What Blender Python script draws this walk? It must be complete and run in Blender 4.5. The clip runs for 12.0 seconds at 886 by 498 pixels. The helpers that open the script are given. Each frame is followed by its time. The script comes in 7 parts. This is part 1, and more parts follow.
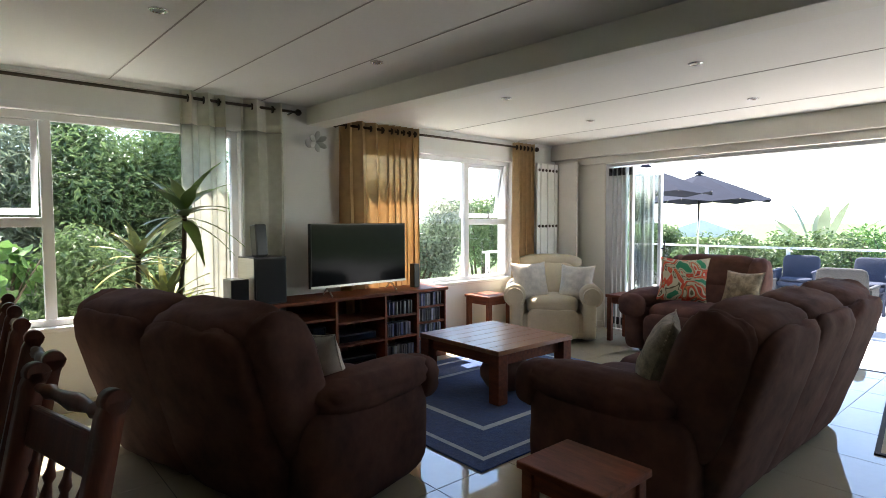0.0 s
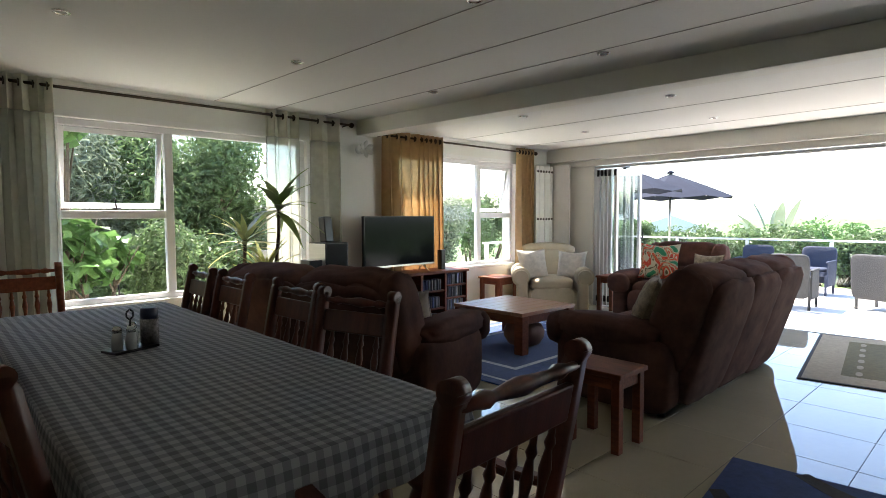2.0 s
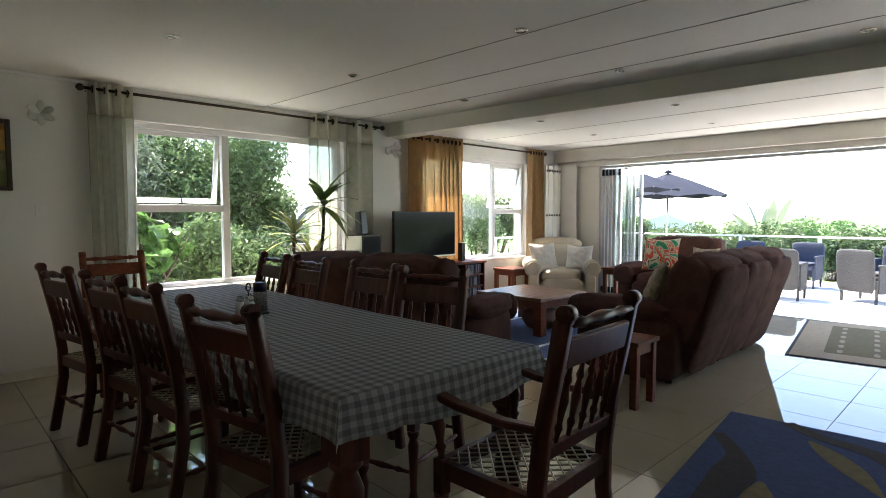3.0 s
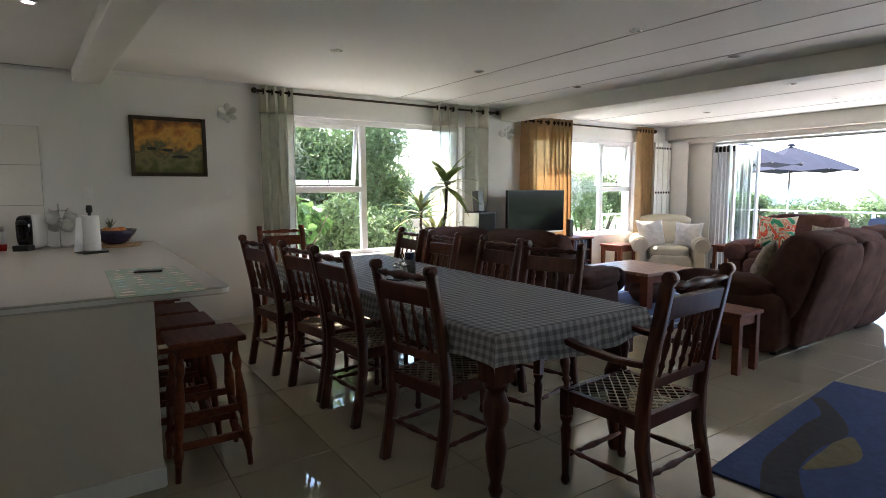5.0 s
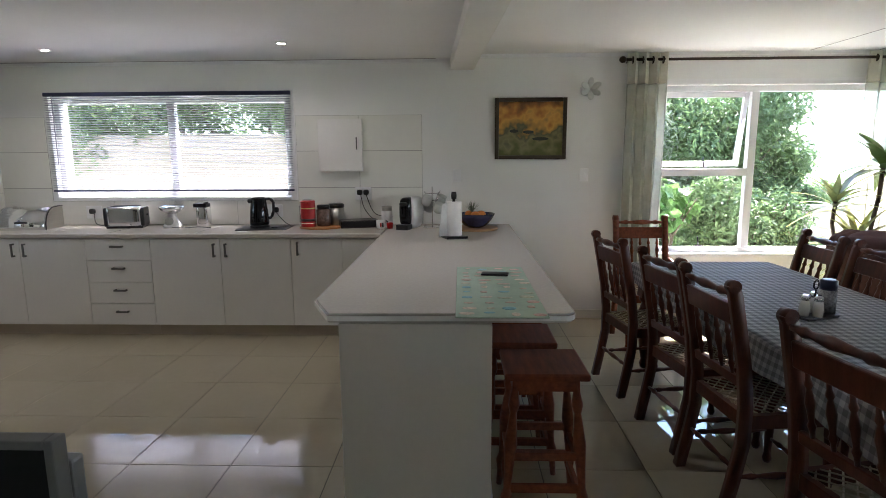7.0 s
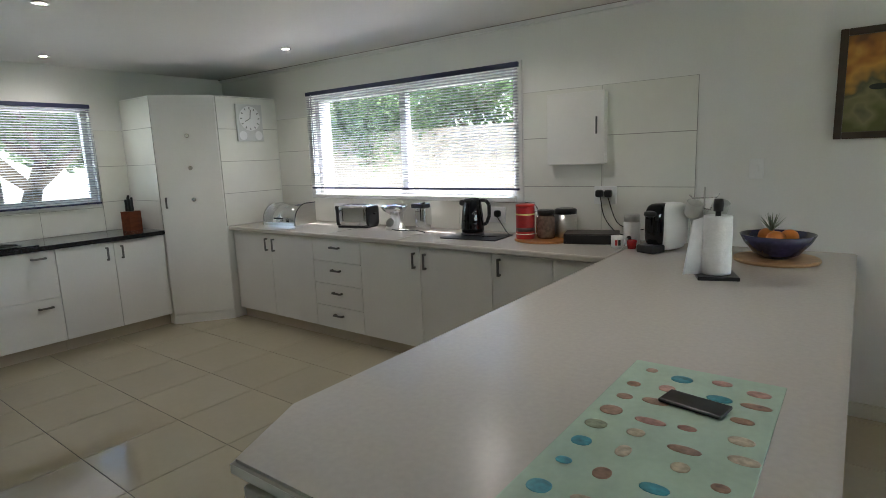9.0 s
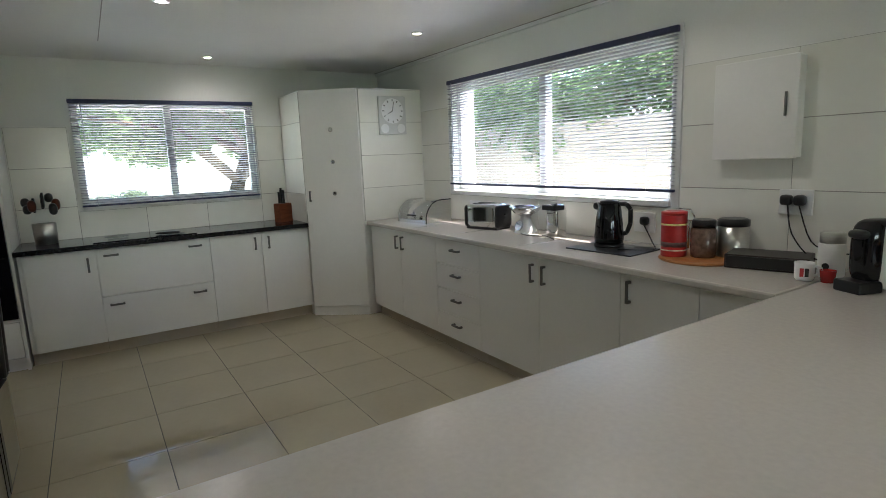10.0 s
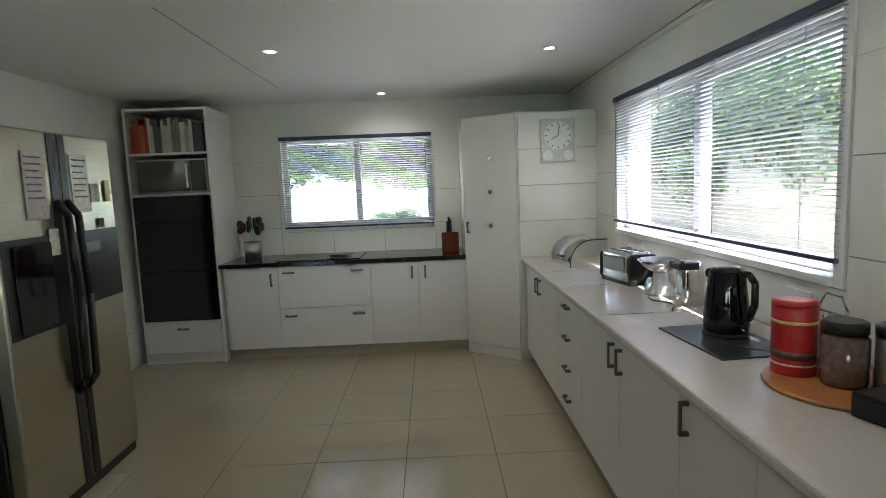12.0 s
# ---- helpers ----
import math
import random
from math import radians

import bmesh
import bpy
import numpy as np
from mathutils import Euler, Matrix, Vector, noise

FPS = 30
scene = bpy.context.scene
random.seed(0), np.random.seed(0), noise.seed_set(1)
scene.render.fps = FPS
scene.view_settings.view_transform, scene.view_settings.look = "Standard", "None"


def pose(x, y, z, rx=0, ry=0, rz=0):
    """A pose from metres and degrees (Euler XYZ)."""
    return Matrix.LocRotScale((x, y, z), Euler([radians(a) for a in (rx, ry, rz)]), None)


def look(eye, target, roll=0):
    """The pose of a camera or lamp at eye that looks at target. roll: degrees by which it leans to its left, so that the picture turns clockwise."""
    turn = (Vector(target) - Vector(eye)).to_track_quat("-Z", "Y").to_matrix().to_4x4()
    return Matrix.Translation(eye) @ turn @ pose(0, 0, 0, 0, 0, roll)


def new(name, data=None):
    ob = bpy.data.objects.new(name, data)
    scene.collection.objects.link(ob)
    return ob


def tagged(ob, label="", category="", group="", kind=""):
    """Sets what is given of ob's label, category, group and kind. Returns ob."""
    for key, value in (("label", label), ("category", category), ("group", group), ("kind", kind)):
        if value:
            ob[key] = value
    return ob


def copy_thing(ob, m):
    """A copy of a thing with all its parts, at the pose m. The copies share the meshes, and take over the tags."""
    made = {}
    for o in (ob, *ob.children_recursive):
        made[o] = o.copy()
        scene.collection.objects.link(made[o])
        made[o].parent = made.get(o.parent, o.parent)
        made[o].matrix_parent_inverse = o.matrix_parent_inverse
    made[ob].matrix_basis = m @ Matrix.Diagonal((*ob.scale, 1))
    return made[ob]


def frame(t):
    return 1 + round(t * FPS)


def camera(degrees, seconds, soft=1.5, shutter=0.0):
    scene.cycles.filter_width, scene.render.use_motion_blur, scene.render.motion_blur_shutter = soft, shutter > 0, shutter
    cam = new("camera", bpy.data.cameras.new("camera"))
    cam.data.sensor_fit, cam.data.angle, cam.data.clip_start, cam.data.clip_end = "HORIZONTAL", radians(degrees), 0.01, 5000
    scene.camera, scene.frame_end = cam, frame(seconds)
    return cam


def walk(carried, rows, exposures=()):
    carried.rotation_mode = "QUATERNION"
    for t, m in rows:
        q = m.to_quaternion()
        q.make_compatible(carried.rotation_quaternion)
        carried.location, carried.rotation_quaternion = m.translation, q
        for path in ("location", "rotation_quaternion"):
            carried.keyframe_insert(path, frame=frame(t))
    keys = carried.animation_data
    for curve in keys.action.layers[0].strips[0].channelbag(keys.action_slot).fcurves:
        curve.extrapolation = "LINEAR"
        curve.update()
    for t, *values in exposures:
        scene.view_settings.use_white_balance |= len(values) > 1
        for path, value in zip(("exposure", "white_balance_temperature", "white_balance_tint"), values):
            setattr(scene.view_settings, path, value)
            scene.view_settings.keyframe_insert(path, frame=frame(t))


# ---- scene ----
cam = camera(77.5, 12.0, soft=0.8)
PATH = [
    (0, (0.333, 0.764, 1.366), (1.637, 2.277, 1.266), -0.2),
    (0.5, (0.081, 0.576, 1.364), (1.396, 2.08, 1.26), -0.4),
    (1, (-0.188, 0.473, 1.355), (1.141, 1.963, 1.245), -0.5),
    (1.5, (-0.526, 0.372, 1.342), (0.829, 1.839, 1.226), -0.4),
    (2, (-0.865, 0.266, 1.328), (0.507, 1.716, 1.215), -0.3),
    (2.5, (-1.197, 0.194, 1.307), (0.193, 1.627, 1.187), -0.1),
    (4.3, (-1.985, -0.226, 1.292), (-0.661, 1.265, 1.141), -0.0),
    (4.5, (-1.952, -0.247, 1.294), (-0.684, 1.292, 1.137), -0.1),
    (5, (-2.029, -0.269, 1.349), (-0.924, 1.384, 1.139), -0.3),
    (5.5, (-2.083, -0.205, 1.402), (-1.197, 1.57, 1.149), -0.2),
    (6, (-2.075, -0.118, 1.457), (-1.463, 1.761, 1.154), -0.1),
    (6.5, (-2.002, 0.086, 1.492), (-1.685, 2.035, 1.177), -0.2),
    (7, (-1.882, 0.363, 1.505), (-1.944, 2.335, 1.182), -0.3),
    (7.5, (-1.732, 0.711, 1.499), (-2.158, 2.637, 1.172), -0.4),
    (7.7, (-1.635, 0.863, 1.5), (-2.205, 2.752, 1.173), -0.7),
    (9.3, (-1.432, 2.159, 1.481), (-2.774, 3.604, 1.146), -2.2),
    (9.5, (-1.442, 2.318, 1.473), (-2.891, 3.656, 1.139), -2.2),
    (10, (-1.487, 2.685, 1.469), (-3.153, 3.742, 1.138), -2.3),
    (10.5, (-1.471, 3.098, 1.448), (-3.295, 3.857, 1.136), -2.3),
    (11, (-1.508, 3.489, 1.453), (-3.411, 4.031, 1.16), -2.3),
    (11.5, (-1.559, 3.801, 1.49), (-3.516, 4.12, 1.225), -2.3),
    (12, (-1.578, 4.096, 1.538), (-3.565, 4.134, 1.307), -2.3),
]
walk(cam, [(t, look(eye, target, roll)) for t, eye, target, roll in PATH],
     exposures=[(0, 2.38, 6650, 14), (2.5, 2.45, 6650, 14), (4.5, 2.8, 6500, 17), (5.5, 3.08, 6250, 20), (7.5, 3.52, 6100, 18), (9.5, 3.38, 6200, 11), (12, 3.36, 6200, 10)])


# ---- world and light ----
world = bpy.data.worlds.new("sky")
scene.world = world
world.use_nodes = True
wn = world.node_tree
sky = wn.nodes.new("ShaderNodeTexSky")
sky.sky_type, sky.sun_disc = "NISHITA", False
sky.dust_density, sky.air_density = 0.3, 1.0
sky.sun_elevation, sky.sun_rotation = radians(57), radians(11)
wn.links.new(sky.outputs[0], wn.nodes["Background"].inputs[0])
wn.nodes["Background"].inputs[1].default_value = 0.15
sun = new("sun", bpy.data.lights.new("sun", "SUN"))
sun.data.energy, sun.data.angle, sun.data.color = 5.0, radians(0.53), (1.0, 0.95, 0.87)
sun.matrix_world = look((0.2 * 30, 30, 1.6 * 30), (0, 0, 0))


# ---- materials ----
def mat(name, base, rough=0.5, metal=0.0, var=0.08, scale=6.0, bump=0.05, fine=60.0, spec=0.5, coat=0.0, island=False, rand=False, sheen=0.0, translucent=0.0, stretch=None, sheer=0.0):
    """Principled surface with colour variation at two scales and fine relief."""
    m = bpy.data.materials.new(name)
    m.use_nodes = True
    nt = m.node_tree
    b = nt.nodes["Principled BSDF"]
    tc = nt.nodes.new("ShaderNodeTexCoord")
    src = tc.outputs["Object"]
    if stretch:
        mp = nt.nodes.new("ShaderNodeMapping")
        mp.inputs["Scale"].default_value = stretch
        nt.links.new(src, mp.inputs[0])
        src = mp.outputs[0]
    n1, n2 = nt.nodes.new("ShaderNodeTexNoise"), nt.nodes.new("ShaderNodeTexNoise")
    n1.inputs["Scale"].default_value, n1.inputs["Detail"].default_value = scale, 5
    n2.inputs["Scale"].default_value, n2.inputs["Detail"].default_value = fine, 3
    nt.links.new(src, n1.inputs[0])
    nt.links.new(src, n2.inputs[0])
    add = nt.nodes.new("ShaderNodeMath")
    add.operation = "MULTIPLY_ADD"
    nt.links.new(n2.outputs[0], add.inputs[0])
    add.inputs[1].default_value = 0.35
    nt.links.new(n1.outputs[0], add.inputs[2])
    fac = add.outputs[0]
    if island or rand:
        info = nt.nodes.new("ShaderNodeNewGeometry" if island else "ShaderNodeObjectInfo")
        a2 = nt.nodes.new("ShaderNodeMath")
        a2.operation = "MULTIPLY_ADD"
        nt.links.new(info.outputs["Random Per Island" if island else "Random"], a2.inputs[0])
        a2.inputs[1].default_value = 0.6 if island else 0.25
        nt.links.new(fac, a2.inputs[2])
        fac = a2.outputs[0]
    rng = nt.nodes.new("ShaderNodeMapRange")
    rng.inputs[1].default_value, rng.inputs[2].default_value = 0.4, (1.5 if island else 1.05 if rand else 0.95)
    nt.links.new(fac, rng.inputs[0])
    mix = nt.nodes.new("ShaderNodeMix")
    mix.data_type = "RGBA"
    mix.inputs[6].default_value = (*[c * (1 - var) for c in base], 1)
    mix.inputs[7].default_value = (*[min(1, c * (1 + var)) for c in base], 1)
    nt.links.new(rng.outputs[0], mix.inputs[0])
    nt.links.new(mix.outputs[2], b.inputs["Base Color"])
    b.inputs["Roughness"].default_value, b.inputs["Metallic"].default_value = rough, metal
    b.inputs["Specular IOR Level"].default_value, b.inputs["Coat Weight"].default_value = spec, coat
    b.inputs["Sheen Weight"].default_value = sheen
    if bump:
        bp = nt.nodes.new("ShaderNodeBump")
        bp.inputs["Strength"].default_value, bp.inputs["Distance"].default_value = bump, 0.01
        nt.links.new(add.outputs[0], bp.inputs["Height"])
        nt.links.new(bp.outputs[0], b.inputs["Normal"])
    if translucent:
        tr = nt.nodes.new("ShaderNodeBsdfTranslucent")
        nt.links.new(mix.outputs[2], tr.inputs[0])
        ms = nt.nodes.new("ShaderNodeMixShader")
        ms.inputs[0].default_value = translucent
        nt.links.new(b.outputs[0], ms.inputs[1])
        nt.links.new(tr.outputs[0], ms.inputs[2])
        nt.links.new(ms.outputs[0], nt.nodes["Material Output"].inputs[0])
        if sheer:
            # open weave: part of the view passes between the threads
            op, mo = nt.nodes.new("ShaderNodeBsdfTransparent"), nt.nodes.new("ShaderNodeMixShader")
            op.inputs[0].default_value = (*[min(1, 0.35 + c) for c in base], 1)
            mo.inputs[0].default_value = sheer
            nt.links.new(ms.outputs[0], mo.inputs[1])
            nt.links.new(op.outputs[0], mo.inputs[2])
            nt.links.new(mo.outputs[0], nt.nodes["Material Output"].inputs[0])
    return m


def glow(name, colour, strength):
    m = mat(name, colour)
    b = m.node_tree.nodes["Principled BSDF"]
    b.inputs["Emission Color"].default_value, b.inputs["Emission Strength"].default_value = (*colour, 1), strength
    return m


def clear(name, tint=(1, 1, 1), gloss=0.06):
    """Thin clear pane: mostly see-through with a Fresnel gloss."""
    m = bpy.data.materials.new(name)
    m.use_nodes = True
    nt = m.node_tree
    nt.nodes.remove(nt.nodes["Principled BSDF"])
    t, g = nt.nodes.new("ShaderNodeBsdfTransparent"), nt.nodes.new("ShaderNodeBsdfGlossy")
    mx, lw = nt.nodes.new("ShaderNodeMixShader"), nt.nodes.new("ShaderNodeLayerWeight")
    t.inputs[0].default_value = (*tint, 1)
    g.inputs["Roughness"].default_value = 0.02
    lw.inputs[0].default_value = 0.5
    pw, ml = nt.nodes.new("ShaderNodeMath"), nt.nodes.new("ShaderNodeMath")
    pw.operation, ml.operation = "POWER", "MULTIPLY_ADD"
    pw.inputs[1].default_value, ml.inputs[1].default_value, ml.inputs[2].default_value = 4.0, 0.6, gloss * 0.5
    nt.links.new(lw.outputs["Facing"], pw.inputs[0])
    nt.links.new(pw.outputs[0], ml.inputs[0])
    nt.links.new(ml.outputs[0], mx.inputs[0])
    nt.links.new(t.outputs[0], mx.inputs[1])
    nt.links.new(g.outputs[0], mx.inputs[2])
    nt.links.new(mx.outputs[0], nt.nodes["Material Output"].inputs[0])
    return m


PLASTER = mat("plaster", (0.74, 0.72, 0.64), 0.75, var=0.05, scale=1.5, bump=0.06, fine=90)
PLASTER_N = mat("white_plaster", (0.79, 0.785, 0.755), 0.7, var=0.05, scale=1.2, bump=0.06, fine=90)
CEILING = mat("ceiling_paint", (0.76, 0.75, 0.71), 0.7, var=0.04, scale=0.9, bump=0.02, fine=50)
BEAM = mat("beam_paint", (0.74, 0.72, 0.65), 0.55, var=0.05, scale=2, bump=0.04)
TILE = mat("porcelain_tile", (0.41, 0.36, 0.255), 0.025, var=0.07, scale=2.2, bump=0.0, fine=25, spec=0.95, rand=True)
GROUT = mat("grout", (0.085, 0.075, 0.06), 0.8, var=0.2, scale=5)
WALLTILE = mat("wall_tile", (0.80, 0.79, 0.73), 0.16, var=0.03, scale=3, bump=0.01, fine=12, rand=True)
WGROUT = mat("wall_grout", (0.36, 0.34, 0.31), 0.85, var=0.15)
UPVC = mat("window_frame_white", (0.82, 0.82, 0.82), 0.3, var=0.03, bump=0.01)
GLASS = clear("window_glass", (0.97, 0.99, 0.98))
MELAMINE = mat("white_melamine", (0.80, 0.785, 0.75), 0.32, var=0.04, scale=2, bump=0.015, fine=40)
WORKTOP = mat("speckled_laminate", (0.58, 0.54, 0.49), 0.24, var=0.05, scale=60, bump=0.006, fine=500)
GRANITE = mat("black_granite", (0.012, 0.013, 0.016), 0.12, var=0.5, scale=60, bump=0.0, fine=300)
STEEL = mat("brushed_steel", (0.55, 0.54, 0.50), 0.30, 1.0, var=0.08, scale=3, bump=0.03, stretch=(1, 1, 60))
CHROME = mat("chrome", (0.75, 0.75, 0.75), 0.08, 1.0, var=0.03, bump=0)
HANDLE = mat("pewter_handle", (0.16, 0.155, 0.15), 0.35, 0.9, var=0.1, bump=0.02)
BLACK = mat("black_plastic", (0.012, 0.012, 0.013), 0.28, var=0.2, bump=0.02)
BLACKGLASS = mat("black_glass", (0.006, 0.006, 0.007), 0.05, var=0.2, bump=0)
GREYALU = mat("grey_aluminium", (0.52, 0.53, 0.54), 0.35, 0.2, var=0.06, bump=0.01)
WOOD_DARK = mat("dark_mahogany", (0.095, 0.026, 0.013), 0.36, var=0.45, scale=5, bump=0.05, fine=50, stretch=(6, 6, 1), coat=0.06, spec=0.35)
WOOD_RED = mat("reddish_hardwood", (0.17, 0.046, 0.018), 0.55, spec=0.25, var=0.4, scale=5, bump=0.05, fine=40, stretch=(8, 1.2, 8), coat=0.0)
WOOD_TABLE = mat("polished_hardwood", (0.27, 0.115, 0.050), 0.34, var=0.45, scale=4, bump=0.05, fine=40, stretch=(1.2, 9, 9), coat=0.1, island=True)
SUEDE = mat("brown_suede", (0.098, 0.047, 0.035), 0.9, var=0.35, scale=6, bump=0.3, fine=25, spec=0.12)
CREAM = mat("cream_leather", (0.48, 0.41, 0.28), 0.45, var=0.1, scale=6, bump=0.18, fine=40)
CUSHION = mat("pale_fabric", (0.60, 0.54, 0.45), 0.9, var=0.14, scale=20, bump=0.2, fine=160)
ROD = mat("bronze_rod", (0.05, 0.035, 0.022), 0.4, 0.6, var=0.2)
VOILE = mat("grey_curtain", (0.66, 0.66, 0.60), 0.9, var=0.1, scale=14, bump=0.1, fine=200, translucent=0.5, sheer=0.38)
VOILE_TOP = mat("cream_curtain_band", (0.74, 0.72, 0.63), 0.9, var=0.08, scale=14, bump=0.1, fine=200, translucent=0.45)
OCHRE = mat("ochre_curtain", (0.60, 0.44, 0.25), 0.85, var=0.12, scale=14, bump=0.1, fine=200, translucent=0.34, sheer=0.24)
LEAF = mat("leaf", (0.115, 0.175, 0.07), 0.42, var=0.55, scale=2, bump=0.05, island=True, translucent=0.42)
LEAF_GREY = mat("grey_green_leaf", (0.20, 0.24, 0.165), 0.42, var=0.45, scale=1.5, bump=0.05, island=True, translucent=0.36)
LEAF_VINE = mat("vine_leaf", (0.11, 0.21, 0.06), 0.4, var=0.45, scale=3, bump=0.05, island=True, translucent=0.35)
LEAF_PALE = mat("variegated_leaf", (0.36, 0.38, 0.13), 0.35, var=0.6, scale=9, bump=0.04, island=True, translucent=0.35)
LEAF_POT = mat("dracaena_leaf", (0.15, 0.22, 0.06), 0.35, var=0.5, scale=6, bump=0.04, island=True, translucent=0.3)
BARK = mat("bark", (0.10, 0.075, 0.05), 0.9, var=0.4, scale=9, bump=0.5, fine=30)
TERRACE = mat("terrace_paving", (0.66, 0.63, 0.58), 0.6, var=0.08, scale=4, bump=0.08)
GRASS = mat("lawn", (0.09, 0.15, 0.04), 0.9, var=0.4, scale=3, bump=0.3, fine=40)
GARDENWALL = mat("garden_wall", (0.27, 0.24, 0.20), 0.9, var=0.15, scale=1.5, bump=0.2, fine=30)
WHITE = mat("white_paint", (0.8, 0.8, 0.79), 0.4, var=0.03, bump=0.01)


# ---- geometry helpers ----
def box(bm, x0, y0, z0, x1, y1, z1, bevel=0.0, m=None):
    r = bmesh.ops.create_cube(bm, size=1.0)
    vs = r["verts"]
    for v in vs:
        v.co = Vector(((v.co.x + 0.5) * (x1 - x0) + x0, (v.co.y + 0.5) * (y1 - y0) + y0, (v.co.z + 0.5) * (z1 - z0) + z0))
    if bevel:
        es = list({e for v in vs for e in v.link_edges})
        r = bmesh.ops.bevel(bm, geom=es, offset=bevel, segments=2, affect="EDGES", profile=0.5)
        vs = list({v for f in r["faces"] for v in f.verts} | {v for v in vs if v.is_valid})
    if m is not None:
        bmesh.ops.transform(bm, matrix=m, verts=[v for v in vs if v.is_valid])
    return bm


def bx(*a, **k):
    return box(bmesh.new(), *a, **k)


def rod(bm, p0, p1, r0, r1=None, seg=12, smooth=True):
    p0, p1 = Vector(p0), Vector(p1)
    d = p1 - p0
    q = d.to_track_quat("Z", "Y").to_matrix().to_4x4()
    r = bmesh.ops.create_cone(bm, cap_ends=True, segments=seg, radius1=r0, radius2=r0 if r1 is None else r1, depth=d.length, matrix=Matrix.Translation((p0 + p1) / 2) @ q)
    for f in {f for v in r["verts"] for f in v.link_faces}:
        f.smooth = smooth and len(f.verts) == 4
    return bm


def tube(bm, pts, r, seg=8):
    for a, b in zip(pts, pts[1:]):
        rod(bm, a, b, r, r, seg)
    return bm


def lathe(bm, prof, seg=16, at=(0, 0, 0), m=None):
    """Turned shape from (radius, height) pairs about a vertical axis."""
    rings = []
    for r, z in prof:
        rings.append([bm.verts.new(Vector((at[0] + r * math.cos(2 * math.pi * i / seg), at[1] + r * math.sin(2 * math.pi * i / seg), at[2] + z))) for i in range(seg)])
    for a, b in zip(rings, rings[1:]):
        for i in range(seg):
            f = bm.faces.new((a[i], a[(i + 1) % seg], b[(i + 1) % seg], b[i]))
            f.smooth = True
    bm.faces.new(rings[0][::-1])
    bm.faces.new(rings[-1])
    if m is not None:
        bmesh.ops.transform(bm, matrix=m, verts=[v for r in rings for v in r])
    return bm


def soft(bm, cx, cy, cz, sx, sy, sz, p=4.0, cuts=7, wrinkle=0.0, m=None, seed=0.0):
    """Padded block: a rounded box of full size sx, sy, sz with soft folds."""
    before = set(bm.verts)
    r = bmesh.ops.create_cube(bm, size=2.0)
    es = list({e for v in r["verts"] for e in v.link_edges})
    bmesh.ops.subdivide_edges(bm, edges=es, cuts=cuts, use_grid_fill=True)
    seen = [v for v in bm.verts if v not in before]
    for v in seen:
        c = v.co
        k = (abs(c.x) ** p + abs(c.y) ** p + abs(c.z) ** p) ** (1 / p)
        c = c / k
        w = 1 + wrinkle * (noise.noise((c * 2.2) + Vector((seed, seed * 1.7, 3))) + 0.5 * noise.noise(c * 5 + Vector((seed, 1, seed))))
        v.co = Vector((cx + c.x * w * sx / 2, cy + c.y * w * sy / 2, cz + c.z * w * sz / 2))
    for f in {f for v in seen for f in v.link_faces}:
        f.smooth = True
    if m is not None:
        bmesh.ops.transform(bm, matrix=m, verts=list(seen))
    return bm


def part(name, bm, material, parent=None, label=""):
    """Links a bmesh as one mesh object under a thing or a part."""
    bmesh.ops.recalc_face_normals(bm, faces=bm.faces)
    me = bpy.data.meshes.new(name)
    bm.to_mesh(me)
    bm.free()
    me.materials.append(material)
    ob = new(name, me)
    if parent is not None:
        ob.parent = parent
    if label:
        tagged(ob, label)
    return ob


def thing(name, x, y, z, rz=0, label="", category="", group="", kind=""):
    ob = new(name)
    ob.empty_display_size = 0.1
    ob.matrix_world = pose(x, y, z, 0, 0, rz)
    return tagged(ob, label, category, group, kind)


def share(name, ob, parent, loc, rz=0, label=""):
    """Another object on the same mesh."""
    o = new(name, ob.data)
    o.parent = parent
    o.matrix_basis = pose(*loc, 0, 0, rz)
    if label:
        tagged(o, label)
    return o


def structure(name, bm, material, label, category):
    return tagged(part(name, bm, material), label, category, "", "structure")

# ---- structure ----
W, E_, N, S = -7.13, 6.48, 5.50, -4.6      # inner faces
H = 2.42                                    # ceiling over the dining end
HK, HL = 2.385, 2.375                       # lower boards over kitchen and living room
T = 0.24                                    # wall thickness
KS, KX = 1.36, -3.25                        # kitchen's south wall and its end


def wall_along_x(y0, y1, xa, xb, z1, holes):
    bm = bmesh.new()
    x = xa
    for x0, x1, za, zb in holes:
        box(bm, x, y0, 0, x0, y1, z1)
        if za > 0.01:
            box(bm, x0, y0, 0, x1, y1, za)
        box(bm, x0, y0, zb, x1, y1, z1)
        x = x1
    box(bm, x, y0, 0, xb, y1, z1)
    return bm


def wall_along_y(x0, x1, ya, yb, z1, holes):
    bm = bmesh.new()
    y = ya
    for y0, y1, za, zb in holes:
        box(bm, x0, y, 0, x1, y0, z1)
        if za > 0.01:
            box(bm, x0, y0, 0, x1, y1, za)
        box(bm, x0, y0, zb, x1, y1, z1)
        y = y1
    box(bm, x0, y, 0, x1, yb, z1)
    return bm


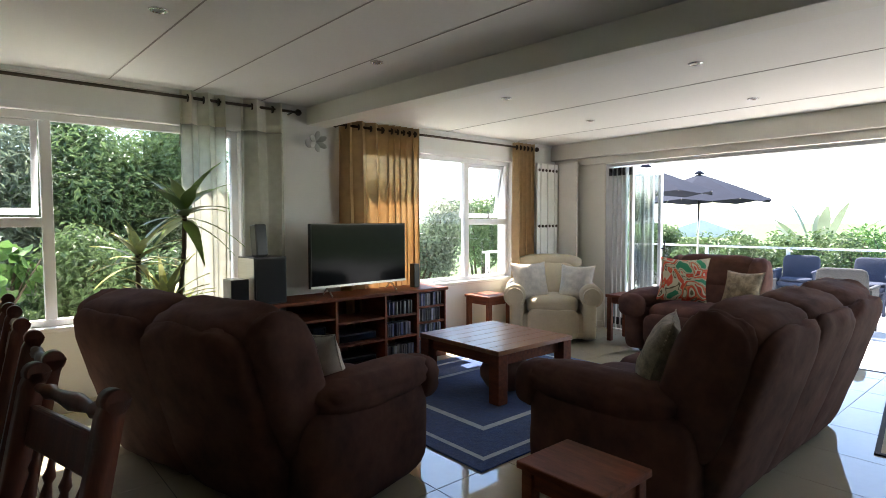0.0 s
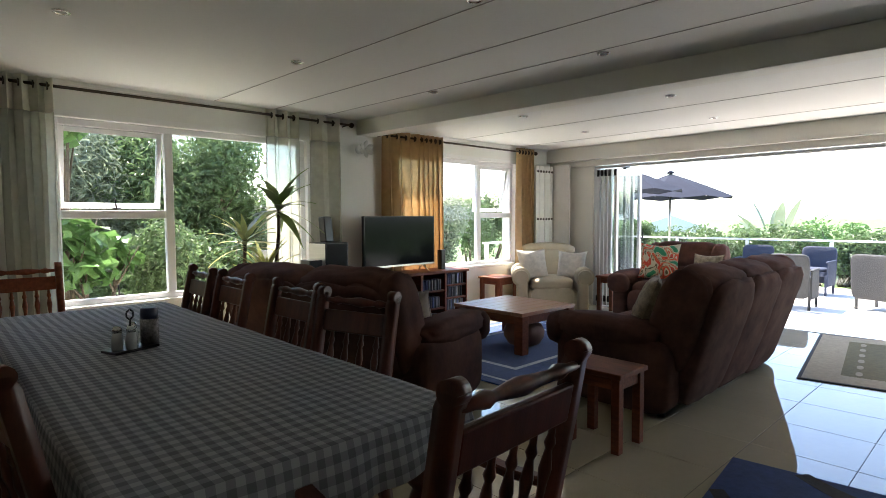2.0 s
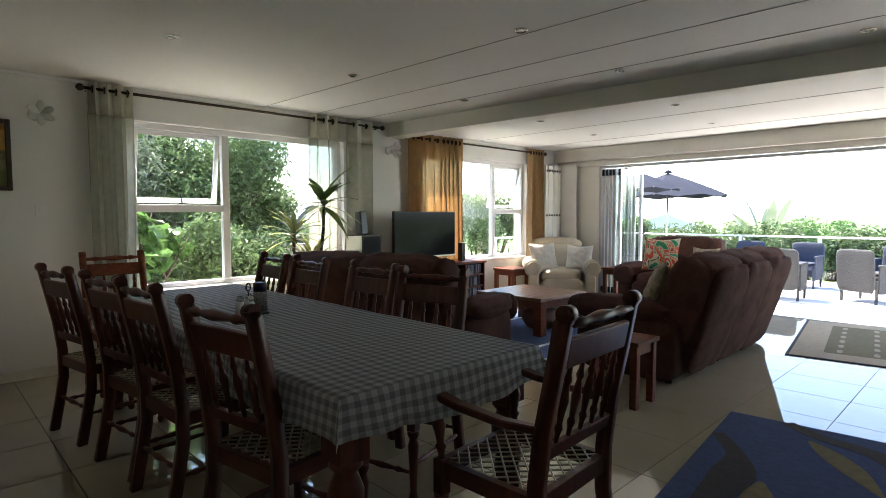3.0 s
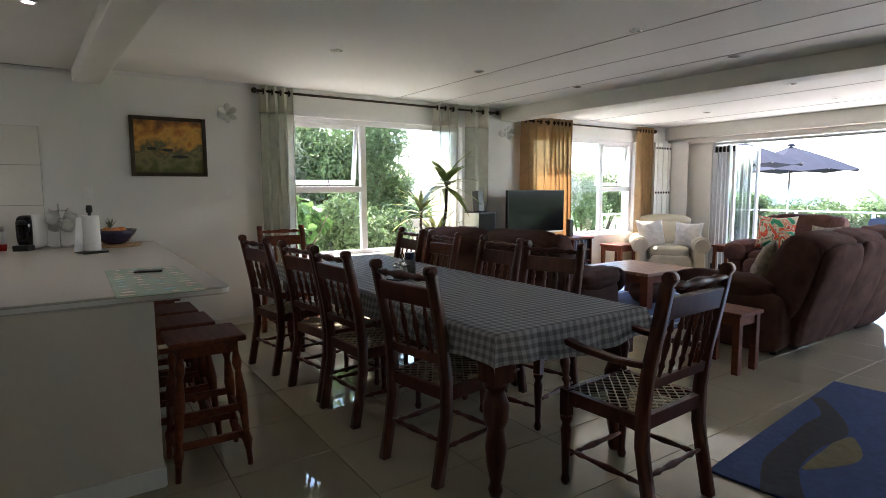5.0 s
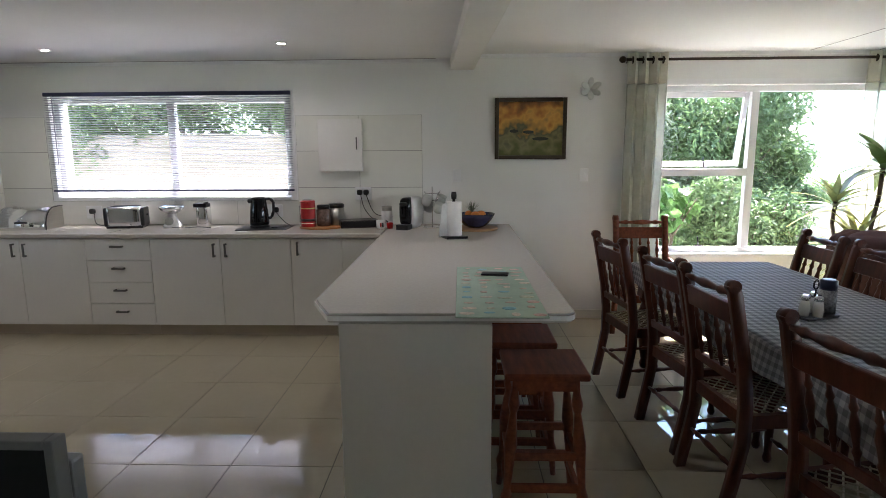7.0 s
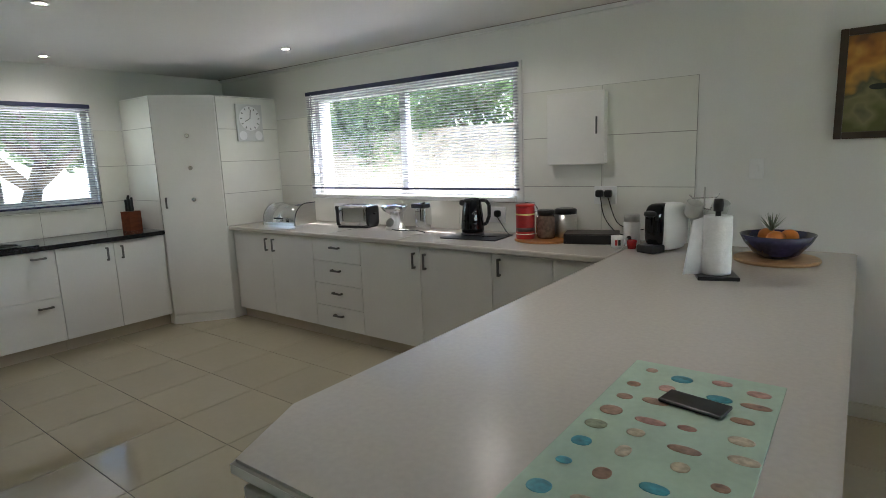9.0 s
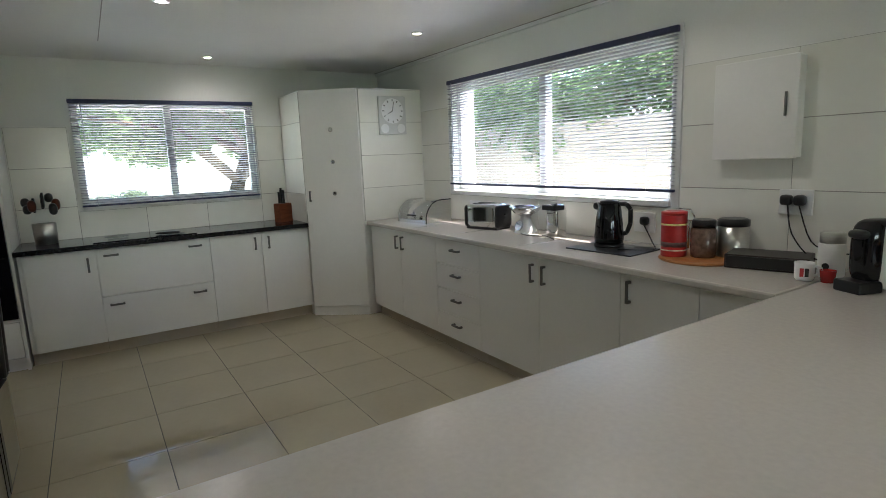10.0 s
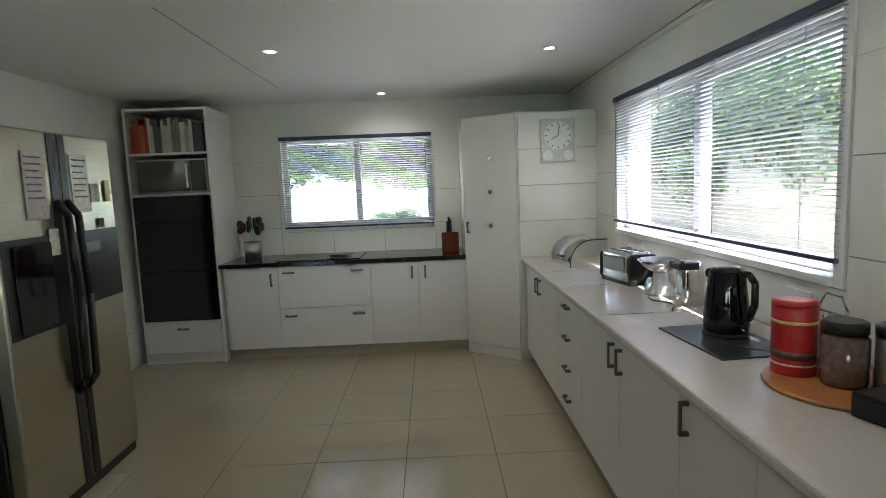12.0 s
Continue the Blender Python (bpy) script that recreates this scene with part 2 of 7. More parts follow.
KWIN = (-5.68, -3.45, 1.16, 2.08)
WIN1 = (-0.10, 2.12, 0.62, 2.14)
WIN2 = (3.35, 5.56, 0.66, 2.11)
WWIN = (2.64, 4.12, 1.17, 2.04)
DOOR = (-1.6, 4.74)
structure("wall_north", wall_along_x(N, N + T, W - T, E_ + T, H, [KWIN, WIN1, WIN2]), PLASTER_N, "off-white plastered long wall with three windows", "wall")
structure("wall_west", wall_along_y(W - T, W, KS, N, H, [WWIN]), PLASTER_N, "off-white plastered kitchen end wall with a window", "wall")
structure("wall_east", wall_along_y(E_, E_ + 0.16, S, N, H, [(DOOR[0], DOOR[1], 0, 2.10)]), PLASTER, "cream plastered wall with a wide folding-door opening", "wall")
structure("wall_kitchen_south", wall_along_x(KS - T, KS, W - T, KX, H, [(-5.55, -4.3, 1.72, 2.02)]), PLASTER_N, "white plastered kitchen wall with a high slot window", "wall")
structure("wall_return", wall_along_y(KX - T, KX, S, KS - T, H, []), PLASTER, "plain cream plastered wall", "wall")
structure("wall_south", wall_along_x(S - T, S, KX - T, E_ + 0.16, H, []), PLASTER, "plain cream plastered wall", "wall")
structure("ceiling", bx(W - T, S - T, H, E_ + 0.16, N + T, H + 0.15), CEILING, "white painted board ceiling", "ceiling")


def board_field(corners, z0, z1):
    """Flat ceiling field over a four-cornered plan."""
    bm = bmesh.new()
    fc = bm.faces.new([bm.verts.new((x, y, z0)) for x, y in corners])
    up_ = bmesh.ops.extrude_face_region(bm, geom=[fc])
    bmesh.ops.translate(bm, verts=[v for v in up_["geom"] if isinstance(v, bmesh.types.BMVert)], vec=(0, 0, z1 - z0))
    return bm


structure("ceiling_kitchen", board_field([(W, N), (-1.87, N), (-1.24, S), (W, S)], HK, H - 0.001), CEILING, "white painted board ceiling over the kitchen", "ceiling")
structure("ceiling_living", board_field([(2.85, N), (E_, N), (E_, S), (3.50, S)], HL, H - 0.001), CEILING, "white painted board ceiling over the living room", "ceiling")
seams = bmesh.new()
for x, z, a in ((1.16, H, 2), (1.75, H, 2), (2.31, H, 2), (4.45, HL, 0), (5.65, HL, 0)):
    box(seams, -0.004, S - N, z - 0.003, 0.004, -0.03, z - 0.0005, m=Matrix.Translation((x, N, 0)) @ Matrix.Rotation(radians(a), 4, "Z"))
box(seams, -6.3, 2.876, HK - 0.003, -4.2, 2.882, HK - 0.0005)
box(seams, W, N - 0.034, HK - 0.004, -2.1, N - 0.024, HK - 0.0005)
structure("ceiling_seam", seams, WGROUT, "thin dark joints between ceiling boards", "ceiling")
structure("beam_living", bx(-0.22, S - N, 2.255, 0, 0, H - 0.0015, bevel=0.006, m=Matrix.Translation((2.955, N - 0.01, 0)) @ Matrix.Rotation(radians(4), 4, "Z")), BEAM, "cream painted ceiling beam", "beam")
structure("beam_kitchen", bx(-0.21, S - N, 2.285, 0, 0, H - 0.0015, bevel=0.006, m=Matrix.Translation((-1.76, N - 0.01, 0)) @ Matrix.Rotation(radians(3.6), 4, "Z")), BEAM, "white painted ceiling beam", "beam")
lint = bx(E_ - 0.14, S, 2.17, E_ - 0.001, N, HL - 0.001, bevel=0.005)
box(lint, E_ - 0.05, DOOR[0] - 0.1, 2.085, E_ - 0.002, N - 0.001, 2.17, bevel=0.004)
structure("beam_east", lint, BEAM, "cream boxed lintel above the folding doors", "beam")
corn = bx(W, N - 0.022, HK - 0.03, -1.98, N - 0.001, HK - 0.002)
box(corn, -1.76, N - 0.022, H - 0.03, 2.72, N - 0.001, H - 0.002)
box(corn, 2.96, N - 0.022, HL - 0.03, E_ - 0.14, N - 0.001, HL - 0.002)
structure("trim", corn, WHITE, "slim white cornice strip under the ceiling", "trim")
base = bx(-1.44, N - 0.014, 0.001, 1.85, N - 0.001, 0.08)
box(base, 4.05, N - 0.014, 0.001, E_ - 0.02, N - 0.001, 0.08)
box(base, E_ - 0.014, 4.76, 0.001, E_ - 0.001, N - 0.014, 0.08)
structure("baseboard", base, PLASTER, "cream skirting along the wall", "baseboard")
structure("floor", bx(W - T, S - T, -0.12, E_ + 0.16, N + T, -0.004), GROUT, "dark grout bed under pale tiles", "floor")


# ---- windows ----
def window(name, x0, x1, z0, z1, mull, transom, side, label):
    """White frame in a north-wall hole; side: the column that is split in height ('l' or 'r')."""
    w = tagged(new(name), label, "window", "", "structure")
    y0, y1, f = N + 0.05, N + 0.11, 0.055
    fr = bmesh.new()
    box(fr, x0, y0, z0, x0 + f, y1, z1, bevel=0.005)
    box(fr, x1 - f, y0, z0, x1, y1, z1, bevel=0.005)
    box(fr, x0 + f, y0, z1 - f, x1 - f, y1, z1, bevel=0.005)
    box(fr, x0 + f, y0, z0, x1 - f, y1, z0 + f, bevel=0.005)
    part("window_frame", fr, UPVC, w)
    part("mullion", bx(mull - 0.035, y0 - 0.004, z0 + f, mull + 0.035, y1, z1 - f, bevel=0.005), UPVC, w)
    a, b = (x0 + f, mull - 0.035) if side == "l" else (mull + 0.035, x1 - f)
    c, d = (mull + 0.035, x1 - f) if side == "l" else (x0 + f, mull - 0.035)
    if transom:
        part("transom", bx(a, y0 - 0.003, transom - 0.035, b, y1, transom + 0.035, bevel=0.005), UPVC, w)
        # top light, swung out at its foot
        s = bmesh.new()
        g = 0.045
        zt, zb = z1 - f - 0.004, transom + 0.04
        for q in ((a + 0.005, zb, a + g, zt), (b - g, zb, b - 0.005, zt), (a + g, zt - g, b - g, zt), (a + g, zb, b - g, zb + g)):
            box(s, q[0], 0, q[1] - zt, q[2], 0.04, q[3] - zt, bevel=0.004)
        sash = part("sash", s, UPVC, w)
        sash.matrix_basis = pose(0, y1 - 0.03, zt, 10, 0, 0)
        p = part("pane", bx(a + g, 0.018, zb + g - zt, b - g, 0.024, -g), GLASS, sash)
        p.visible_shadow = False
        p = part("pane", bx(a, y0 + 0.025, z0 + f, b, y0 + 0.031, transom - 0.035), GLASS, w)
        p.visible_shadow = False
        for z in (transom + 0.035, z0 + f):
            st = rod(bmesh.new(), ((a + b) / 2 - 0.03, y0 - 0.012, z + 0.012), ((a + b) / 2 + 0.03, y0 - 0.012, z + 0.012), 0.006, seg=8)
            rod(st, ((a + b) / 2, y0 - 0.012, z + 0.01), ((a + b) / 2 - 0.015, y0 - 0.016, z + 0.1), 0.006, seg=8)
            part("window_stay", st, BLACK, w, "black window stay")
    else:
        p = part("pane", bx(a, y0 + 0.025, z0 + f, b, y0 + 0.031, z1 - f), GLASS, w)
        p.visible_shadow = False
    p = part("pane", bx(c, y0 + 0.028, z0 + f, d, y0 + 0.034, z1 - f), GLASS, w)
    p.visible_shadow = False
    part("window_sill", bx(x0 + 0.002, N - 0.03, z0 - 0.03, x1 - 0.002, y0, z0 + 0.006, bevel=0.006), WHITE, w)
    ar = bmesh.new()
    box(ar, x0 - 0.05, N - 0.012, z0 - 0.03, x0 - 0.001, N - 0.001, z1 + 0.05)
    box(ar, x1 + 0.001, N - 0.012, z0 - 0.03, x1 + 0.05, N - 0.001, z1 + 0.05)
    box(ar, x0 - 0.001, N - 0.012, z1 + 0.001, x1 + 0.001, N - 0.001, z1 + 0.05)
    part("architrave", ar, WHITE, w)
    return w


window("window_1", *WIN1, 0.77, 1.37, "l", "white-framed dining window with its top light ajar")
window("window_2", *WIN2, 4.83, 1.36, "r", "white-framed living-room window with a split side light")
window("window_3", *KWIN, -4.57, 0, "r", "white-framed kitchen window behind a blind")
w4 = tagged(new("window_4"), "white-framed kitchen end window behind a blind", "window", "", "structure")
fr = bmesh.new()
y0, y1, z0, z1 = WWIN
for q in ((y0, y0 + 0.05, z0, z1), (y1 - 0.05, y1, z0, z1), (y0 + 0.05, y1 - 0.05, z0, z0 + 0.05), (y0 + 0.05, y1 - 0.05, z1 - 0.05, z1), ((y0 + y1) / 2 - 0.03, (y0 + y1) / 2 + 0.03, z0 + 0.05, z1 - 0.05)):
    box(fr, W - 0.1, q[0], q[2], W - 0.05, q[1], q[3], bevel=0.004)
part("window_frame", fr, UPVC, w4)
for a, b in ((y0 + 0.05, (y0 + y1) / 2 - 0.03), ((y0 + y1) / 2 + 0.03, y1 - 0.05)):
    part("pane", bx(W - 0.078, a, z0 + 0.05, W - 0.072, b, z1 - 0.05), GLASS, w4).visible_shadow = False
part("window_sill", bx(W - 0.05, y0 + 0.002, z0 - 0.03, W + 0.02, y1 - 0.002, z0 + 0.005, bevel=0.005), WHITE, w4)
w5 = tagged(new("window_5"), "narrow high kitchen window in a white frame", "window", "", "structure")
fr = bmesh.new()
for q in ((-5.55, -5.5, 1.72, 2.02), (-4.35, -4.3, 1.72, 2.02), (-5.5, -4.35, 1.72, 1.77), (-5.5, -4.35, 1.97, 2.02)):
    box(fr, q[0], KS - 0.06, q[2], q[1], KS + 0.012, q[3], bevel=0.004)
part("window_frame", fr, UPVC, w5)
part("pane", bx(-5.5, KS - 0.04, 1.77, -4.35, KS - 0.034, 1.97), GLASS, w5).visible_shadow = False

# ---- venetian blinds ----
SLAT = mat("blind_slat", (0.34, 0.34, 0.38), 0.35, 0.3, var=0.04, bump=0.0)
NAVY = mat("navy_rail", (0.03, 0.035, 0.09), 0.4, var=0.1)


def blind(x, y, z, rz, width, height, label):
    b = thing("venetian_blind", x, y, z, rz, label, "blind", "kitchen blinds")
    part("headrail", bx(-width / 2, -0.03, -0.035, width / 2, 0.0, 0, bevel=0.004), NAVY, b, "dark navy headrail")
    n = int((height - 0.06) / 0.0215)
    sl = bmesh.new()
    box(sl, -width / 2 + 0.006, -0.0125, -0.0006, width / 2 - 0.006, 0.0125, 0.0006, m=Matrix.Rotation(radians(-14), 4, "X"))
    first = part("slat", sl, SLAT, b)
    first.matrix_basis = pose(0, -0.015, -0.05)
    for i in range(1, n):
        share("slat", first, b, (0, -0.015, -0.05 - 0.0215 * i))
    part("bottom_rail", bx(-width / 2 + 0.004, -0.028, -height, width / 2 - 0.004, -0.004, -height + 0.016, bevel=0.003), NAVY, b, "dark navy bottom rail")
    for k in (-0.42, -0.14, 0.14, 0.42):
        part("cord", rod(bmesh.new(), (k * width, -0.03, -height), (k * width, -0.03, -0.03), 0.0012, seg=5), SLAT, b)
    wand = rod(bmesh.new(), (-width / 2 + 0.09, -0.04, -height * 0.72), (-width / 2 + 0.09, -0.04, -0.03), 0.004, seg=6)
    part("wand", wand, SLAT, b)
    return b


blind((KWIN[0] + KWIN[1]) / 2, N - 0.004, 2.12, 0, 2.29, 0.905, "silver venetian blind with navy rails over the kitchen window")
blind(W + 0.004, (WWIN[0] + WWIN[1]) / 2, 2.06, 90, 1.50, 0.90, "silver venetian blind with navy rails over the end window")


# ---- kitchen ----
def pull(length, vertical, parent, x, y, z):
    h = bmesh.new()
    e, w = length / 2, 0.008
    if vertical:
        box(h, -w, -0.032, -e, w, -0.022, e, bevel=0.003)
        for z0 in (-e, e - 0.014):
            box(h, -w, -0.024, z0, w, 0.0, z0 + 0.014, bevel=0.002)
    else:
        box(h, -e, -0.032, -w, e, -0.022, w, bevel=0.003)
        for x0 in (-e, e - 0.014):
            box(h, x0, -0.024, -w, x0 + 0.014, 0.0, w, bevel=0.002)
    o = part("handle", h, HANDLE, parent, "dark pewter bow handle")
    o.matrix_basis = pose(x, y, z)
    return o


def unit(name, x, y, rz, width, depth, fronts, label, group, top=0.86):
    """Base unit; local x along its front, -y to the room. fronts: (x0, x1, z0, z1, handle x, handle z, upright?)."""
    u = thing(name, x, y, 0, rz, label, "cabinet", group)
    part("body", bx(0.001, 0.02, 0.10, width - 0.001, depth, top), MELAMINE, u)
    part("plinth", bx(0.001, 0.055, 0.0, width - 0.001, depth, 0.095), PLINTH, u, "beige plinth board")
    for x0, x1, za, zb, hs, up in fronts:
        d = part("drawer" if not up else "door", bx(x0 + 0.002, 0, za + 0.002, x1 - 0.002, 0.018, zb - 0.002, bevel=0.002), MELAMINE, u)
        for hx, hz in hs:
            pull(0.115 if up else 0.105, up, d, hx, 0, hz)
    return u


PLINTH = mat("beige_plinth", (0.50, 0.43, 0.33), 0.45, var=0.06, scale=3, bump=0.02)
FY = 4.885                                  # front of the north run
runs = [(-6.2, -5.06, "double"), (-5.06, -4.50, "drawers"), (-4.50, -3.30, "double"), (-3.30, -2.87, "single"), (-2.87, -2.33, "blank")]
for x0, x1, kind in runs:
    w = x1 - x0
    if kind == "double":
        f = [(0, w / 2, 0.1, 0.855, [(w / 2 - 0.05, 0.755)], True), (w / 2, w, 0.1, 0.855, [(w / 2 + 0.05, 0.755)], True)]
        lab = "white melamine base cabinet with two doors"
    elif kind == "drawers":
        f = [(0, w, 0.1 + 0.189 * i, 0.1 + 0.189 * (i + 1), [(w / 2, 0.1 + 0.189 * i + 0.12)], False) for i in range(4)]
        lab = "white melamine base cabinet with four drawers"
    elif kind == "single":
        f = [(0, w, 0.1, 0.855, [(0.06, 0.77)], True)]
        lab = "white melamine base cabinet with one door"
    else:
        f = [(0, w, 0.1, 0.855, [], True)]
        lab = "plain white melamine corner cabinet"
    unit("base_cabinet", x0, FY, 0, w, N - FY - 0.004, f, lab, "north run cabinets")
HX = -6.57
for y0, y1, kind in [(2.18, 2.68, "single"), (2.68, 3.52, "pans"), (3.52, 4.40, "double")]:
    w = y1 - y0
    if kind == "single":
        f = [(0.03, w, 0.1, 0.855, [(w - 0.06, 0.74)], True)]
        lab = "white melamine base cabinet with one door"
    elif kind == "pans":
        f = [(0, w, 0.1, 0.47, [(0.1, 0.40), (w - 0.12, 0.40)], False), (0, w, 0.47, 0.855, [(0.1, 0.80), (w - 0.12, 0.80)], False)]
        lab = "white melamine base cabinet with two deep pan drawers"
    else:
        f = [(0, w / 2, 0.1, 0.855, [(w / 2 - 0.06, 0.76)], True), (w / 2, w, 0.1, 0.855, [(w / 2 + 0.06, 0.76)], True)]
        lab = "white melamine base cabinet with two doors"
    unit("base_cabinet", HX, y0, 90, w, abs(W - HX) - 0.004, f, lab, "hob run cabinets")

wt = bx(-6.215, 4.845, 0.862, -2.535, N - 0.003, 0.90, bevel=0.010)
wtop = tagged(part("worktop", wt, WORKTOP), "pale speckled laminate worktop along the window wall", "worktop")
for x in (-5.4, -4.85, -4.1):
    part("joint_strip", bx(x - 0.004, 4.86, 0.9, x + 0.004, 5.35, 0.9012), CHROME, wtop, "thin bright joint in the worktop")
wp = bmesh.new()
outline = [(-2.53, N - 0.003), (-2.52, 2.70), (-2.41, 2.465)] + [(-1.475 + 0.055 * math.sin(a * math.pi / 12), 2.53 - 0.055 * math.cos(a * math.pi / 12)) for a in range(0, 7)] + [(-1.42, N - 0.003)]
vs = [wp.verts.new((x, y, 0.862)) for x, y in outline]
fc = wp.faces.new(vs)
r = bmesh.ops.extrude_face_region(wp, geom=[fc])
bmesh.ops.translate(wp, verts=[v for v in r["geom"] if isinstance(v, bmesh.types.BMVert)], vec=(0, 0, 0.038))
bmesh.ops.bevel(wp, geom=[e for e in wp.edges if abs(e.verts[0].co.z - e.verts[1].co.z) < 1e-5], offset=0.008, segments=2, affect="EDGES")
bc = thing("breakfast_counter", 0, 0, 0, 0, "pale speckled laminate peninsula counter with a clipped corner", "worktop")
part("slab", wp, WORKTOP, bc)
eb_ = bmesh.new()
prev = None
for x, y in outline[1:-1]:
    d = (Vector((x, y, 0)) - Vector((-1.98, 3.4, 0))).normalized() * 0.0016
    q = [eb_.verts.new((x + d.x * k, y + d.y * k, z)) for k, z in ((1, 0.871), (1, 0.891), (-1, 0.891), (-1, 0.871))]
    if prev:
        for i in range(4):
            eb_.faces.new((prev[i], prev[(i + 1) % 4], q[(i + 1) % 4], q[i]))
    prev = q
part("edge_band", eb_, MELAMINE, bc, "slim pale edge band")
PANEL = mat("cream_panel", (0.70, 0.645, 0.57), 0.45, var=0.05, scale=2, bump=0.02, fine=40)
pb = thing("peninsula_base", 0, 0, 0, 0, "white panelled peninsula base under the breakfast counter", "cabinet")
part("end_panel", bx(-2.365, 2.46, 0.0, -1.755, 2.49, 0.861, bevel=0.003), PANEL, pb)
part("back_panel", bx(-1.775, 2.491, 0.0, -1.755, N - 0.02, 0.861), MELAMINE, pb)
part("inner_panel", bx(-2.365, 2.491, 0.1, -2.345, FY - 0.01, 0.861), MELAMINE, pb)
part("plinth", bx(-2.335, 2.491, 0.0, -2.315, FY - 0.01, 0.099), MELAMINE, pb)
sk = bx(-2.367, 2.448, 0.0, -1.752, 2.459, 0.09)
box(sk, -1.754, 2.46, 0.0, -1.744, N - 0.03, 0.09)
part("skirting", sk, PLASTER_N, pb)

hobtop = tagged(part("granite_worktop", bx(W + 0.003, 2.165, 0.862, -6.53, 4.398, 0.90, bevel=0.005), GRANITE), "polished black granite worktop with hob", "worktop")
hob = thing("hob", -6.83, 3.05, 0.9005, 0, "black glass ceramic hob set on the granite worktop", "hob")
part("glass_plate", bx(-0.24, -0.38, 0, 0.24, 0.38, 0.006, bevel=0.002), BLACKGLASS, hob)
RING = mat("hob_ring", (0.10, 0.10, 0.10), 0.3, var=0.1)
for hx, hy, r in ((-0.11, -0.2, 0.09), (0.11, -0.2, 0.075), (-0.11, 0.2, 0.075), (0.11, 0.2, 0.1)):
    part("cooking_zone", lathe(bmesh.new(), [(r, 0.0062), (r, 0.0068)], 28, (hx, hy, 0)), RING, hob)

# corner pantry
pan = thing("corner_pantry", 0, 0, 0, 0, "tall white corner pantry with a diagonal door", "pantry")
A, B = Vector((-6.545, 4.402, 0)), Vector((-6.222, 4.835, 0))
shell = bmesh.new()
foot = [(-7.125, 4.402), (A.x, A.y), (B.x, B.y), (-6.222, N - 0.003), (-7.125, N - 0.003)]
vs = [shell.verts.new((x, y, 0.0)) for x, y in foot]
fc = shell.faces.new(vs)
r = bmesh.ops.extrude_face_region(shell, geom=[fc])
bmesh.ops.translate(shell, verts=[v for v in r["geom"] if isinstance(v, bmesh.types.BMVert)], vec=(0, 0, 2.11))
part("carcass", shell, MELAMINE, pan)
ang = math.degrees(math.atan2(B.y - A.y, B.x - A.x))
dw = (B - A).length
door = part("door", bx(0.004, -0.02, 0.09, dw - 0.004, -0.002, 2.105, bevel=0.002), MELAMINE, pan)
door.matrix_basis = pose(A.x, A.y, 0, 0, 0, ang)
pull(0.10, True, door, 0.05, -0.02, 1.15)
for z in (1.17, 1.46, 1.75):
    k = lathe(bmesh.new(), [(0.020, 0), (0.020, 0.006), (0.012, 0.006), (0.012, 0.003)], 16, m=pose(dw * 0.52, -0.021, z, 90))
    part("vent_ring", k, CHROME, door, "small round chrome vent")
part("plinth", bx(0, -0.012, 0.0, dw, -0.001, 0.085), MELAMINE, pan).matrix_basis = pose(A.x, A.y, 0, 0, 0, ang)

# oven tower
ot = thing("oven_tower", -6.55, 1.44, 0, 90, "tall white oven cabinet with open shelves of books", "cabinet")
ow, od, oh = 0.725, abs(W + 6.55) - 0.004, 2.30
part("side_panel", bx(0, 0, 0, 0.02, od, oh), MELAMINE, ot)
part("side_panel", bx(ow - 0.02, 0, 0, ow, od, oh), MELAMINE, ot)
part("back_panel", bx(0.021, od - 0.02, 0.1, ow - 0.021, od - 0.001, oh), MELAMINE, ot)
for z in (0.10, 0.40, 1.555, 1.915, oh - 0.001):
    part("shelf", bx(0.021, 0.002, z - 0.02, ow - 0.021, od - 0.021, z), MELAMINE, ot)
part("plinth", bx(0.021, 0.03, 0, ow - 0.021, od - 0.03, 0.079), MELAMINE, ot)
dr = part("drawer", bx(0.024, -0.004, 0.105, ow - 0.024, 0.014, 0.377, bevel=0.002), MELAMINE, ot)
pull(0.095, False, dr, ow / 2, -0.004, 0.33)
ov = thing("wall_oven", -6.55, 1.44, 0, 90, "tall black glass double oven built into the white tower", "oven")
part("oven_body", bx(0.03, 0.02, 0.402, ow - 0.03, od - 0.05, 1.533), BLACK, ov)
part("oven_door", bx(0.024, -0.012, 0.404, ow - 0.024, 0.018, 0.86, bevel=0.003), BLACKGLASS, ov)
part("upper_door", bx(0.024, -0.012, 0.863, ow - 0.024, 0.018, 1.30, bevel=0.003), BLACKGLASS, ov)
part("control_panel", bx(0.024, -0.012, 1.303, ow - 0.024, 0.018, 1.531, bevel=0.003), BLACKGLASS, ov)
mw = thing("microwave", -6.55, 1.44, 1.555, 90, "silver framed microwave on the tower shelf", "microwave")
part("body", bx(0.06, 0.03, 0.004, 0.68, 0.40, 0.305, bevel=0.006), STEEL, mw)
part("door", bx(0.075, 0.012, 0.02, 0.53, 0.029, 0.29, bevel=0.004), mat("mirror_glass", (0.16, 0.15, 0.13), 0.08, 0.6, bump=0), mw, "mirrored glass door")
part("control_panel", bx(0.54, 0.014, 0.02, 0.67, 0.029, 0.29, bevel=0.003), BLACK, mw)
part("handle", bx(0.505, -0.006, 0.05, 0.52, 0.011, 0.26, bevel=0.003), STEEL, mw)
rb = random.Random(4)
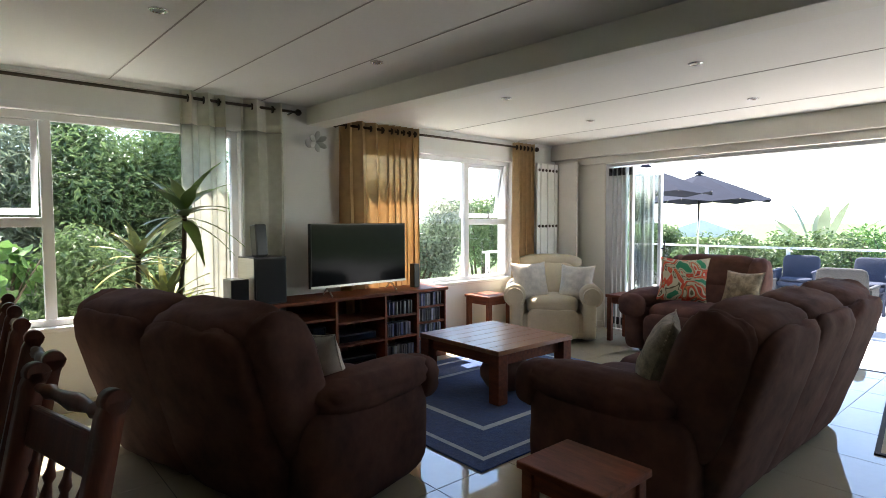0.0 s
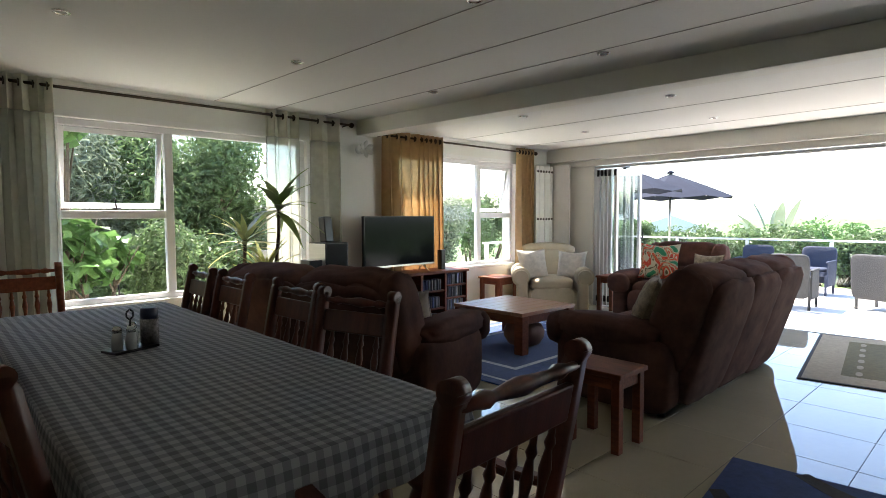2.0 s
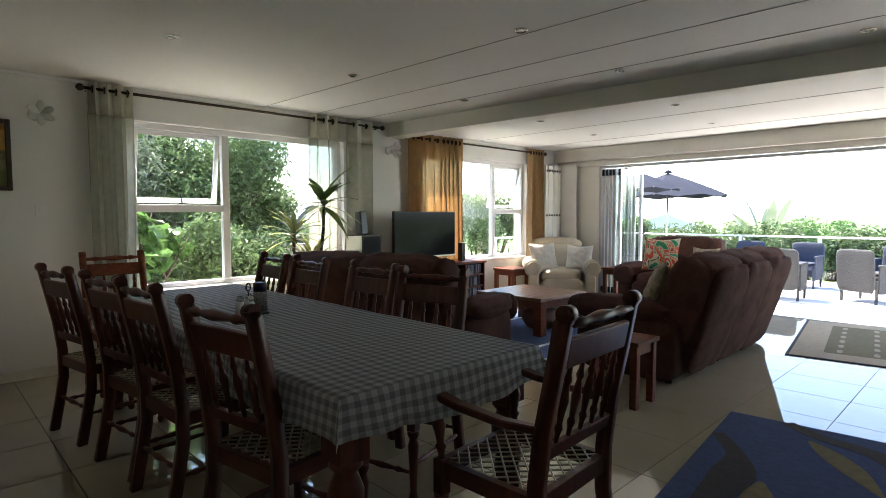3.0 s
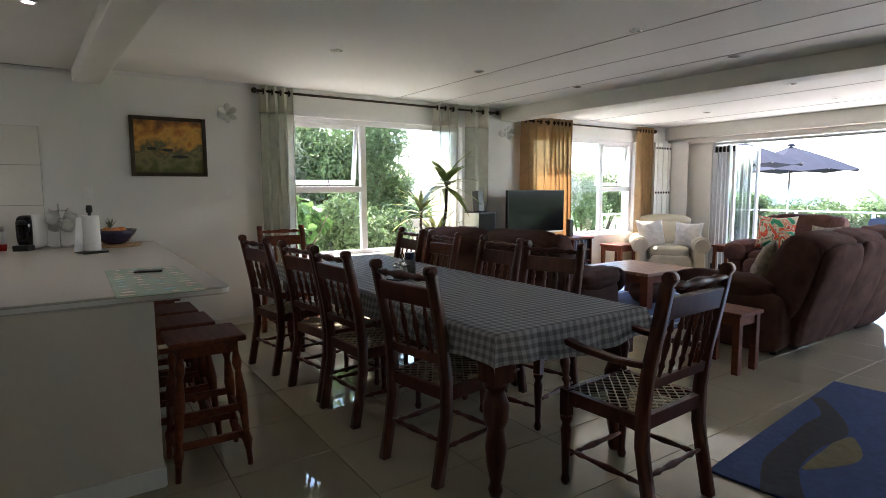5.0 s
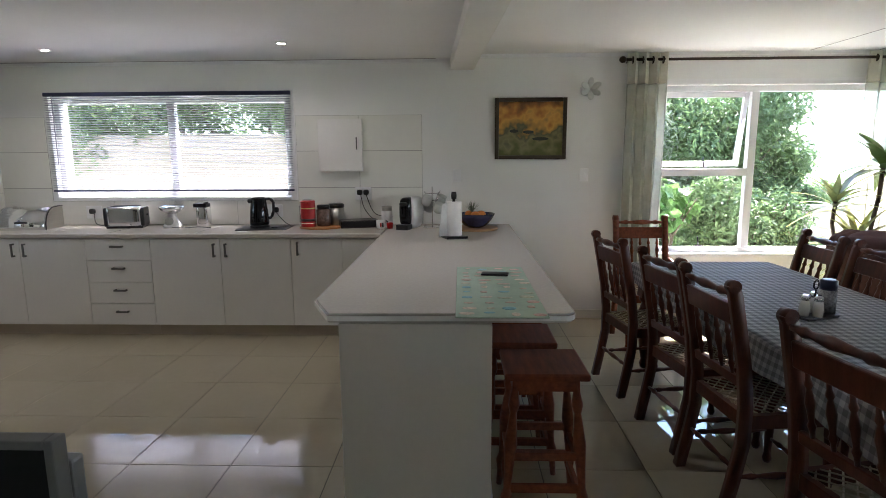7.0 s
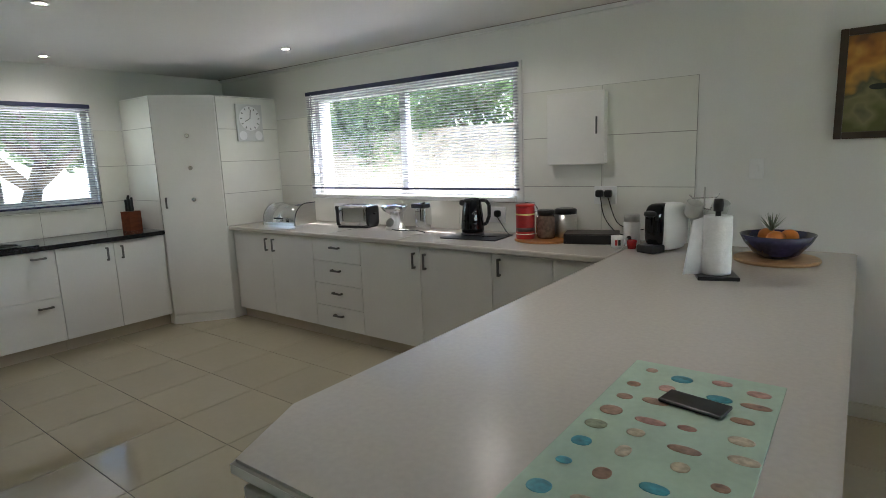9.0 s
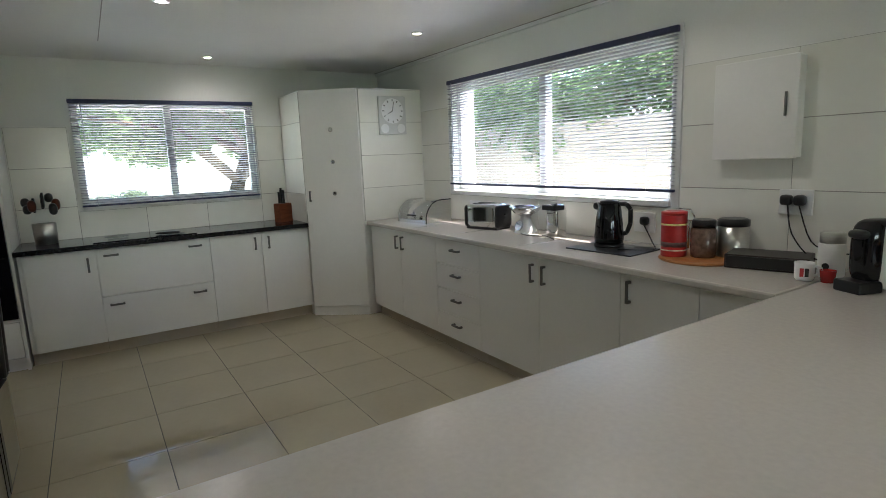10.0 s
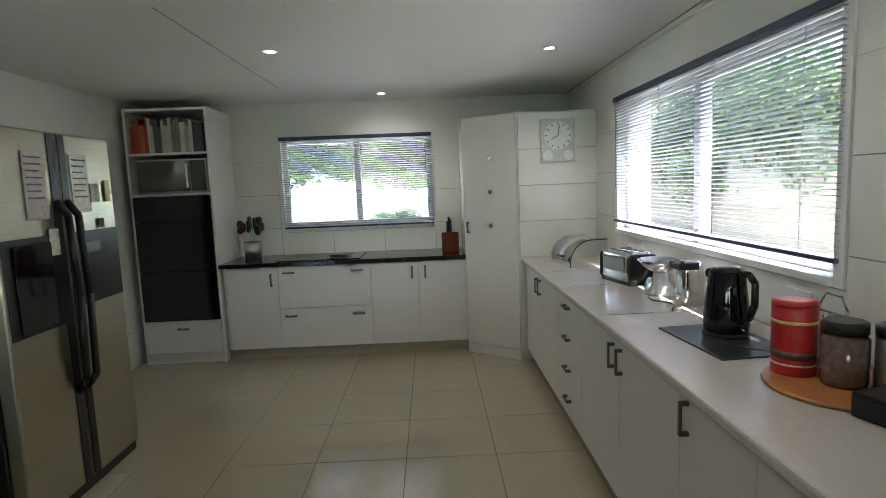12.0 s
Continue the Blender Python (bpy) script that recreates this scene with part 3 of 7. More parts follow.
cols = [(0.45, 0.05, 0.03), (0.5, 0.07, 0.04), (0.55, 0.12, 0.06), (0.5, 0.06, 0.05), (0.6, 0.58, 0.5), (0.12, 0.12, 0.12), (0.5, 0.48, 0.42), (0.55, 0.5, 0.42), (0.2, 0.22, 0.2), (0.65, 0.62, 0.55), (0.45, 0.42, 0.3), (0.6, 0.6, 0.58), (0.06, 0.06, 0.1), (0.05, 0.05, 0.08), (0.4, 0.4, 0.42), (0.55, 0.55, 0.6), (0.1, 0.14, 0.3), (0.6, 0.6, 0.62)]
bkx = 0.05
PAPER = mat("paper", (0.7, 0.67, 0.58), 0.9, var=0.08, scale=40)
for c in cols:
    for rep in range(3 if c[0] < 0.3 else 2):
        wbk, hbk = rb.uniform(0.011, 0.027), rb.uniform(0.22, 0.32)
        if bkx + wbk > ow - 0.04:
            break
        bk = thing("book", -6.55, 1.44 + bkx, 1.9155, 90, "hardback cookery book standing on the open shelf", "book", "cookery books")
        cov = bx(0, 0.02, 0, 0.002, 0.24, hbk)
        box(cov, wbk - 0.003, 0.02, 0, wbk - 0.001, 0.24, hbk)
        box(cov, 0.002, 0.02, 0, wbk - 0.003, 0.0225, hbk)
        part("cover", cov, mat("book_cover", c, 0.5, var=0.15, scale=15), bk)
        part("pages", bx(0.0025, 0.023, 0.004, wbk - 0.0035, 0.235, hbk - 0.006), PAPER, bk)
        bkx += wbk + 0.001

# fridge
FOLIVE = mat("brushed_fridge_steel", (0.46, 0.43, 0.34), 0.3, 1.0, var=0.08, scale=2, bump=0.02, stretch=(1, 1, 40))
fg = thing("fridge_freezer", -4.885, 2.185, 0, 180, "tall two-door steel fridge freezer with black panels and magnets", "fridge")
fw = 0.92
# local x runs from -fw to 0 so that the near door is the freezer
part("cabinet", bx(-fw, 0.03, 0.03, 0, 0.78, 1.86, bevel=0.01), BLACK, fg)
for nm, xa, xb in (("fridge_door", -0.46, -0.004), ("freezer_door", -fw + 0.004, -0.47)):
    d = part(nm, bx(xa, -0.05, 0.06, xb, 0.028, 1.875, bevel=0.012), FOLIVE, fg)
    part("panel", bx(xa + 0.012, -0.056, 0.98 if nm == "fridge_door" else 0.92, xb - 0.012, -0.051, 1.37, bevel=0.002), BLACK, d, "black middle panel")
    hx = xa + 0.035 if nm == "fridge_door" else xb - 0.035
    part("handle", tube(bmesh.new(), [(hx, -0.05, 0.55), (hx, -0.10, 0.62), (hx, -0.115, 1.05), (hx, -0.10, 1.46), (hx, -0.05, 1.53)], 0.018, 12), BLACK, d, "long bowed black handle")
    part("handle_strip", bx(hx - 0.03, -0.054, 0.07, hx + 0.022, -0.0505, 1.865), BLACK, d)
part("badge_bar", bx(-0.36, -0.062, 1.25, -0.2, -0.0565, 1.31, bevel=0.003), HANDLE, fg)
part("dispenser", bx(-0.85, -0.066, 0.94, -0.60, -0.057, 1.34, bevel=0.003), BLACKGLASS, fg)
part("foot_grille", bx(-fw + 0.01, -0.03, 0.0, -0.01, 0.03, 0.055), BLACK, fg)
for x0, z0, w, h, c, nm in ((-0.38, 1.47, 0.15, 0.30, (0.7, 0.7, 0.66), "paper_note"), (-0.10, 1.52, 0.045, 0.12, (0.6, 0.55, 0.3), "fridge_magnet"), (-0.19, 1.38, 0.05, 0.05, (0.08, 0.06, 0.04), "fridge_magnet"), (-0.24, 1.52, 0.08, 0.1, (0.35, 0.4, 0.3), "fridge_magnet"), (-0.72, 1.45, 0.15, 0.32, (0.55, 0.5, 0.48), "paper_note"), (-0.60, 1.27, 0.07, 0.13, (0.7, 0.68, 0.6), "fridge_magnet")):
    yy = -0.0505 if nm == "paper_note" else -0.056
    m_ = tagged(new(nm), "white printed note stuck to the fridge door" if nm == "paper_note" else "small painted magnet on the fridge door", "note" if nm == "paper_note" else "magnet", "fridge notes")
    m_.matrix_world = pose(-4.885, 2.185, 0, 0, 0, 180)
    part("sheet" if nm == "paper_note" else "plaque", bx(x0, yy - 0.005, z0, x0 + w, yy - 0.001, z0 + h, bevel=0.001), mat("note_paper", c, 0.7, var=0.25, scale=30), m_)
    if nm == "paper_note":
        for i in range(7):
            part("text_line", bx(x0 + 0.015, yy - 0.0056, z0 + h - 0.03 - i * 0.032, x0 + w - 0.02 - 0.01 * (i % 3), yy - 0.0052, z0 + h - 0.022 - i * 0.032), BLACK, m_)

# ---- living room: soft seating ----
def recliner(x, y, rz, n, width, label, group=""):
    """Padded recliner sofa for n; local front towards -y, back leaning out over its foot."""
    s = thing("recliner_sofa" if n > 1 else "recliner_chair", x, y, 0, rz, label, "sofa" if n > 1 else "armchair", group)
    aw = 0.25
    w = (width - 2 * aw) / n
    lean = Matrix.Translation((0, 0.33, 0.42)) @ Matrix.Rotation(radians(-17), 4, "X")
    part("base_frame", soft(bmesh.new(), 0, -0.06, 0.18, width - 0.12, 0.66, 0.25, 9), SUEDE, s)
    for i in range(n):
        cx = -width / 2 + aw + w * (i + 0.5)
        part("seat_cushion", soft(bmesh.new(), cx, -0.12, 0.40, w * 1.02, 0.72, 0.26, 4.5, 9, 0.035, seed=i + x), SUEDE, s)
        part("footrest", soft(bmesh.new(), cx, -0.45, 0.26, w * 0.99, 0.13, 0.36, 4, 7, 0.03, seed=i + 2), SUEDE, s)
        part("backrest", soft(bmesh.new(), 0, 0, 0.10, w * 1.12, 0.26, 0.46, 4, 13, 0.07, m=Matrix.Translation((cx, 0, 0)) @ lean, seed=i + 4), SUEDE, s)
        part("headrest", soft(bmesh.new(), 0, -0.01, 0.41, w * 1.20, 0.32, 0.35, 3.8, 13, 0.07, m=Matrix.Translation((cx, 0, 0)) @ lean, seed=i + 7), SUEDE, s)
        part("back_panel", soft(bmesh.new(), 0, 0.12, 0.10, w * 1.20, 0.17, 0.90, 5.0, 13, 0.05, m=Matrix.Translation((cx, 0, 0)) @ lean, seed=i + 9), SUEDE, s)
        part("back_skirt", soft(bmesh.new(), cx, 0.365, 0.28, w * 1.04, 0.11, 0.28, 5, 9, 0.05, seed=i), SUEDE, s)
    for sg in (-1, 1):
        cx = sg * (width / 2 - aw / 2)
        part("arm_panel", soft(bmesh.new(), cx, -0.03, 0.27, aw * 0.94, 0.86, 0.50, 6, 9, 0.015, seed=sg), SUEDE, s)
        part("arm_pad", soft(bmesh.new(), cx, -0.10, 0.55, aw * 1.12, 0.82, 0.19, 3, 12, 0.08, seed=sg + 3), SUEDE, s)
        part("arm_roll", soft(bmesh.new(), cx, -0.47, 0.50, aw * 1.08, 0.17, 0.24, 2.8, 8, 0.04, seed=sg + 5), SUEDE, s)
        part("wing", soft(bmesh.new(), 0, -0.02, 0.22, 0.20, 0.32, 0.70, 3.2, 11, 0.06, m=Matrix.Translation((sg * (width / 2 - aw + 0.05), 0, 0)) @ lean, seed=sg), SUEDE, s)
    for sg in (-1, 1):
        for yy in (-0.3, 0.3):
            part("foot", lathe(bmesh.new(), [(0.03, 0.0), (0.03, 0.05)], 12, (sg * (width / 2 - 0.15), yy, 0)), BLACK, s)
    return s


recliner(3.67, 2.2, 180, 3, 2.29, "dark brown suede three-seat recliner sofa with its back to the walkway", "brown recliners")
recliner(1.55, 3.83, 106, 2, 1.84, "dark brown suede two-seat recliner sofa facing the television", "brown recliners")
recliner(5.98, 3.30, -90, 1, 1.22, "wide dark brown suede recliner beside the folding doors", "brown recliners")

ca = thing("cream_armchair", 5.55, 4.86, 0, -49, "cream leather armchair with rolled arms by the window", "armchair")
part("base_frame", soft(bmesh.new(), 0, -0.02, 0.19, 0.92, 0.80, 0.30, 8), CREAM, ca)
part("seat_cushion", soft(bmesh.new(), 0, -0.12, 0.42, 0.58, 0.68, 0.20, 4, 9, 0.03), CREAM, ca)
part("front_panel", soft(bmesh.new(), 0, -0.43, 0.22, 0.56, 0.08, 0.34, 6), CREAM, ca)
ln = Matrix.Translation((0, 0.30, 0.40)) @ Matrix.Rotation(radians(-13), 4, "X")
part("backrest", soft(bmesh.new(), 0, 0, 0.20, 0.66, 0.26, 0.62, 3.2, 9, 0.04, m=ln), CREAM, ca)
part("back_panel", soft(bmesh.new(), 0, 0.12, 0.16, 0.80, 0.14, 0.72, 4, 9, 0.02, m=ln), CREAM, ca)
part("top_roll", soft(bmesh.new(), 0, 0.02, 0.47, 0.80, 0.26, 0.20, 2.6, 9, 0.04, m=ln), CREAM, ca)
for sg in (-1, 1):
    part("arm_panel", soft(bmesh.new(), sg * 0.40, -0.06, 0.28, 0.16, 0.80, 0.50, 7), CREAM, ca)
    ar = rod(bmesh.new(), (sg * 0.42, -0.47, 0.53), (sg * 0.42, 0.30, 0.55), 0.125, 0.115, 20)
    bmesh.ops.bevel(ar, geom=[e for e in ar.edges if len(e.link_faces) == 2 and any(len(f.verts) > 4 for f in e.link_faces)], offset=0.03, segments=3, affect="EDGES")
    part("rolled_arm", ar, CREAM, ca)


def cushion(x, y, z, rx, rz, size, material, label, group="scatter cushions"):
    """Stuffed square cushion: full in the middle, thin seams, corners drawn to soft points."""
    c = thing("scatter_cushion", x, y, z, 0, label, "cushion", group)
    n, h = 18, size / 2
    bm = bmesh.new()
    rim = {}
    for sg in (-1, 1):
        g = {}
        for i in range(n + 1):
            for j in range(n + 1):
                u, v = i / n * 2 - 1, j / n * 2 - 1
                edge = i in (0, n) or j in (0, n)
                if edge and (i, j) in rim:
                    g[i, j] = rim[i, j]
                    continue
                full = ((1 - u * u) * (1 - v * v)) ** 0.42
                crease = 0.016 * noise.noise(Vector((u * 2.6 + x, v * 2.6 + y, sg * 2))) * full
                px = h * u * (1 - 0.09 * (1 - v * v) * u * u)
                pz = h * v * (1 - 0.09 * (1 - u * u) * v * v) - 0.012 * (1 - u * u)
                g[i, j] = bm.verts.new((px, sg * (0.078 * full + crease), pz))
                if edge:
                    rim[i, j] = g[i, j]
        for i in range(n):
            for j in range(n):
                q = (g[i, j], g[i + 1, j], g[i + 1, j + 1], g[i, j + 1])
                f = bm.faces.new(q if sg < 0 else q[::-1])
                f.smooth = True
    cord = [(k, 0) for k in range(n)] + [(n, k) for k in range(n)] + [(n - k, n) for k in range(n)] + [(0, n - k) for k in range(n)]
    pts = [rim[k].co.copy() for k in cord] + [rim[0, 0].co.copy()]
    o = part("cover", bm, material, c)
    o.matrix_basis = pose(0, 0, 0, rx, 0, rz)
    part("piping", tube(bmesh.new(), pts, 0.004, 6), material, o)
    return c


FLORAL = mat("floral_fabric", (0.3, 0.2, 0.1), 0.9, bump=0.15, fine=150)
nt = FLORAL.node_tree
tc, wv, cr = nt.nodes.new("ShaderNodeTexCoord"), nt.nodes.new("ShaderNodeTexNoise"), nt.nodes.new("ShaderNodeValToRGB")
wv.inputs["Scale"].default_value, wv.inputs["Distortion"].default_value, wv.inputs["Detail"].default_value = 3.2, 2.8, 0.6
nt.links.new(tc.outputs["Object"], wv.inputs[0])
nt.links.new(wv.outputs[0], cr.inputs[0])
el = cr.color_ramp.elements
el[0].position, el[0].color = 0.25, (0.03, 0.24, 0.12, 1)
el[1].position, el[1].color = 0.75, (0.10, 0.05, 0.03, 1)
cr.color_ramp.interpolation = "CONSTANT"
for p, c in ((0.35, (0.52, 0.46, 0.31, 1)), (0.42, (0.13, 0.10, 0.05, 1)), (0.45, (0.55, 0.48, 0.33, 1)), (0.50, (0.60, 0.07, 0.03, 1)), (0.56, (0.62, 0.20, 0.08, 1)), (0.59, (0.16, 0.12, 0.06, 1)), (0.615, (0.55, 0.48, 0.33, 1)), (0.69, (0.52, 0.06, 0.03, 1))):
    e = el.new(p)
    e.color = c
nt.links.new(cr.outputs[0], nt.nodes["Principled BSDF"].inputs["Base Color"])
TAUPE = mat("taupe_pattern_fabric", (0.26, 0.21, 0.14), 0.9, var=0.6, scale=18, bump=0.2, fine=140)
cushion(5.86, 3.42, 0.77, -24, -75, 0.47, FLORAL, "floral cushion with red and green leaves on the brown recliner")
cushion(6.05, 2.92, 0.70, -22, -95, 0.36, TAUPE, "olive patterned cushion on the brown recliner")
cushion(2.88, 2.10, 0.72, -20, 205, 0.40, TAUPE, "olive patterned cushion on the brown sofa")
cushion(5.25, 4.93, 0.68, -20, -25, 0.44, CUSHION, "pale cream cushion on the cream armchair")
cushion(5.62, 4.55, 0.67, -20, -72, 0.40, CUSHION, "pale cream cushion on the cream armchair")
cushion(1.62, 3.25, 0.66, -22, 112, 0.38, CUSHION, "pale piped cushion on the two-seat sofa")


# ---- tables ----
def side_table(x, y, w, d, h, label, rz=0):
    t = thing("side_table", x, y, 0, rz, label, "table", "wooden side tables")
    part("tabletop", bx(-w / 2, -d / 2, h - 0.03, w / 2, d / 2, h, bevel=0.006), WOOD_RED, t)
    part("apron", bx(-w / 2 + 0.03, -d / 2 + 0.03, h - 0.10, w / 2 - 0.03, d / 2 - 0.03, h - 0.031), WOOD_RED, t)
    leg = None
    for sx in (-1, 1):
        for sy in (-1, 1):
            if leg is None:
                leg = part("leg", bx(-0.025, -0.025, 0, 0.025, 0.025, h - 0.031, bevel=0.004), WOOD_RED, t)
                leg.matrix_basis = pose(sx * (w / 2 - 0.04), sy * (d / 2 - 0.04), 0)
            else:
                share("leg", leg, t, (sx * (w / 2 - 0.04), sy * (d / 2 - 0.04), 0))
    return t


side_table(2.04, 1.95, 0.32, 0.38, 0.46, "reddish wooden side table at the sofa's end")
side_table(4.85, 5.20, 0.40, 0.40, 0.53, "reddish wooden side table under the window")
side_table(6.02, 4.13, 0.40, 0.34, 0.53, "reddish wooden side table between the armchairs")

ct = thing("coffee_table", 3.66, 3.96, 0, 0, "solid reddish wood coffee table with plank top on the blue rug", "table")
for i in range(7):
    y0 = -0.46 + 0.92 * i / 7
    part("plank", bx(-0.44, y0 + 0.001, 0.385, 0.44, y0 + 0.92 / 7 - 0.001, 0.42, bevel=0.003), WOOD_TABLE, ct)
ap = bx(-0.38, -0.40, 0.29, 0.38, -0.37, 0.384)
box(ap, -0.38, 0.37, 0.29, 0.38, 0.40, 0.384)
box(ap, -0.38, -0.37, 0.29, -0.35, 0.37, 0.384)
box(ap, 0.35, -0.37, 0.29, 0.38, 0.37, 0.384)
part("apron", ap, WOOD_RED, ct)
for sx in (-1, 1):
    for sy in (-1, 1):
        part("leg", bx(sx * 0.385 - 0.05, sy * 0.405 - 0.05, 0.013, sx * 0.385 + 0.05, sy * 0.405 + 0.05, 0.383, bevel=0.006), WOOD_RED, ct)
CLAY = mat("brown_clay", (0.13, 0.055, 0.03), 0.6, var=0.3, scale=6, bump=0.2)
pt = thing("clay_pot", 3.60, 3.78, 0.013, 0, "round brown clay pot under the coffee table", "pot")
part("vessel", lathe(bmesh.new(), [(0.09, 0), (0.16, 0.03), (0.205, 0.10), (0.21, 0.16), (0.18, 0.22), (0.12, 0.255), (0.10, 0.26), (0.085, 0.25), (0.10, 0.20), (0.10, 0.05)], 28), CLAY, pt)

# ---- rugs ----
NAVYRUG = mat("blue_wool", (0.018, 0.05, 0.16), 0.95, var=0.25, scale=30, bump=0.4, fine=300, sheen=0.2)
GREYRUG = mat("pale_blue_wool", (0.48, 0.51, 0.53), 0.95, var=0.15, scale=30, bump=0.4, fine=300)
rug = thing("blue_rug", 3.62, 3.82, 0, 0, "blue woven rug with pale border stripes under the coffee table", "rug")
part("carpet", bx(-1.22, -0.97, 0.0005, 1.22, 1.0, 0.012, bevel=0.004), NAVYRUG, rug)
for d, wd in ((0.10, 0.035), (0.42, 0.05)):
    x, y = 1.22 - d, 0.985 - d
    st = bx(-x, -y, 0.0122, x, -y + wd, 0.0132)
    box(st, -x, y - wd, 0.0122, x, y, 0.0132)
    box(st, -x, -y + wd, 0.0122, -x + wd, y - wd, 0.0132)
    box(st, x - wd, -y + wd, 0.0122, x, y - wd, 0.0132)
    part("border_stripe", st, GREYRUG, rug, "pale woven border stripe")
OLIVE = mat("olive_mat", (0.16, 0.125, 0.05), 0.95, var=0.2, scale=25, bump=0.3, fine=250)
BEIGE = mat("beige_mat", (0.38, 0.30, 0.19), 0.95, var=0.15, scale=25, bump=0.3, fine=250)
DKEDGE = mat("mat_edging", (0.06, 0.05, 0.04), 0.9, var=0.2)
mt = thing("door_mat", 5.44, 0.99, 0, 8, "beige and olive flat-woven mat inside the folding doors", "rug")
part("edging", bx(-1.07, -0.68, 0.0005, 1.07, 0.68, 0.009, bevel=0.003), DKEDGE, mt)
part("field", bx(-1.04, -0.65, 0.0092, 1.04, 0.65, 0.0102), BEIGE, mt)
part("centre", bx(-0.78, -0.40, 0.0104, 0.78, 0.40, 0.0112), OLIVE, mt, "olive centre panel")
for i in range(6):
    for j in range(3):
        part("motif", soft(bmesh.new(), -0.66 + i * 0.26, -0.28 + j * 0.28, 0.0115, 0.15, 0.05, 0.002, 2.2, 3), BEIGE, mt)
br = thing("patterned_rug", 1.46, 0.37, 0, 6, "deep blue rug with dark and olive swirls near the dining table", "rug")
part("carpet", bx(-0.95, -0.9, 0.0005, 0.95, 0.86, 0.013, bevel=0.004), mat("deep_blue_wool", (0.03, 0.05, 0.14), 0.95, var=0.25, scale=25, bump=0.4, fine=300), br)
DK = mat("dark_brown_wool", (0.03, 0.022, 0.018), 0.95, var=0.25, scale=25, bump=0.4, fine=300)


def ribbon(pts, widths, z0, z1):
    bm = bmesh.new()
    prev = None
    for k, (p, w) in enumerate(zip(pts, widths)):
        a, b = Vector(pts[max(0, k - 1)]), Vector(pts[min(len(pts) - 1, k + 1)])
        d = (b - a).normalized()
        nrm = Vector((-d.y, d.x)) * w / 2
        q = [bm.verts.new((p[0] + s * nrm.x, p[1] + s * nrm.y, z)) for s, z in ((1, z0), (-1, z0), (-1, z1), (1, z1))]
        if prev:
            for i in range(4):
                bm.faces.new((prev[i], prev[(i + 1) % 4], q[(i + 1) % 4], q[i]))
        else:
            bm.faces.new(q)
        prev = q
    bm.faces.new(prev[::-1])
    return bm




def bend(knots, steps=5):
    """Smooth run of (x, y, width) through a few knots, split into points and widths."""
    run = []
    n = len(knots)
    for i in range(n - 1):
        p = [Vector(knots[max(0, min(n - 1, i + k))]) for k in (-1, 0, 1, 2)]
        for k in range(steps):
            t = k / steps
            run.append(0.5 * (2 * p[1] + (p[2] - p[0]) * t + (2 * p[0] - 5 * p[1] + 4 * p[2] - p[3]) * t * t + (3 * p[1] - p[0] - 3 * p[2] + p[3]) * t ** 3))
    run.append(Vector(knots[-1]))
    return [(v.x, v.y) for v in run], [v.z for v in run]


for knots in (((0.50, 0.83, 0.07), (0.24, 0.68, 0.10), (0.0, 0.64, 0.20), (-0.30, 0.66, 0.15), (-0.63, 0.65, 0.15), (-0.94, 0.54, 0.17)),
              ((0.94, 0.54, 0.08), (0.80, 0.36, 0.10), (0.70, 0.10, 0.12), (0.45, -0.12, 0.17), (0.20, -0.42, 0.15), (0.10, -0.88, 0.2))):
    part("dark_swirl", ribbon(*bend(knots), 0.0132, 0.0142), DK, br, "dark brown woven swirl")
for knots in (((-0.02, 0.515, 0.02), (-0.16, 0.50, 0.12), (-0.30, 0.49, 0.15), (-0.46, 0.525, 0.10), (-0.60, 0.565, 0.02)),
              ((0.70, 0.40, 0.02), (0.58, 0.31, 0.11), (0.42, 0.20, 0.13), (0.28, 0.12, 0.08), (0.16, 0.06, 0.02))):
    part("olive_patch", ribbon(*bend(knots), 0.0132, 0.0145), OLIVE, br, "olive woven patch")

# ---- dining ----
LEGPROF = [(0.022, 0), (0.028, 0.03), (0.020, 0.06), (0.034, 0.14), (0.040, 0.22), (0.030, 0.30), (0.045, 0.33), (0.048, 0.40), (0.036, 0.44), (0.030, 0.46), (0.045, 0.48), (0.045, 0.50)]
dt = thing("dining_table", -0.145, 2.89, 0, 0, "long dark wooden dining table with turned legs", "table")
part("tabletop", bx(-0.483, -1.447, 0.725, 0.483, 1.447, 0.757, bevel=0.006), WOOD_DARK, dt)
ap = bx(-0.40, -1.36, 0.62, 0.40, -1.33, 0.724)
box(ap, -0.40, 1.33, 0.62, 0.40, 1.36, 0.724)
box(ap, -0.42, -1.33, 0.62, -0.39, 1.33, 0.724)
box(ap, 0.39, -1.33, 0.62, 0.42, 1.33, 0.724)
part("apron", ap, WOOD_DARK, dt)
for sx in (-1, 1):
    for sy in (-1, 1):
        lg = lathe(bmesh.new(), [(r * 1.25, z * 1.05) for r, z in LEGPROF], 16, (sx * 0.40, sy * 1.35, 0))
        box(lg, sx * 0.40 - 0.055, sy * 1.35 - 0.055, 0.525, sx * 0.40 + 0.055, sy * 1.35 + 0.055, 0.724)
        part("leg", lg, WOOD_DARK, dt)

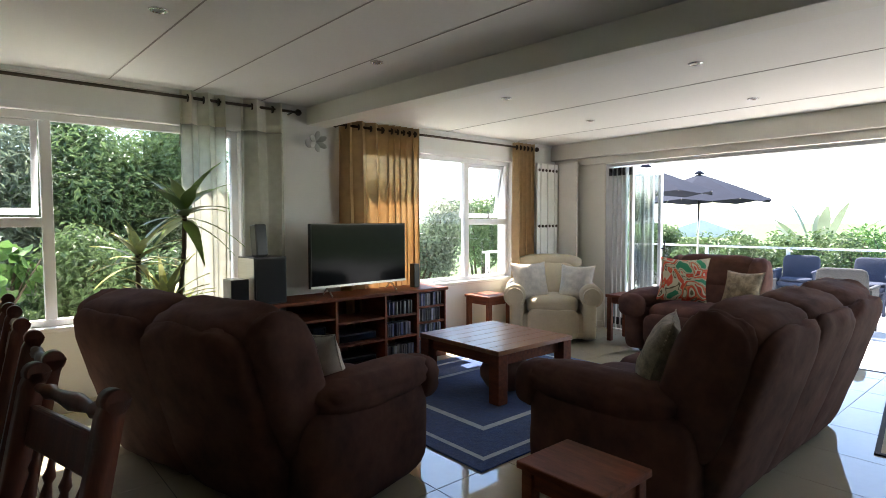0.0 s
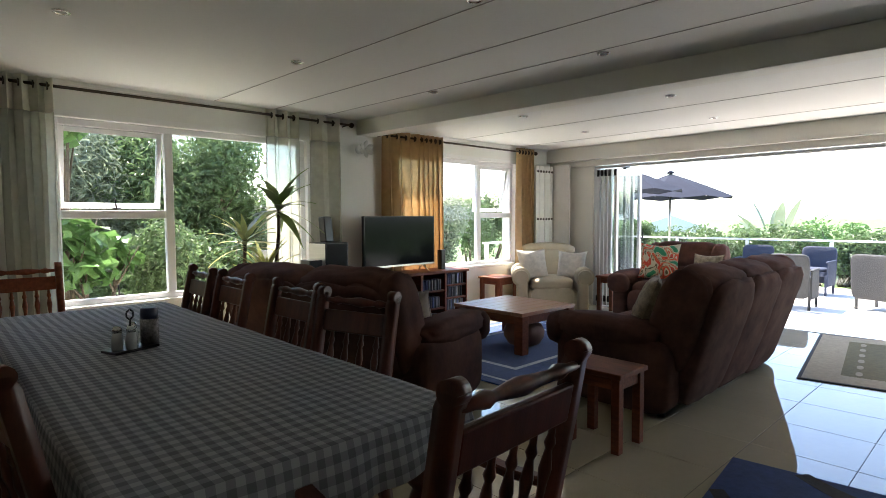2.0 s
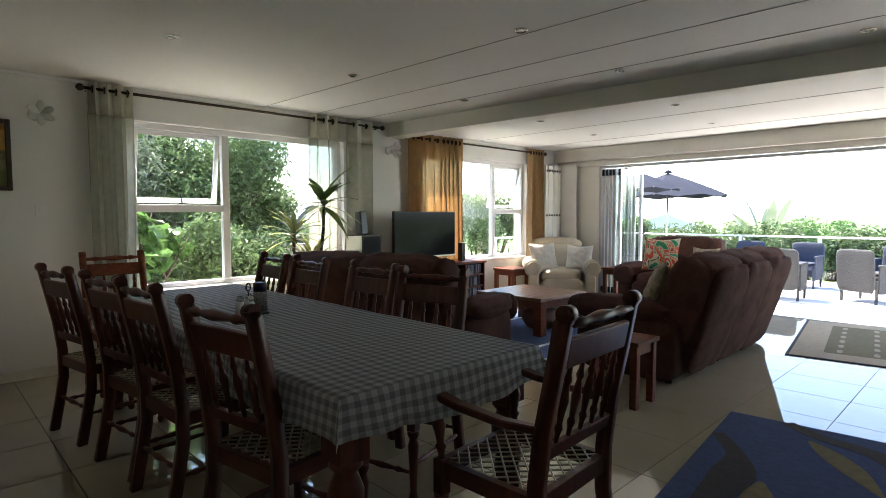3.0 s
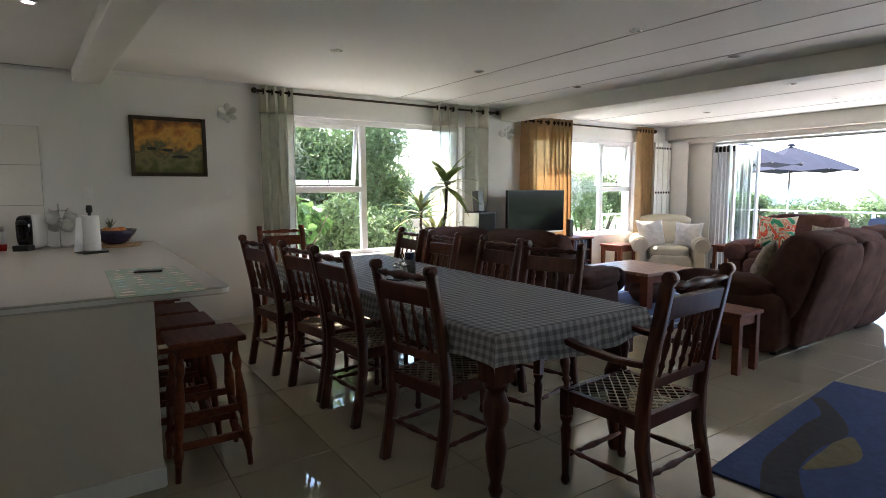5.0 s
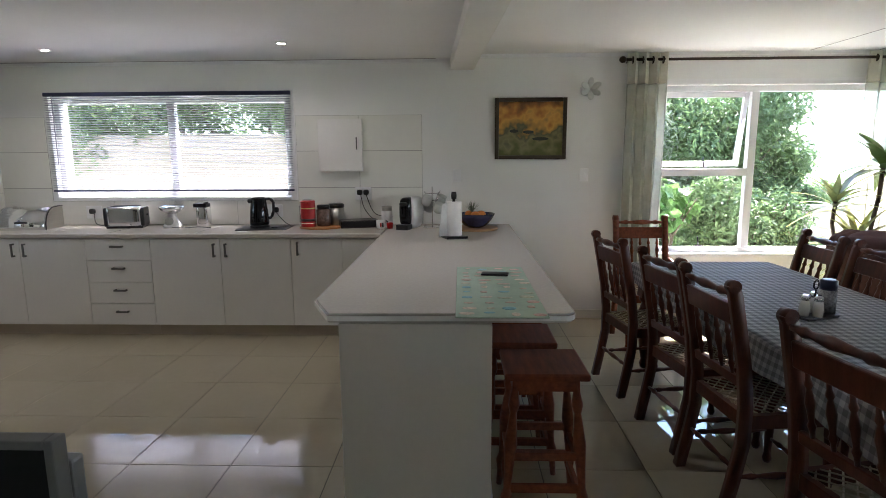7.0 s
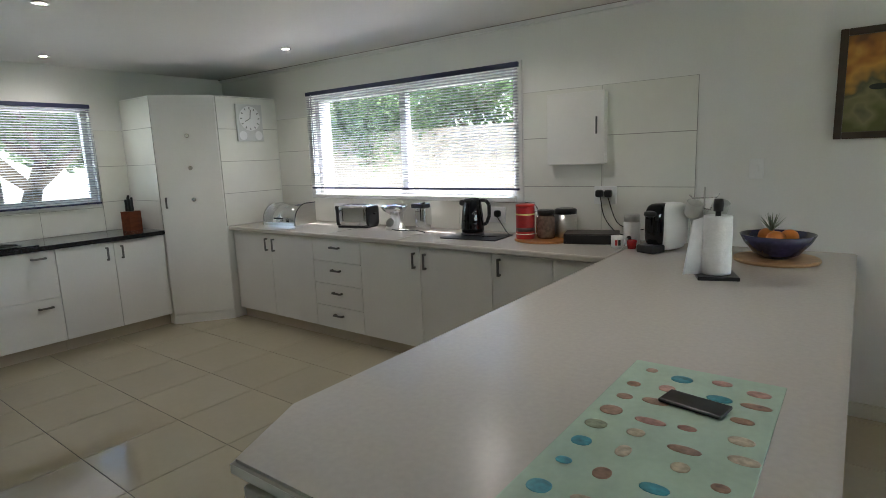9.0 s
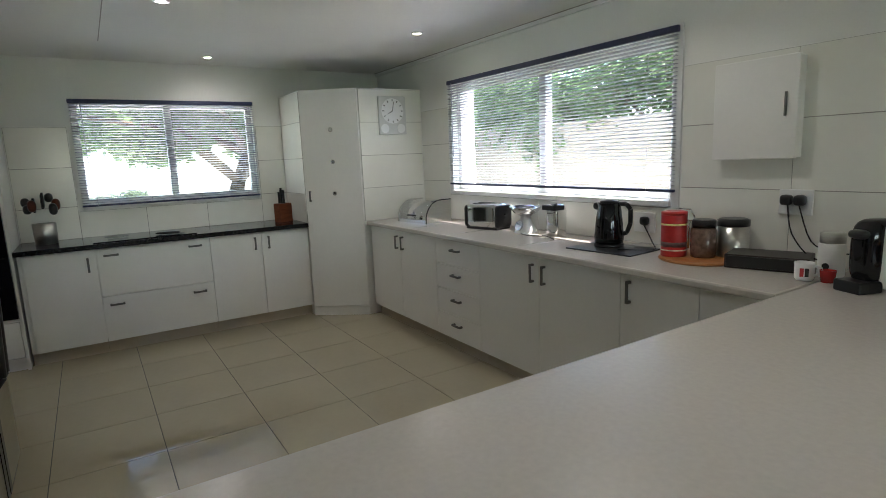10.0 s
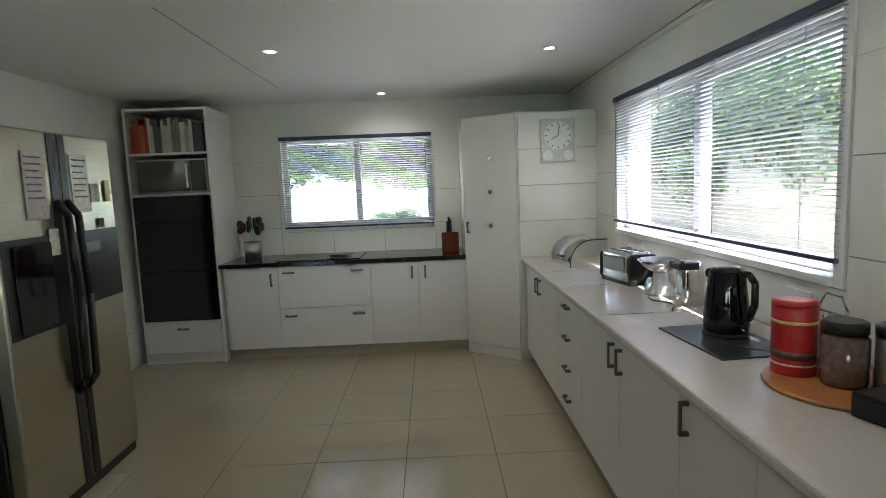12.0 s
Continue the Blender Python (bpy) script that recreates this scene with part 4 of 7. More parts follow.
CLOTH = mat("gingham_cloth", (0.3, 0.3, 0.3), 0.85, bump=0.12, fine=200)
nt = CLOTH.node_tree
tc, sp = nt.nodes.new("ShaderNodeTexCoord"), nt.nodes.new("ShaderNodeSeparateXYZ")
nt.links.new(tc.outputs["UV"], sp.inputs[0])
acc = []
for ax in (0, 1):
    m1, m2, m3 = (nt.nodes.new("ShaderNodeMath") for _ in range(3))
    m1.operation, m2.operation, m3.operation = "MULTIPLY", "FRACT", "GREATER_THAN"
    m1.inputs[1].default_value, m3.inputs[1].default_value = 1 / 0.044, 0.5
    nt.links.new(sp.outputs[ax], m1.inputs[0])
    nt.links.new(m1.outputs[0], m2.inputs[0])
    nt.links.new(m2.outputs[0], m3.inputs[0])
    acc.append(m3)
ad = nt.nodes.new("ShaderNodeMath")
nt.links.new(acc[0].outputs[0], ad.inputs[0])
nt.links.new(acc[1].outputs[0], ad.inputs[1])
cr = nt.nodes.new("ShaderNodeValToRGB")
hv = nt.nodes.new("ShaderNodeMath")
hv.operation = "MULTIPLY"
hv.inputs[1].default_value = 0.5
nt.links.new(ad.outputs[0], hv.inputs[0])
nt.links.new(hv.outputs[0], cr.inputs[0])
cr.color_ramp.interpolation = "CONSTANT"
cr.color_ramp.elements[0].color, cr.color_ramp.elements[1].color = (0.145, 0.145, 0.155, 1), (0.40, 0.395, 0.40, 1)
cr.color_ramp.elements[1].position = 0.75
e = cr.color_ramp.elements.new(0.25)
e.color = (0.25, 0.25, 0.26, 1)
nt.links.new(cr.outputs[0], nt.nodes["Principled BSDF"].inputs["Base Color"])
tcl = thing("tablecloth", -0.145, 2.89, 0, 0, "grey and white checked tablecloth draped over the dining table", "tablecloth")
cb = bmesh.new()
nx, ny = 44, 84
grid = {}
hx, hy, drop = 0.49, 1.455, 0.15
uvl = cb.loops.layers.uv.new("weave")
flat = {}
for i in range(nx + 1):
    for j in range(ny + 1):
        u, v = (i / nx * 2 - 1) * (hx + drop), (j / ny * 2 - 1) * (hy + drop)
        ox, oy = max(0, abs(u) - hx), max(0, abs(v) - hy)
        d = min(drop, max(ox, oy))
        ripple = 0.020 * math.sin(9 * (u if oy > ox else v) + 2.1) + 0.012 * math.sin(23 * (u if oy > ox else v))
        fl_ = (ox + oy) * 0.10 + (d / drop) * abs(ripple) * (1.0 if oy > ox else 0.45)
        x_ = math.copysign(min(abs(u), hx) + (fl_ if ox > 0 else 0), u)
        y_ = math.copysign(min(abs(v), hy) + (fl_ if oy > 0 else 0), v)
        z_ = 0.7595 + 0.0015 * noise.noise(Vector((u * 4, v * 4, 0))) + 0.001 * math.sin(v * 21) - d * (0.93 + 0.12 * math.sin(7 * (u + v)))
        grid[i, j] = cb.verts.new((x_, y_, z_))
        flat[grid[i, j]] = (u, v)
for i in range(nx):
    for j in range(ny):
        f = cb.faces.new((grid[i, j], grid[i + 1, j], grid[i + 1, j + 1], grid[i, j + 1]))
        f.smooth = True
        for lp in f.loops:
            lp[uvl].uv = flat[lp.vert]
co = part("cloth", cb, CLOTH, tcl)
sol = co.modifiers.new("thickness", "SOLIDIFY")
sol.thickness, sol.offset = 0.0015, 1.0


def spindle(bm, p0, p1, r):
    p0, p1 = Vector(p0), Vector(p1)
    d = p1 - p0
    m = Matrix.Translation(p0) @ d.to_track_quat("Z", "Y").to_matrix().to_4x4()
    L = d.length
    lathe(bm, [(r * k, L * z) for k, z in ((0.6, 0), (0.7, 0.12), (1.1, 0.2), (0.7, 0.26), (0.9, 0.4), (1.25, 0.55), (0.9, 0.68), (0.65, 0.76), (1.1, 0.82), (0.7, 0.9), (0.6, 1.0))], 8, m=m)
    return bm


THONG = mat("rawhide_thong", (0.42, 0.36, 0.26), 0.7, var=0.15, scale=20, bump=0.1)


def swept(bm, pts, w, d):
    """Square-section bar through points in the y-z plane at given x."""
    prev = None
    for k, (x, y, z) in enumerate(pts):
        q = [bm.verts.new((x + sx * w / 2, y + sy * d / 2, z)) for sx, sy in ((-1, -1), (1, -1), (1, 1), (-1, 1))]
        if prev:
            for i in range(4):
                f = bm.faces.new((prev[i], prev[(i + 1) % 4], q[(i + 1) % 4], q[i]))
                f.smooth = True
        else:
            bm.faces.new(q[::-1])
        prev = q
    bm.faces.new(prev)
    return bm


def dining_chair(x, y, rz, wide, arms, label, wood, top=1.0):
    c = thing("dining_chair" if not arms else "dining_armchair", x, y, 0, rz, label, "chair", "chairs round the dining table")
    w, d = wide, 0.42
    for sx in (-1, 1):
        px = sx * (w / 2 - 0.02)
        pts = [(px, d / 2 + 0.05, 0), (px, d / 2 + 0.02, 0.15), (px, d / 2 - 0.01, 0.32), (px, d / 2 - 0.01, 0.48), (px, d / 2 + 0.01, 0.65), (px, d / 2 + 0.05, 0.85), (px, d / 2 + 0.075, top - 0.03), (px, d / 2 + 0.09, top)]
        b = swept(bmesh.new(), pts, 0.040, 0.045)
        rod(b, (px - 0.02, d / 2 + 0.085, top - 0.002), (px + 0.02, d / 2 + 0.085, top - 0.002), 0.026, seg=14)
        part("back_post", b, wood, c)
        fl_ = lathe(bmesh.new(), [(0.016, 0), (0.022, 0.02), (0.016, 0.05), (0.022, 0.2), (0.026, 0.26), (0.018, 0.29), (0.028, 0.31), (0.028, 0.33)], 10, (px, -d / 2 + 0.02, 0))
        box(fl_, px - 0.022, -d / 2 - 0.002, 0.33, px + 0.022, -d / 2 + 0.042, 0.455, bevel=0.003)
        part("front_leg", fl_, wood, c)
        part("side_stretcher", spindle(bmesh.new(), (px, -d / 2 + 0.03, 0.17), (px, d / 2 + 0.01, 0.17), 0.013), wood, c)
        part("side_rail", bx(px - 0.016, -d / 2 + 0.043, 0.39, px + 0.016, d / 2 - 0.035, 0.45, bevel=0.003), wood, c)
    part("front_rail", bx(-w / 2 + 0.044, -d / 2 + 0.002, 0.39, w / 2 - 0.044, -d / 2 + 0.034, 0.45, bevel=0.003), wood, c)
    part("rear_rail", bx(-w / 2 + 0.041, d / 2 - 0.03, 0.39, w / 2 - 0.041, d / 2 + 0.002, 0.45, bevel=0.003), wood, c)
    part("front_stretcher", spindle(bmesh.new(), (-w / 2 + 0.04, -d / 2 + 0.02, 0.13), (w / 2 - 0.04, -d / 2 + 0.02, 0.13), 0.013), wood, c)
    part("rear_stretcher", spindle(bmesh.new(), (-w / 2 + 0.04, d / 2 + 0.01, 0.20), (w / 2 - 0.04, d / 2 + 0.01, 0.20), 0.013), wood, c)
    th = bmesh.new()
    for k in range(-7, 8):
        for sg in (-1, 1):
            p, q = Vector((k * 0.055 - sg * 0.2, -0.2)), Vector((k * 0.055 + sg * 0.2, 0.2))
            t0 = [max(0, min(1, (lim - p.x) / (q.x - p.x))) for lim in (-w / 2 + 0.03, w / 2 - 0.03)]
            a, b = p.lerp(q, min(t0)), p.lerp(q, max(t0))
            if (b - a).length > 0.05:
                rod(th, (a.x, a.y * 0.95, 0.449 + 0.002 * sg), (b.x, b.y * 0.95, 0.449 + 0.002 * sg), 0.0035, seg=4, smooth=False)
    tagged(part("woven_seat", th, THONG, c, "pale rawhide thong lattice seat"), kind="stuff")
    yt = lambda z: d / 2 - 0.01 + max(0, z - 0.48) * 0.19
    part("crest_spindle", spindle(bmesh.new(), (-w / 2 + 0.03, yt(top - 0.03), top - 0.035), (w / 2 - 0.03, yt(top - 0.03), top - 0.035), 0.018), wood, c)
    tr = bx(-w / 2 + 0.039, -0.011, -0.05, w / 2 - 0.039, 0.011, 0.045, bevel=0.006)
    part("top_rail", tr, wood, c).matrix_basis = pose(0, yt(top - 0.12), top - 0.12, -11)
    part("lower_rail", bx(-w / 2 + 0.039, -0.011, -0.022, w / 2 - 0.039, 0.011, 0.022, bevel=0.004), wood, c).matrix_basis = pose(0, yt(0.58), 0.585, -9)
    ns = 5 if arms else 4
    for i in range(ns):
        sx = (i - (ns - 1) / 2) * (w - 0.1) / ns
        part("spindle", spindle(bmesh.new(), (sx, yt(0.60), 0.605), (sx, yt(top - 0.165), top - 0.168), 0.013), wood, c)
    if arms:
        for sx in (-1, 1):
            px = sx * (w / 2 - 0.005)
            pts = [(px, d / 2 + 0.0, 0.665), (px, 0.08, 0.655), (px, -0.1, 0.665), (px, -d / 2 + 0.0, 0.685), (px, -d / 2 - 0.05, 0.675)]
            b = bmesh.new()
            prev = None
            for (ax, ay, az), wd in zip(pts, (0.032, 0.04, 0.045, 0.055, 0.05)):
                q = [b.verts.new((ax + s * wd / 2, ay, az + t * 0.013)) for s, t in ((-1, -1), (1, -1), (1, 1), (-1, 1))]
                if prev:
                    for i in range(4):
                        b.faces.new((prev[i], prev[(i + 1) % 4], q[(i + 1) % 4], q[i]))
                else:
                    b.faces.new(q)
                prev = q
            b.faces.new(prev[::-1])
            bmesh.ops.bevel(b, geom=b.edges[:], offset=0.005, segments=1, affect="EDGES")
            part("arm", b, wood, c)
            part("arm_support", spindle(bmesh.new(), (px - sx * 0.015, -d / 2 + 0.02, 0.455), (px, -d / 2 + 0.01, 0.672), 0.02), wood, c)
    return c


LC = "dark mahogany dining chair with turned spindles and thong seat"
first_chair = dining_chair(-0.50, 1.98, 100, 0.43, False, LC, WOOD_DARK)
for x, y, rz in ((-0.52, 2.76, 95), (-0.55, 3.27, 99), (-0.64, 3.95, 100), (0.215, 2.17, -75), (0.195, 2.74, -88), (0.175, 3.45, -90), (0.17, 3.97, -92)):
    copy_thing(first_chair, pose(x, y, 0, 0, 0, rz))
dining_chair(0.01, 1.26, 183, 0.47, True, "dark mahogany dining armchair with thong seat at the table's end", WOOD_DARK, 1.02)
dining_chair(-0.36, 4.77, 0, 0.45, True, "reddish wooden dining armchair at the far end by the window", WOOD_RED)


def bar_stool(x, y):
    s = thing("bar_stool", x, y, 0, 0, "reddish wooden bar stool with turned legs under the counter", "stool", "bar stools")
    part("seat", bx(-0.17, -0.155, 0.63, 0.17, 0.155, 0.66, bevel=0.008), WOOD_RED, s)
    part("apron", bx(-0.135, -0.12, 0.575, 0.135, 0.12, 0.629), WOOD_RED, s)
    for sx in (-1, 1):
        for sy in (-1, 1):
            part("leg", spindle(bmesh.new(), (sx * 0.165, sy * 0.15, 0), (sx * 0.12, sy * 0.105, 0.63), 0.022), WOOD_RED, s)
    for z, k in ((0.16, 0.15), (0.30, 0.145)):
        for sg in (-1, 1):
            part("stretcher", bx(-k, sg * (k - 0.015) - 0.01, z - 0.018, k, sg * (k - 0.015) + 0.01, z + 0.018, bevel=0.003), WOOD_RED, s)
            part("stretcher", bx(sg * k - 0.01, -k + 0.02, z - 0.055, sg * k + 0.01, k - 0.02, z - 0.02, bevel=0.003), WOOD_RED, s)
    return s


st0 = bar_stool(-1.535, 2.60)
for x, y in ((-1.60, 2.98), (-1.62, 3.34), (-1.64, 3.86)):
    copy_thing(st0, pose(x, y, 0))

# condiments on the table
CLR = clear("clear_glass", (0.92, 0.95, 0.95), 0.12)
cd = thing("condiment_stand", -0.22, 2.93, 0.7612, 20, "small condiment stand with pepper grinder and shakers", "condiments")
part("tray", bx(-0.10, -0.055, 0, 0.10, 0.055, 0.012, bevel=0.004), BLACK, cd)
part("carrier", tube(bmesh.new(), [(0, 0, 0.012), (0, 0, 0.13), (-0.015, 0, 0.145), (-0.015, 0, 0.165), (0, 0, 0.178), (0.015, 0, 0.165), (0.015, 0, 0.145), (0, 0, 0.13)], 0.004), BLACK, cd)
for cx, cy in ((-0.06, 0.0), (-0.02, -0.035), (0.03, 0.03)):
    b = part("shaker", lathe(bmesh.new(), [(0.022, 0.0125), (0.024, 0.05), (0.018, 0.085)], 14, (cx, cy, 0)), mat("salt_glass", (0.6, 0.6, 0.58), 0.1, var=0.1), cd)
    part("lid", lathe(bmesh.new(), [(0.019, 0.0855), (0.02, 0.1), (0.012, 0.112)], 14, (cx, cy, 0)), CHROME, b)
gr = thing("pepper_grinder", -0.13, 2.98, 0.7612, 0, "navy topped glass pepper grinder on the tablecloth", "grinder")
part("jar", lathe(bmesh.new(), [(0.038, 0), (0.038, 0.12)], 18), mat("peppercorn_glass", (0.30, 0.28, 0.27), 0.1, var=0.6, scale=80), gr)
part("head", lathe(bmesh.new(), [(0.036, 0.1205), (0.038, 0.14), (0.036, 0.165), (0.028, 0.17)], 18), mat("navy_cap", (0.02, 0.03, 0.07), 0.35), gr)

# ---- television wall ----
ts = thing("tv_stand", 1.86, 5.0, 0, 0, "long dark reddish wooden media stand with open shelves of discs", "tv stand")
tw, td, thh = 2.16, 0.42, 0.70
part("top", bx(-0.02, -0.02, thh - 0.03, tw + 0.02, td, thh, bevel=0.006), WOOD_RED, ts)
part("base_board", bx(0, 0, 0.0, tw, td - 0.01, 0.05), WOOD_RED, ts)
part("back_board", bx(0, td - 0.012, 0.051, tw, td - 0.001, thh - 0.031), WOOD_DARK, ts)
colx = [0, 0.36, 0.90, 1.42, 1.80, 2.16]
for cx in colx:
    part("upright", bx(max(0, cx - 0.012), 0.002, 0.051, min(tw, cx + 0.012), td - 0.013, thh - 0.031), WOOD_RED, ts)
rs = random.Random(7)
DISC = [mat("disc_case", c, 0.3, var=0.3, scale=30) for c in ((0.05, 0.05, 0.06), (0.3, 0.3, 0.32), (0.1, 0.12, 0.25), (0.22, 0.2, 0.18), (0.06, 0.06, 0.08))]
dmesh = {}
for a, b, k in zip(colx, colx[1:], (0, 4, 3, 3, 4)):
    k = k or 4
    for i in range(1, k):
        z = 0.05 + (thh - 0.08) * i / k
        part("shelf", bx(a + 0.0125, 0.01, z - 0.009, b - 0.0125, td - 0.014, z + 0.009), WOOD_RED, ts)
    for i in range(k):
        z0 = 0.05 + (thh - 0.08) * i / k + (0.0092 if i else 0.0005)
        hh = (thh - 0.08) / k - 0.02
        if b - a > 0.45:
            if i < k - 1:
                dv = thing("media_player", 1.86 + (a + b) / 2, 5.08, z0, 0, "dark slim media player on a shelf of the stand", "media player", "hifi components")
                part("casing", bx(-0.2, 0, 0.006, 0.2, 0.26, min(hh * 0.55, 0.075), bevel=0.004), BLACK, dv)
                part("front_panel", bx(-0.19, -0.004, 0.012, 0.19, -0.0005, min(hh * 0.5, 0.065)), BLACKGLASS, dv)
                for fx in (-0.15, 0.15):
                    part("foot", lathe(bmesh.new(), [(0.012, 0), (0.012, 0.0058)], 8, (fx, 0.05, 0)), BLACK, dv)
            continue
        x = a + 0.02
        while x < b - 0.04:
            if rs.random() < 0.12:
                x += 0.03
                continue
            cw, chh = rs.choice(((0.014, 0.125), (0.011, 0.12)))
            key = (cw, chh)
            o = thing("disc_case", 1.86 + x, 5.03 + rs.uniform(0, 0.02), z0, 0, "slim plastic disc case on a shelf of the stand", "disc case", "disc cases")
            if key not in dmesh:
                dmesh[key] = bx(0, 0, 0, cw, 0.125, min(chh, hh - 0.005), bevel=0.001)
                me = part("case", dmesh[key], rs.choice(DISC), o)
                dmesh[key] = me
            else:
                me = part("case", bx(0, 0, 0, cw, 0.125, min(chh, hh - 0.004)), rs.choice(DISC), o)
            x += cw + 0.0008
tv = thing("television", 3.12, 5.17, 0.70, 3, "wide black flat-screen television on the media stand", "television")
part("casing", bx(-0.535, 0.0, 0.075, 0.535, 0.045, 0.65, bevel=0.006), BLACK, tv)
part("screen", bx(-0.522, -0.003, 0.10, 0.522, -0.0005, 0.638), mat("screen_panel", (0.008, 0.009, 0.011), 0.10, var=0.1, bump=0, spec=0.08), tv)
part("lower_bezel", bx(-0.533, -0.005, 0.077, 0.533, -0.0005, 0.096), STEEL, tv, "silver strip along the screen's foot")
for sx in (-0.36, 0.36):
    part("stand_foot", tube(bmesh.new(), [(sx - 0.02, -0.10, 0.007), (sx, 0.02, 0.075), (sx + 0.02, 0.12, 0.007)], 0.007), STEEL, tv)
sb = thing("subwoofer", 2.17, 5.16, 0.70, 6, "black loudspeaker box with a grey side on the stand", "loudspeaker")
part("cabinet", bx(-0.14, -0.12, 0, 0.14, 0.16, 0.385, bevel=0.006), BLACK, sb)
part("side_panel", bx(-0.1445, -0.11, 0.01, -0.1405, 0.15, 0.375), STEEL, sb)
part("grille", bx(-0.125, -0.126, 0.015, 0.125, -0.1205, 0.37, bevel=0.002), mat("speaker_cloth", (0.02, 0.02, 0.02), 0.9, bump=0.4, fine=400), sb)
s2 = thing("satellite_speaker", 2.15, 5.18, 1.0855, 6, "slim black satellite speaker on top of the loudspeaker", "loudspeaker")
part("cabinet", bx(-0.05, -0.05, 0, 0.05, 0.05, 0.26, bevel=0.01, m=Matrix.Rotation(radians(-6), 4, "X")), BLACK, s2)
s3 = thing("bookshelf_speaker", 1.93, 5.10, 0.70, 0, "small black speaker at the stand's end", "loudspeaker")
part("cabinet", bx(-0.08, -0.09, 0, 0.06, 0.09, 0.22, bevel=0.006), BLACK, s3)
s4 = thing("slim_speaker", 3.76, 5.18, 0.70, 0, "slim dark speaker beside the television", "loudspeaker")
part("cabinet", bx(-0.035, -0.035, 0, 0.035, 0.04, 0.24, bevel=0.006), BLACK, s4)

# ---- plant ----
pp = thing("potted_dracaena", 1.37, 5.0, 0, 0, "tall potted dracaena with spiky green and yellowish leaves by the window", "plant")
part("pot", lathe(bmesh.new(), [(0.13, 0), (0.17, 0.30), (0.19, 0.32), (0.185, 0.34), (0.16, 0.34), (0.155, 0.30)], 24), BLACK, pp)
part("soil", lathe(bmesh.new(), [(0.154, 0.28), (0.154, 0.305)], 20), BARK, pp)
rl = random.Random(3)
for (tx, ty, tz, n, L) in ((0.14, -0.06, 1.47, 20, 0.40), (-0.14, 0.04, 1.16, 22, 0.37), (0.0, -0.05, 0.80, 34, 0.42), (0.12, 0.1, 0.66, 20, 0.36)):
    st = bmesh.new()
    pts = [(tx * 0.3, ty * 0.3, 0.30), (tx * 0.6 + 0.01, ty * 0.6, 0.30 + (tz - 0.3) * 0.4), (tx - 0.01, ty, 0.30 + (tz - 0.3) * 0.75), (tx, ty, tz)]
    tube(st, pts, 0.016, 8)
    stem = part("stem", st, BARK, pp)
    lf = bmesh.new()
    for i in range(n):
        a = i * 2.399 + rl.uniform(-0.2, 0.2)
        up = (0.08 + 1.2 * (i / n) if tz < 1.3 else -0.25 + 1.45 * i / n) + rl.uniform(-0.2, 0.2)
        ln_ = L * rl.uniform(0.7, 1.1)
        w = rl.uniform(0.042, 0.054) if tz > 1.3 else rl.uniform(0.026, 0.036) if tz > 1 else rl.uniform(0.022, 0.032)
        base = Vector((tx, ty, tz - 0.10 + 0.12 * i / n))
        dirv = Vector((math.cos(a), math.sin(a), 0))
        side = Vector((-math.sin(a), math.cos(a), 0))
        prev = None
        for k in range(7):
            t = k / 6
            c = base + dirv * ln_ * t * math.cos(up * (1 - 0.3 * t)) + Vector((0, 0, 1)) * (ln_ * t * math.sin(up) - 0.5 * ln_ * t * t * (0.9 - 0.45 * up))
            ww = w * (0.5 + 1.6 * t if t < 0.35 else 1.06 * (1 - t) / 0.65 * 1.0 + 0.02)
            q = (lf.verts.new(c - side * ww), lf.verts.new(c + Vector((0, 0, -0.006))), lf.verts.new(c + side * ww))
            if prev:
                for z in (0, 1):
                    f = lf.faces.new((prev[z], prev[z + 1], q[z + 1], q[z]))
                    f.smooth = True
            prev = q
    part("leaf_crown", lf, LEAF_POT if tx > 0.13 else LEAF_PALE, pp, "spiky strap leaves")

# ---- curtains ----
def curtain(x0, x1, z1, z0, folds, material, band, label, group):
    """Eyelet curtain in even folds, hung from a rod."""
    c = thing("curtain", (x0 + x1) / 2, N - 0.10, 0, 0, label, "curtain", group)
    w = x1 - x0
    segs = [(z1, z0, material, "cloth")] if not band else [(z1, z1 - band, VOILE_TOP, "header_band"), (z1 - band, z0, material, "cloth")]
    for za, zb, m_, nm in segs:
        bm = bmesh.new()
        nu, nv = folds * 10, max(3, int((za - zb) / 0.12))
        rows = []
        for j in range(nv + 1):
            z = za + (zb - za) * j / nv
            drop = (z1 - z) / (z1 - z0)
            row = []
            for i in range(nu + 1):
                u = i / nu
                ph = u * folds * 2 * math.pi + 0.5 * math.sin(3 * drop + u * 5)
                amp = 0.042 + 0.022 * drop * math.sin(u * 9 + 1)
                row.append(bm.verts.new((-w / 2 + w * u + 0.014 * math.sin(2 * ph) + 0.02 * drop * noise.noise(Vector((u * 6, drop * 2, x0))), amp * math.sin(ph) + 0.012 * drop * noise.noise(Vector((u * 8, drop * 3, x1))), z)))
            rows.append(row)
        for a, b in zip(rows, rows[1:]):
            for i in range(nu):
                f = bm.faces.new((a[i], a[i + 1], b[i + 1], b[i]))
                f.smooth = True
        o = part(nm, bm, m_, c)
        so = o.modifiers.new("thickness", "SOLIDIFY")
        so.thickness = 0.0012
    for i in range(folds):
        u = (i + 0.5) / folds
        ey = rod(bmesh.new(), (-w / 2 + w * u - 0.004, 0, z1 - 0.06), (-w / 2 + w * u + 0.004, 0, z1 - 0.06), 0.032, seg=16)
        part("eyelet", ey, ROD, c)
    return c


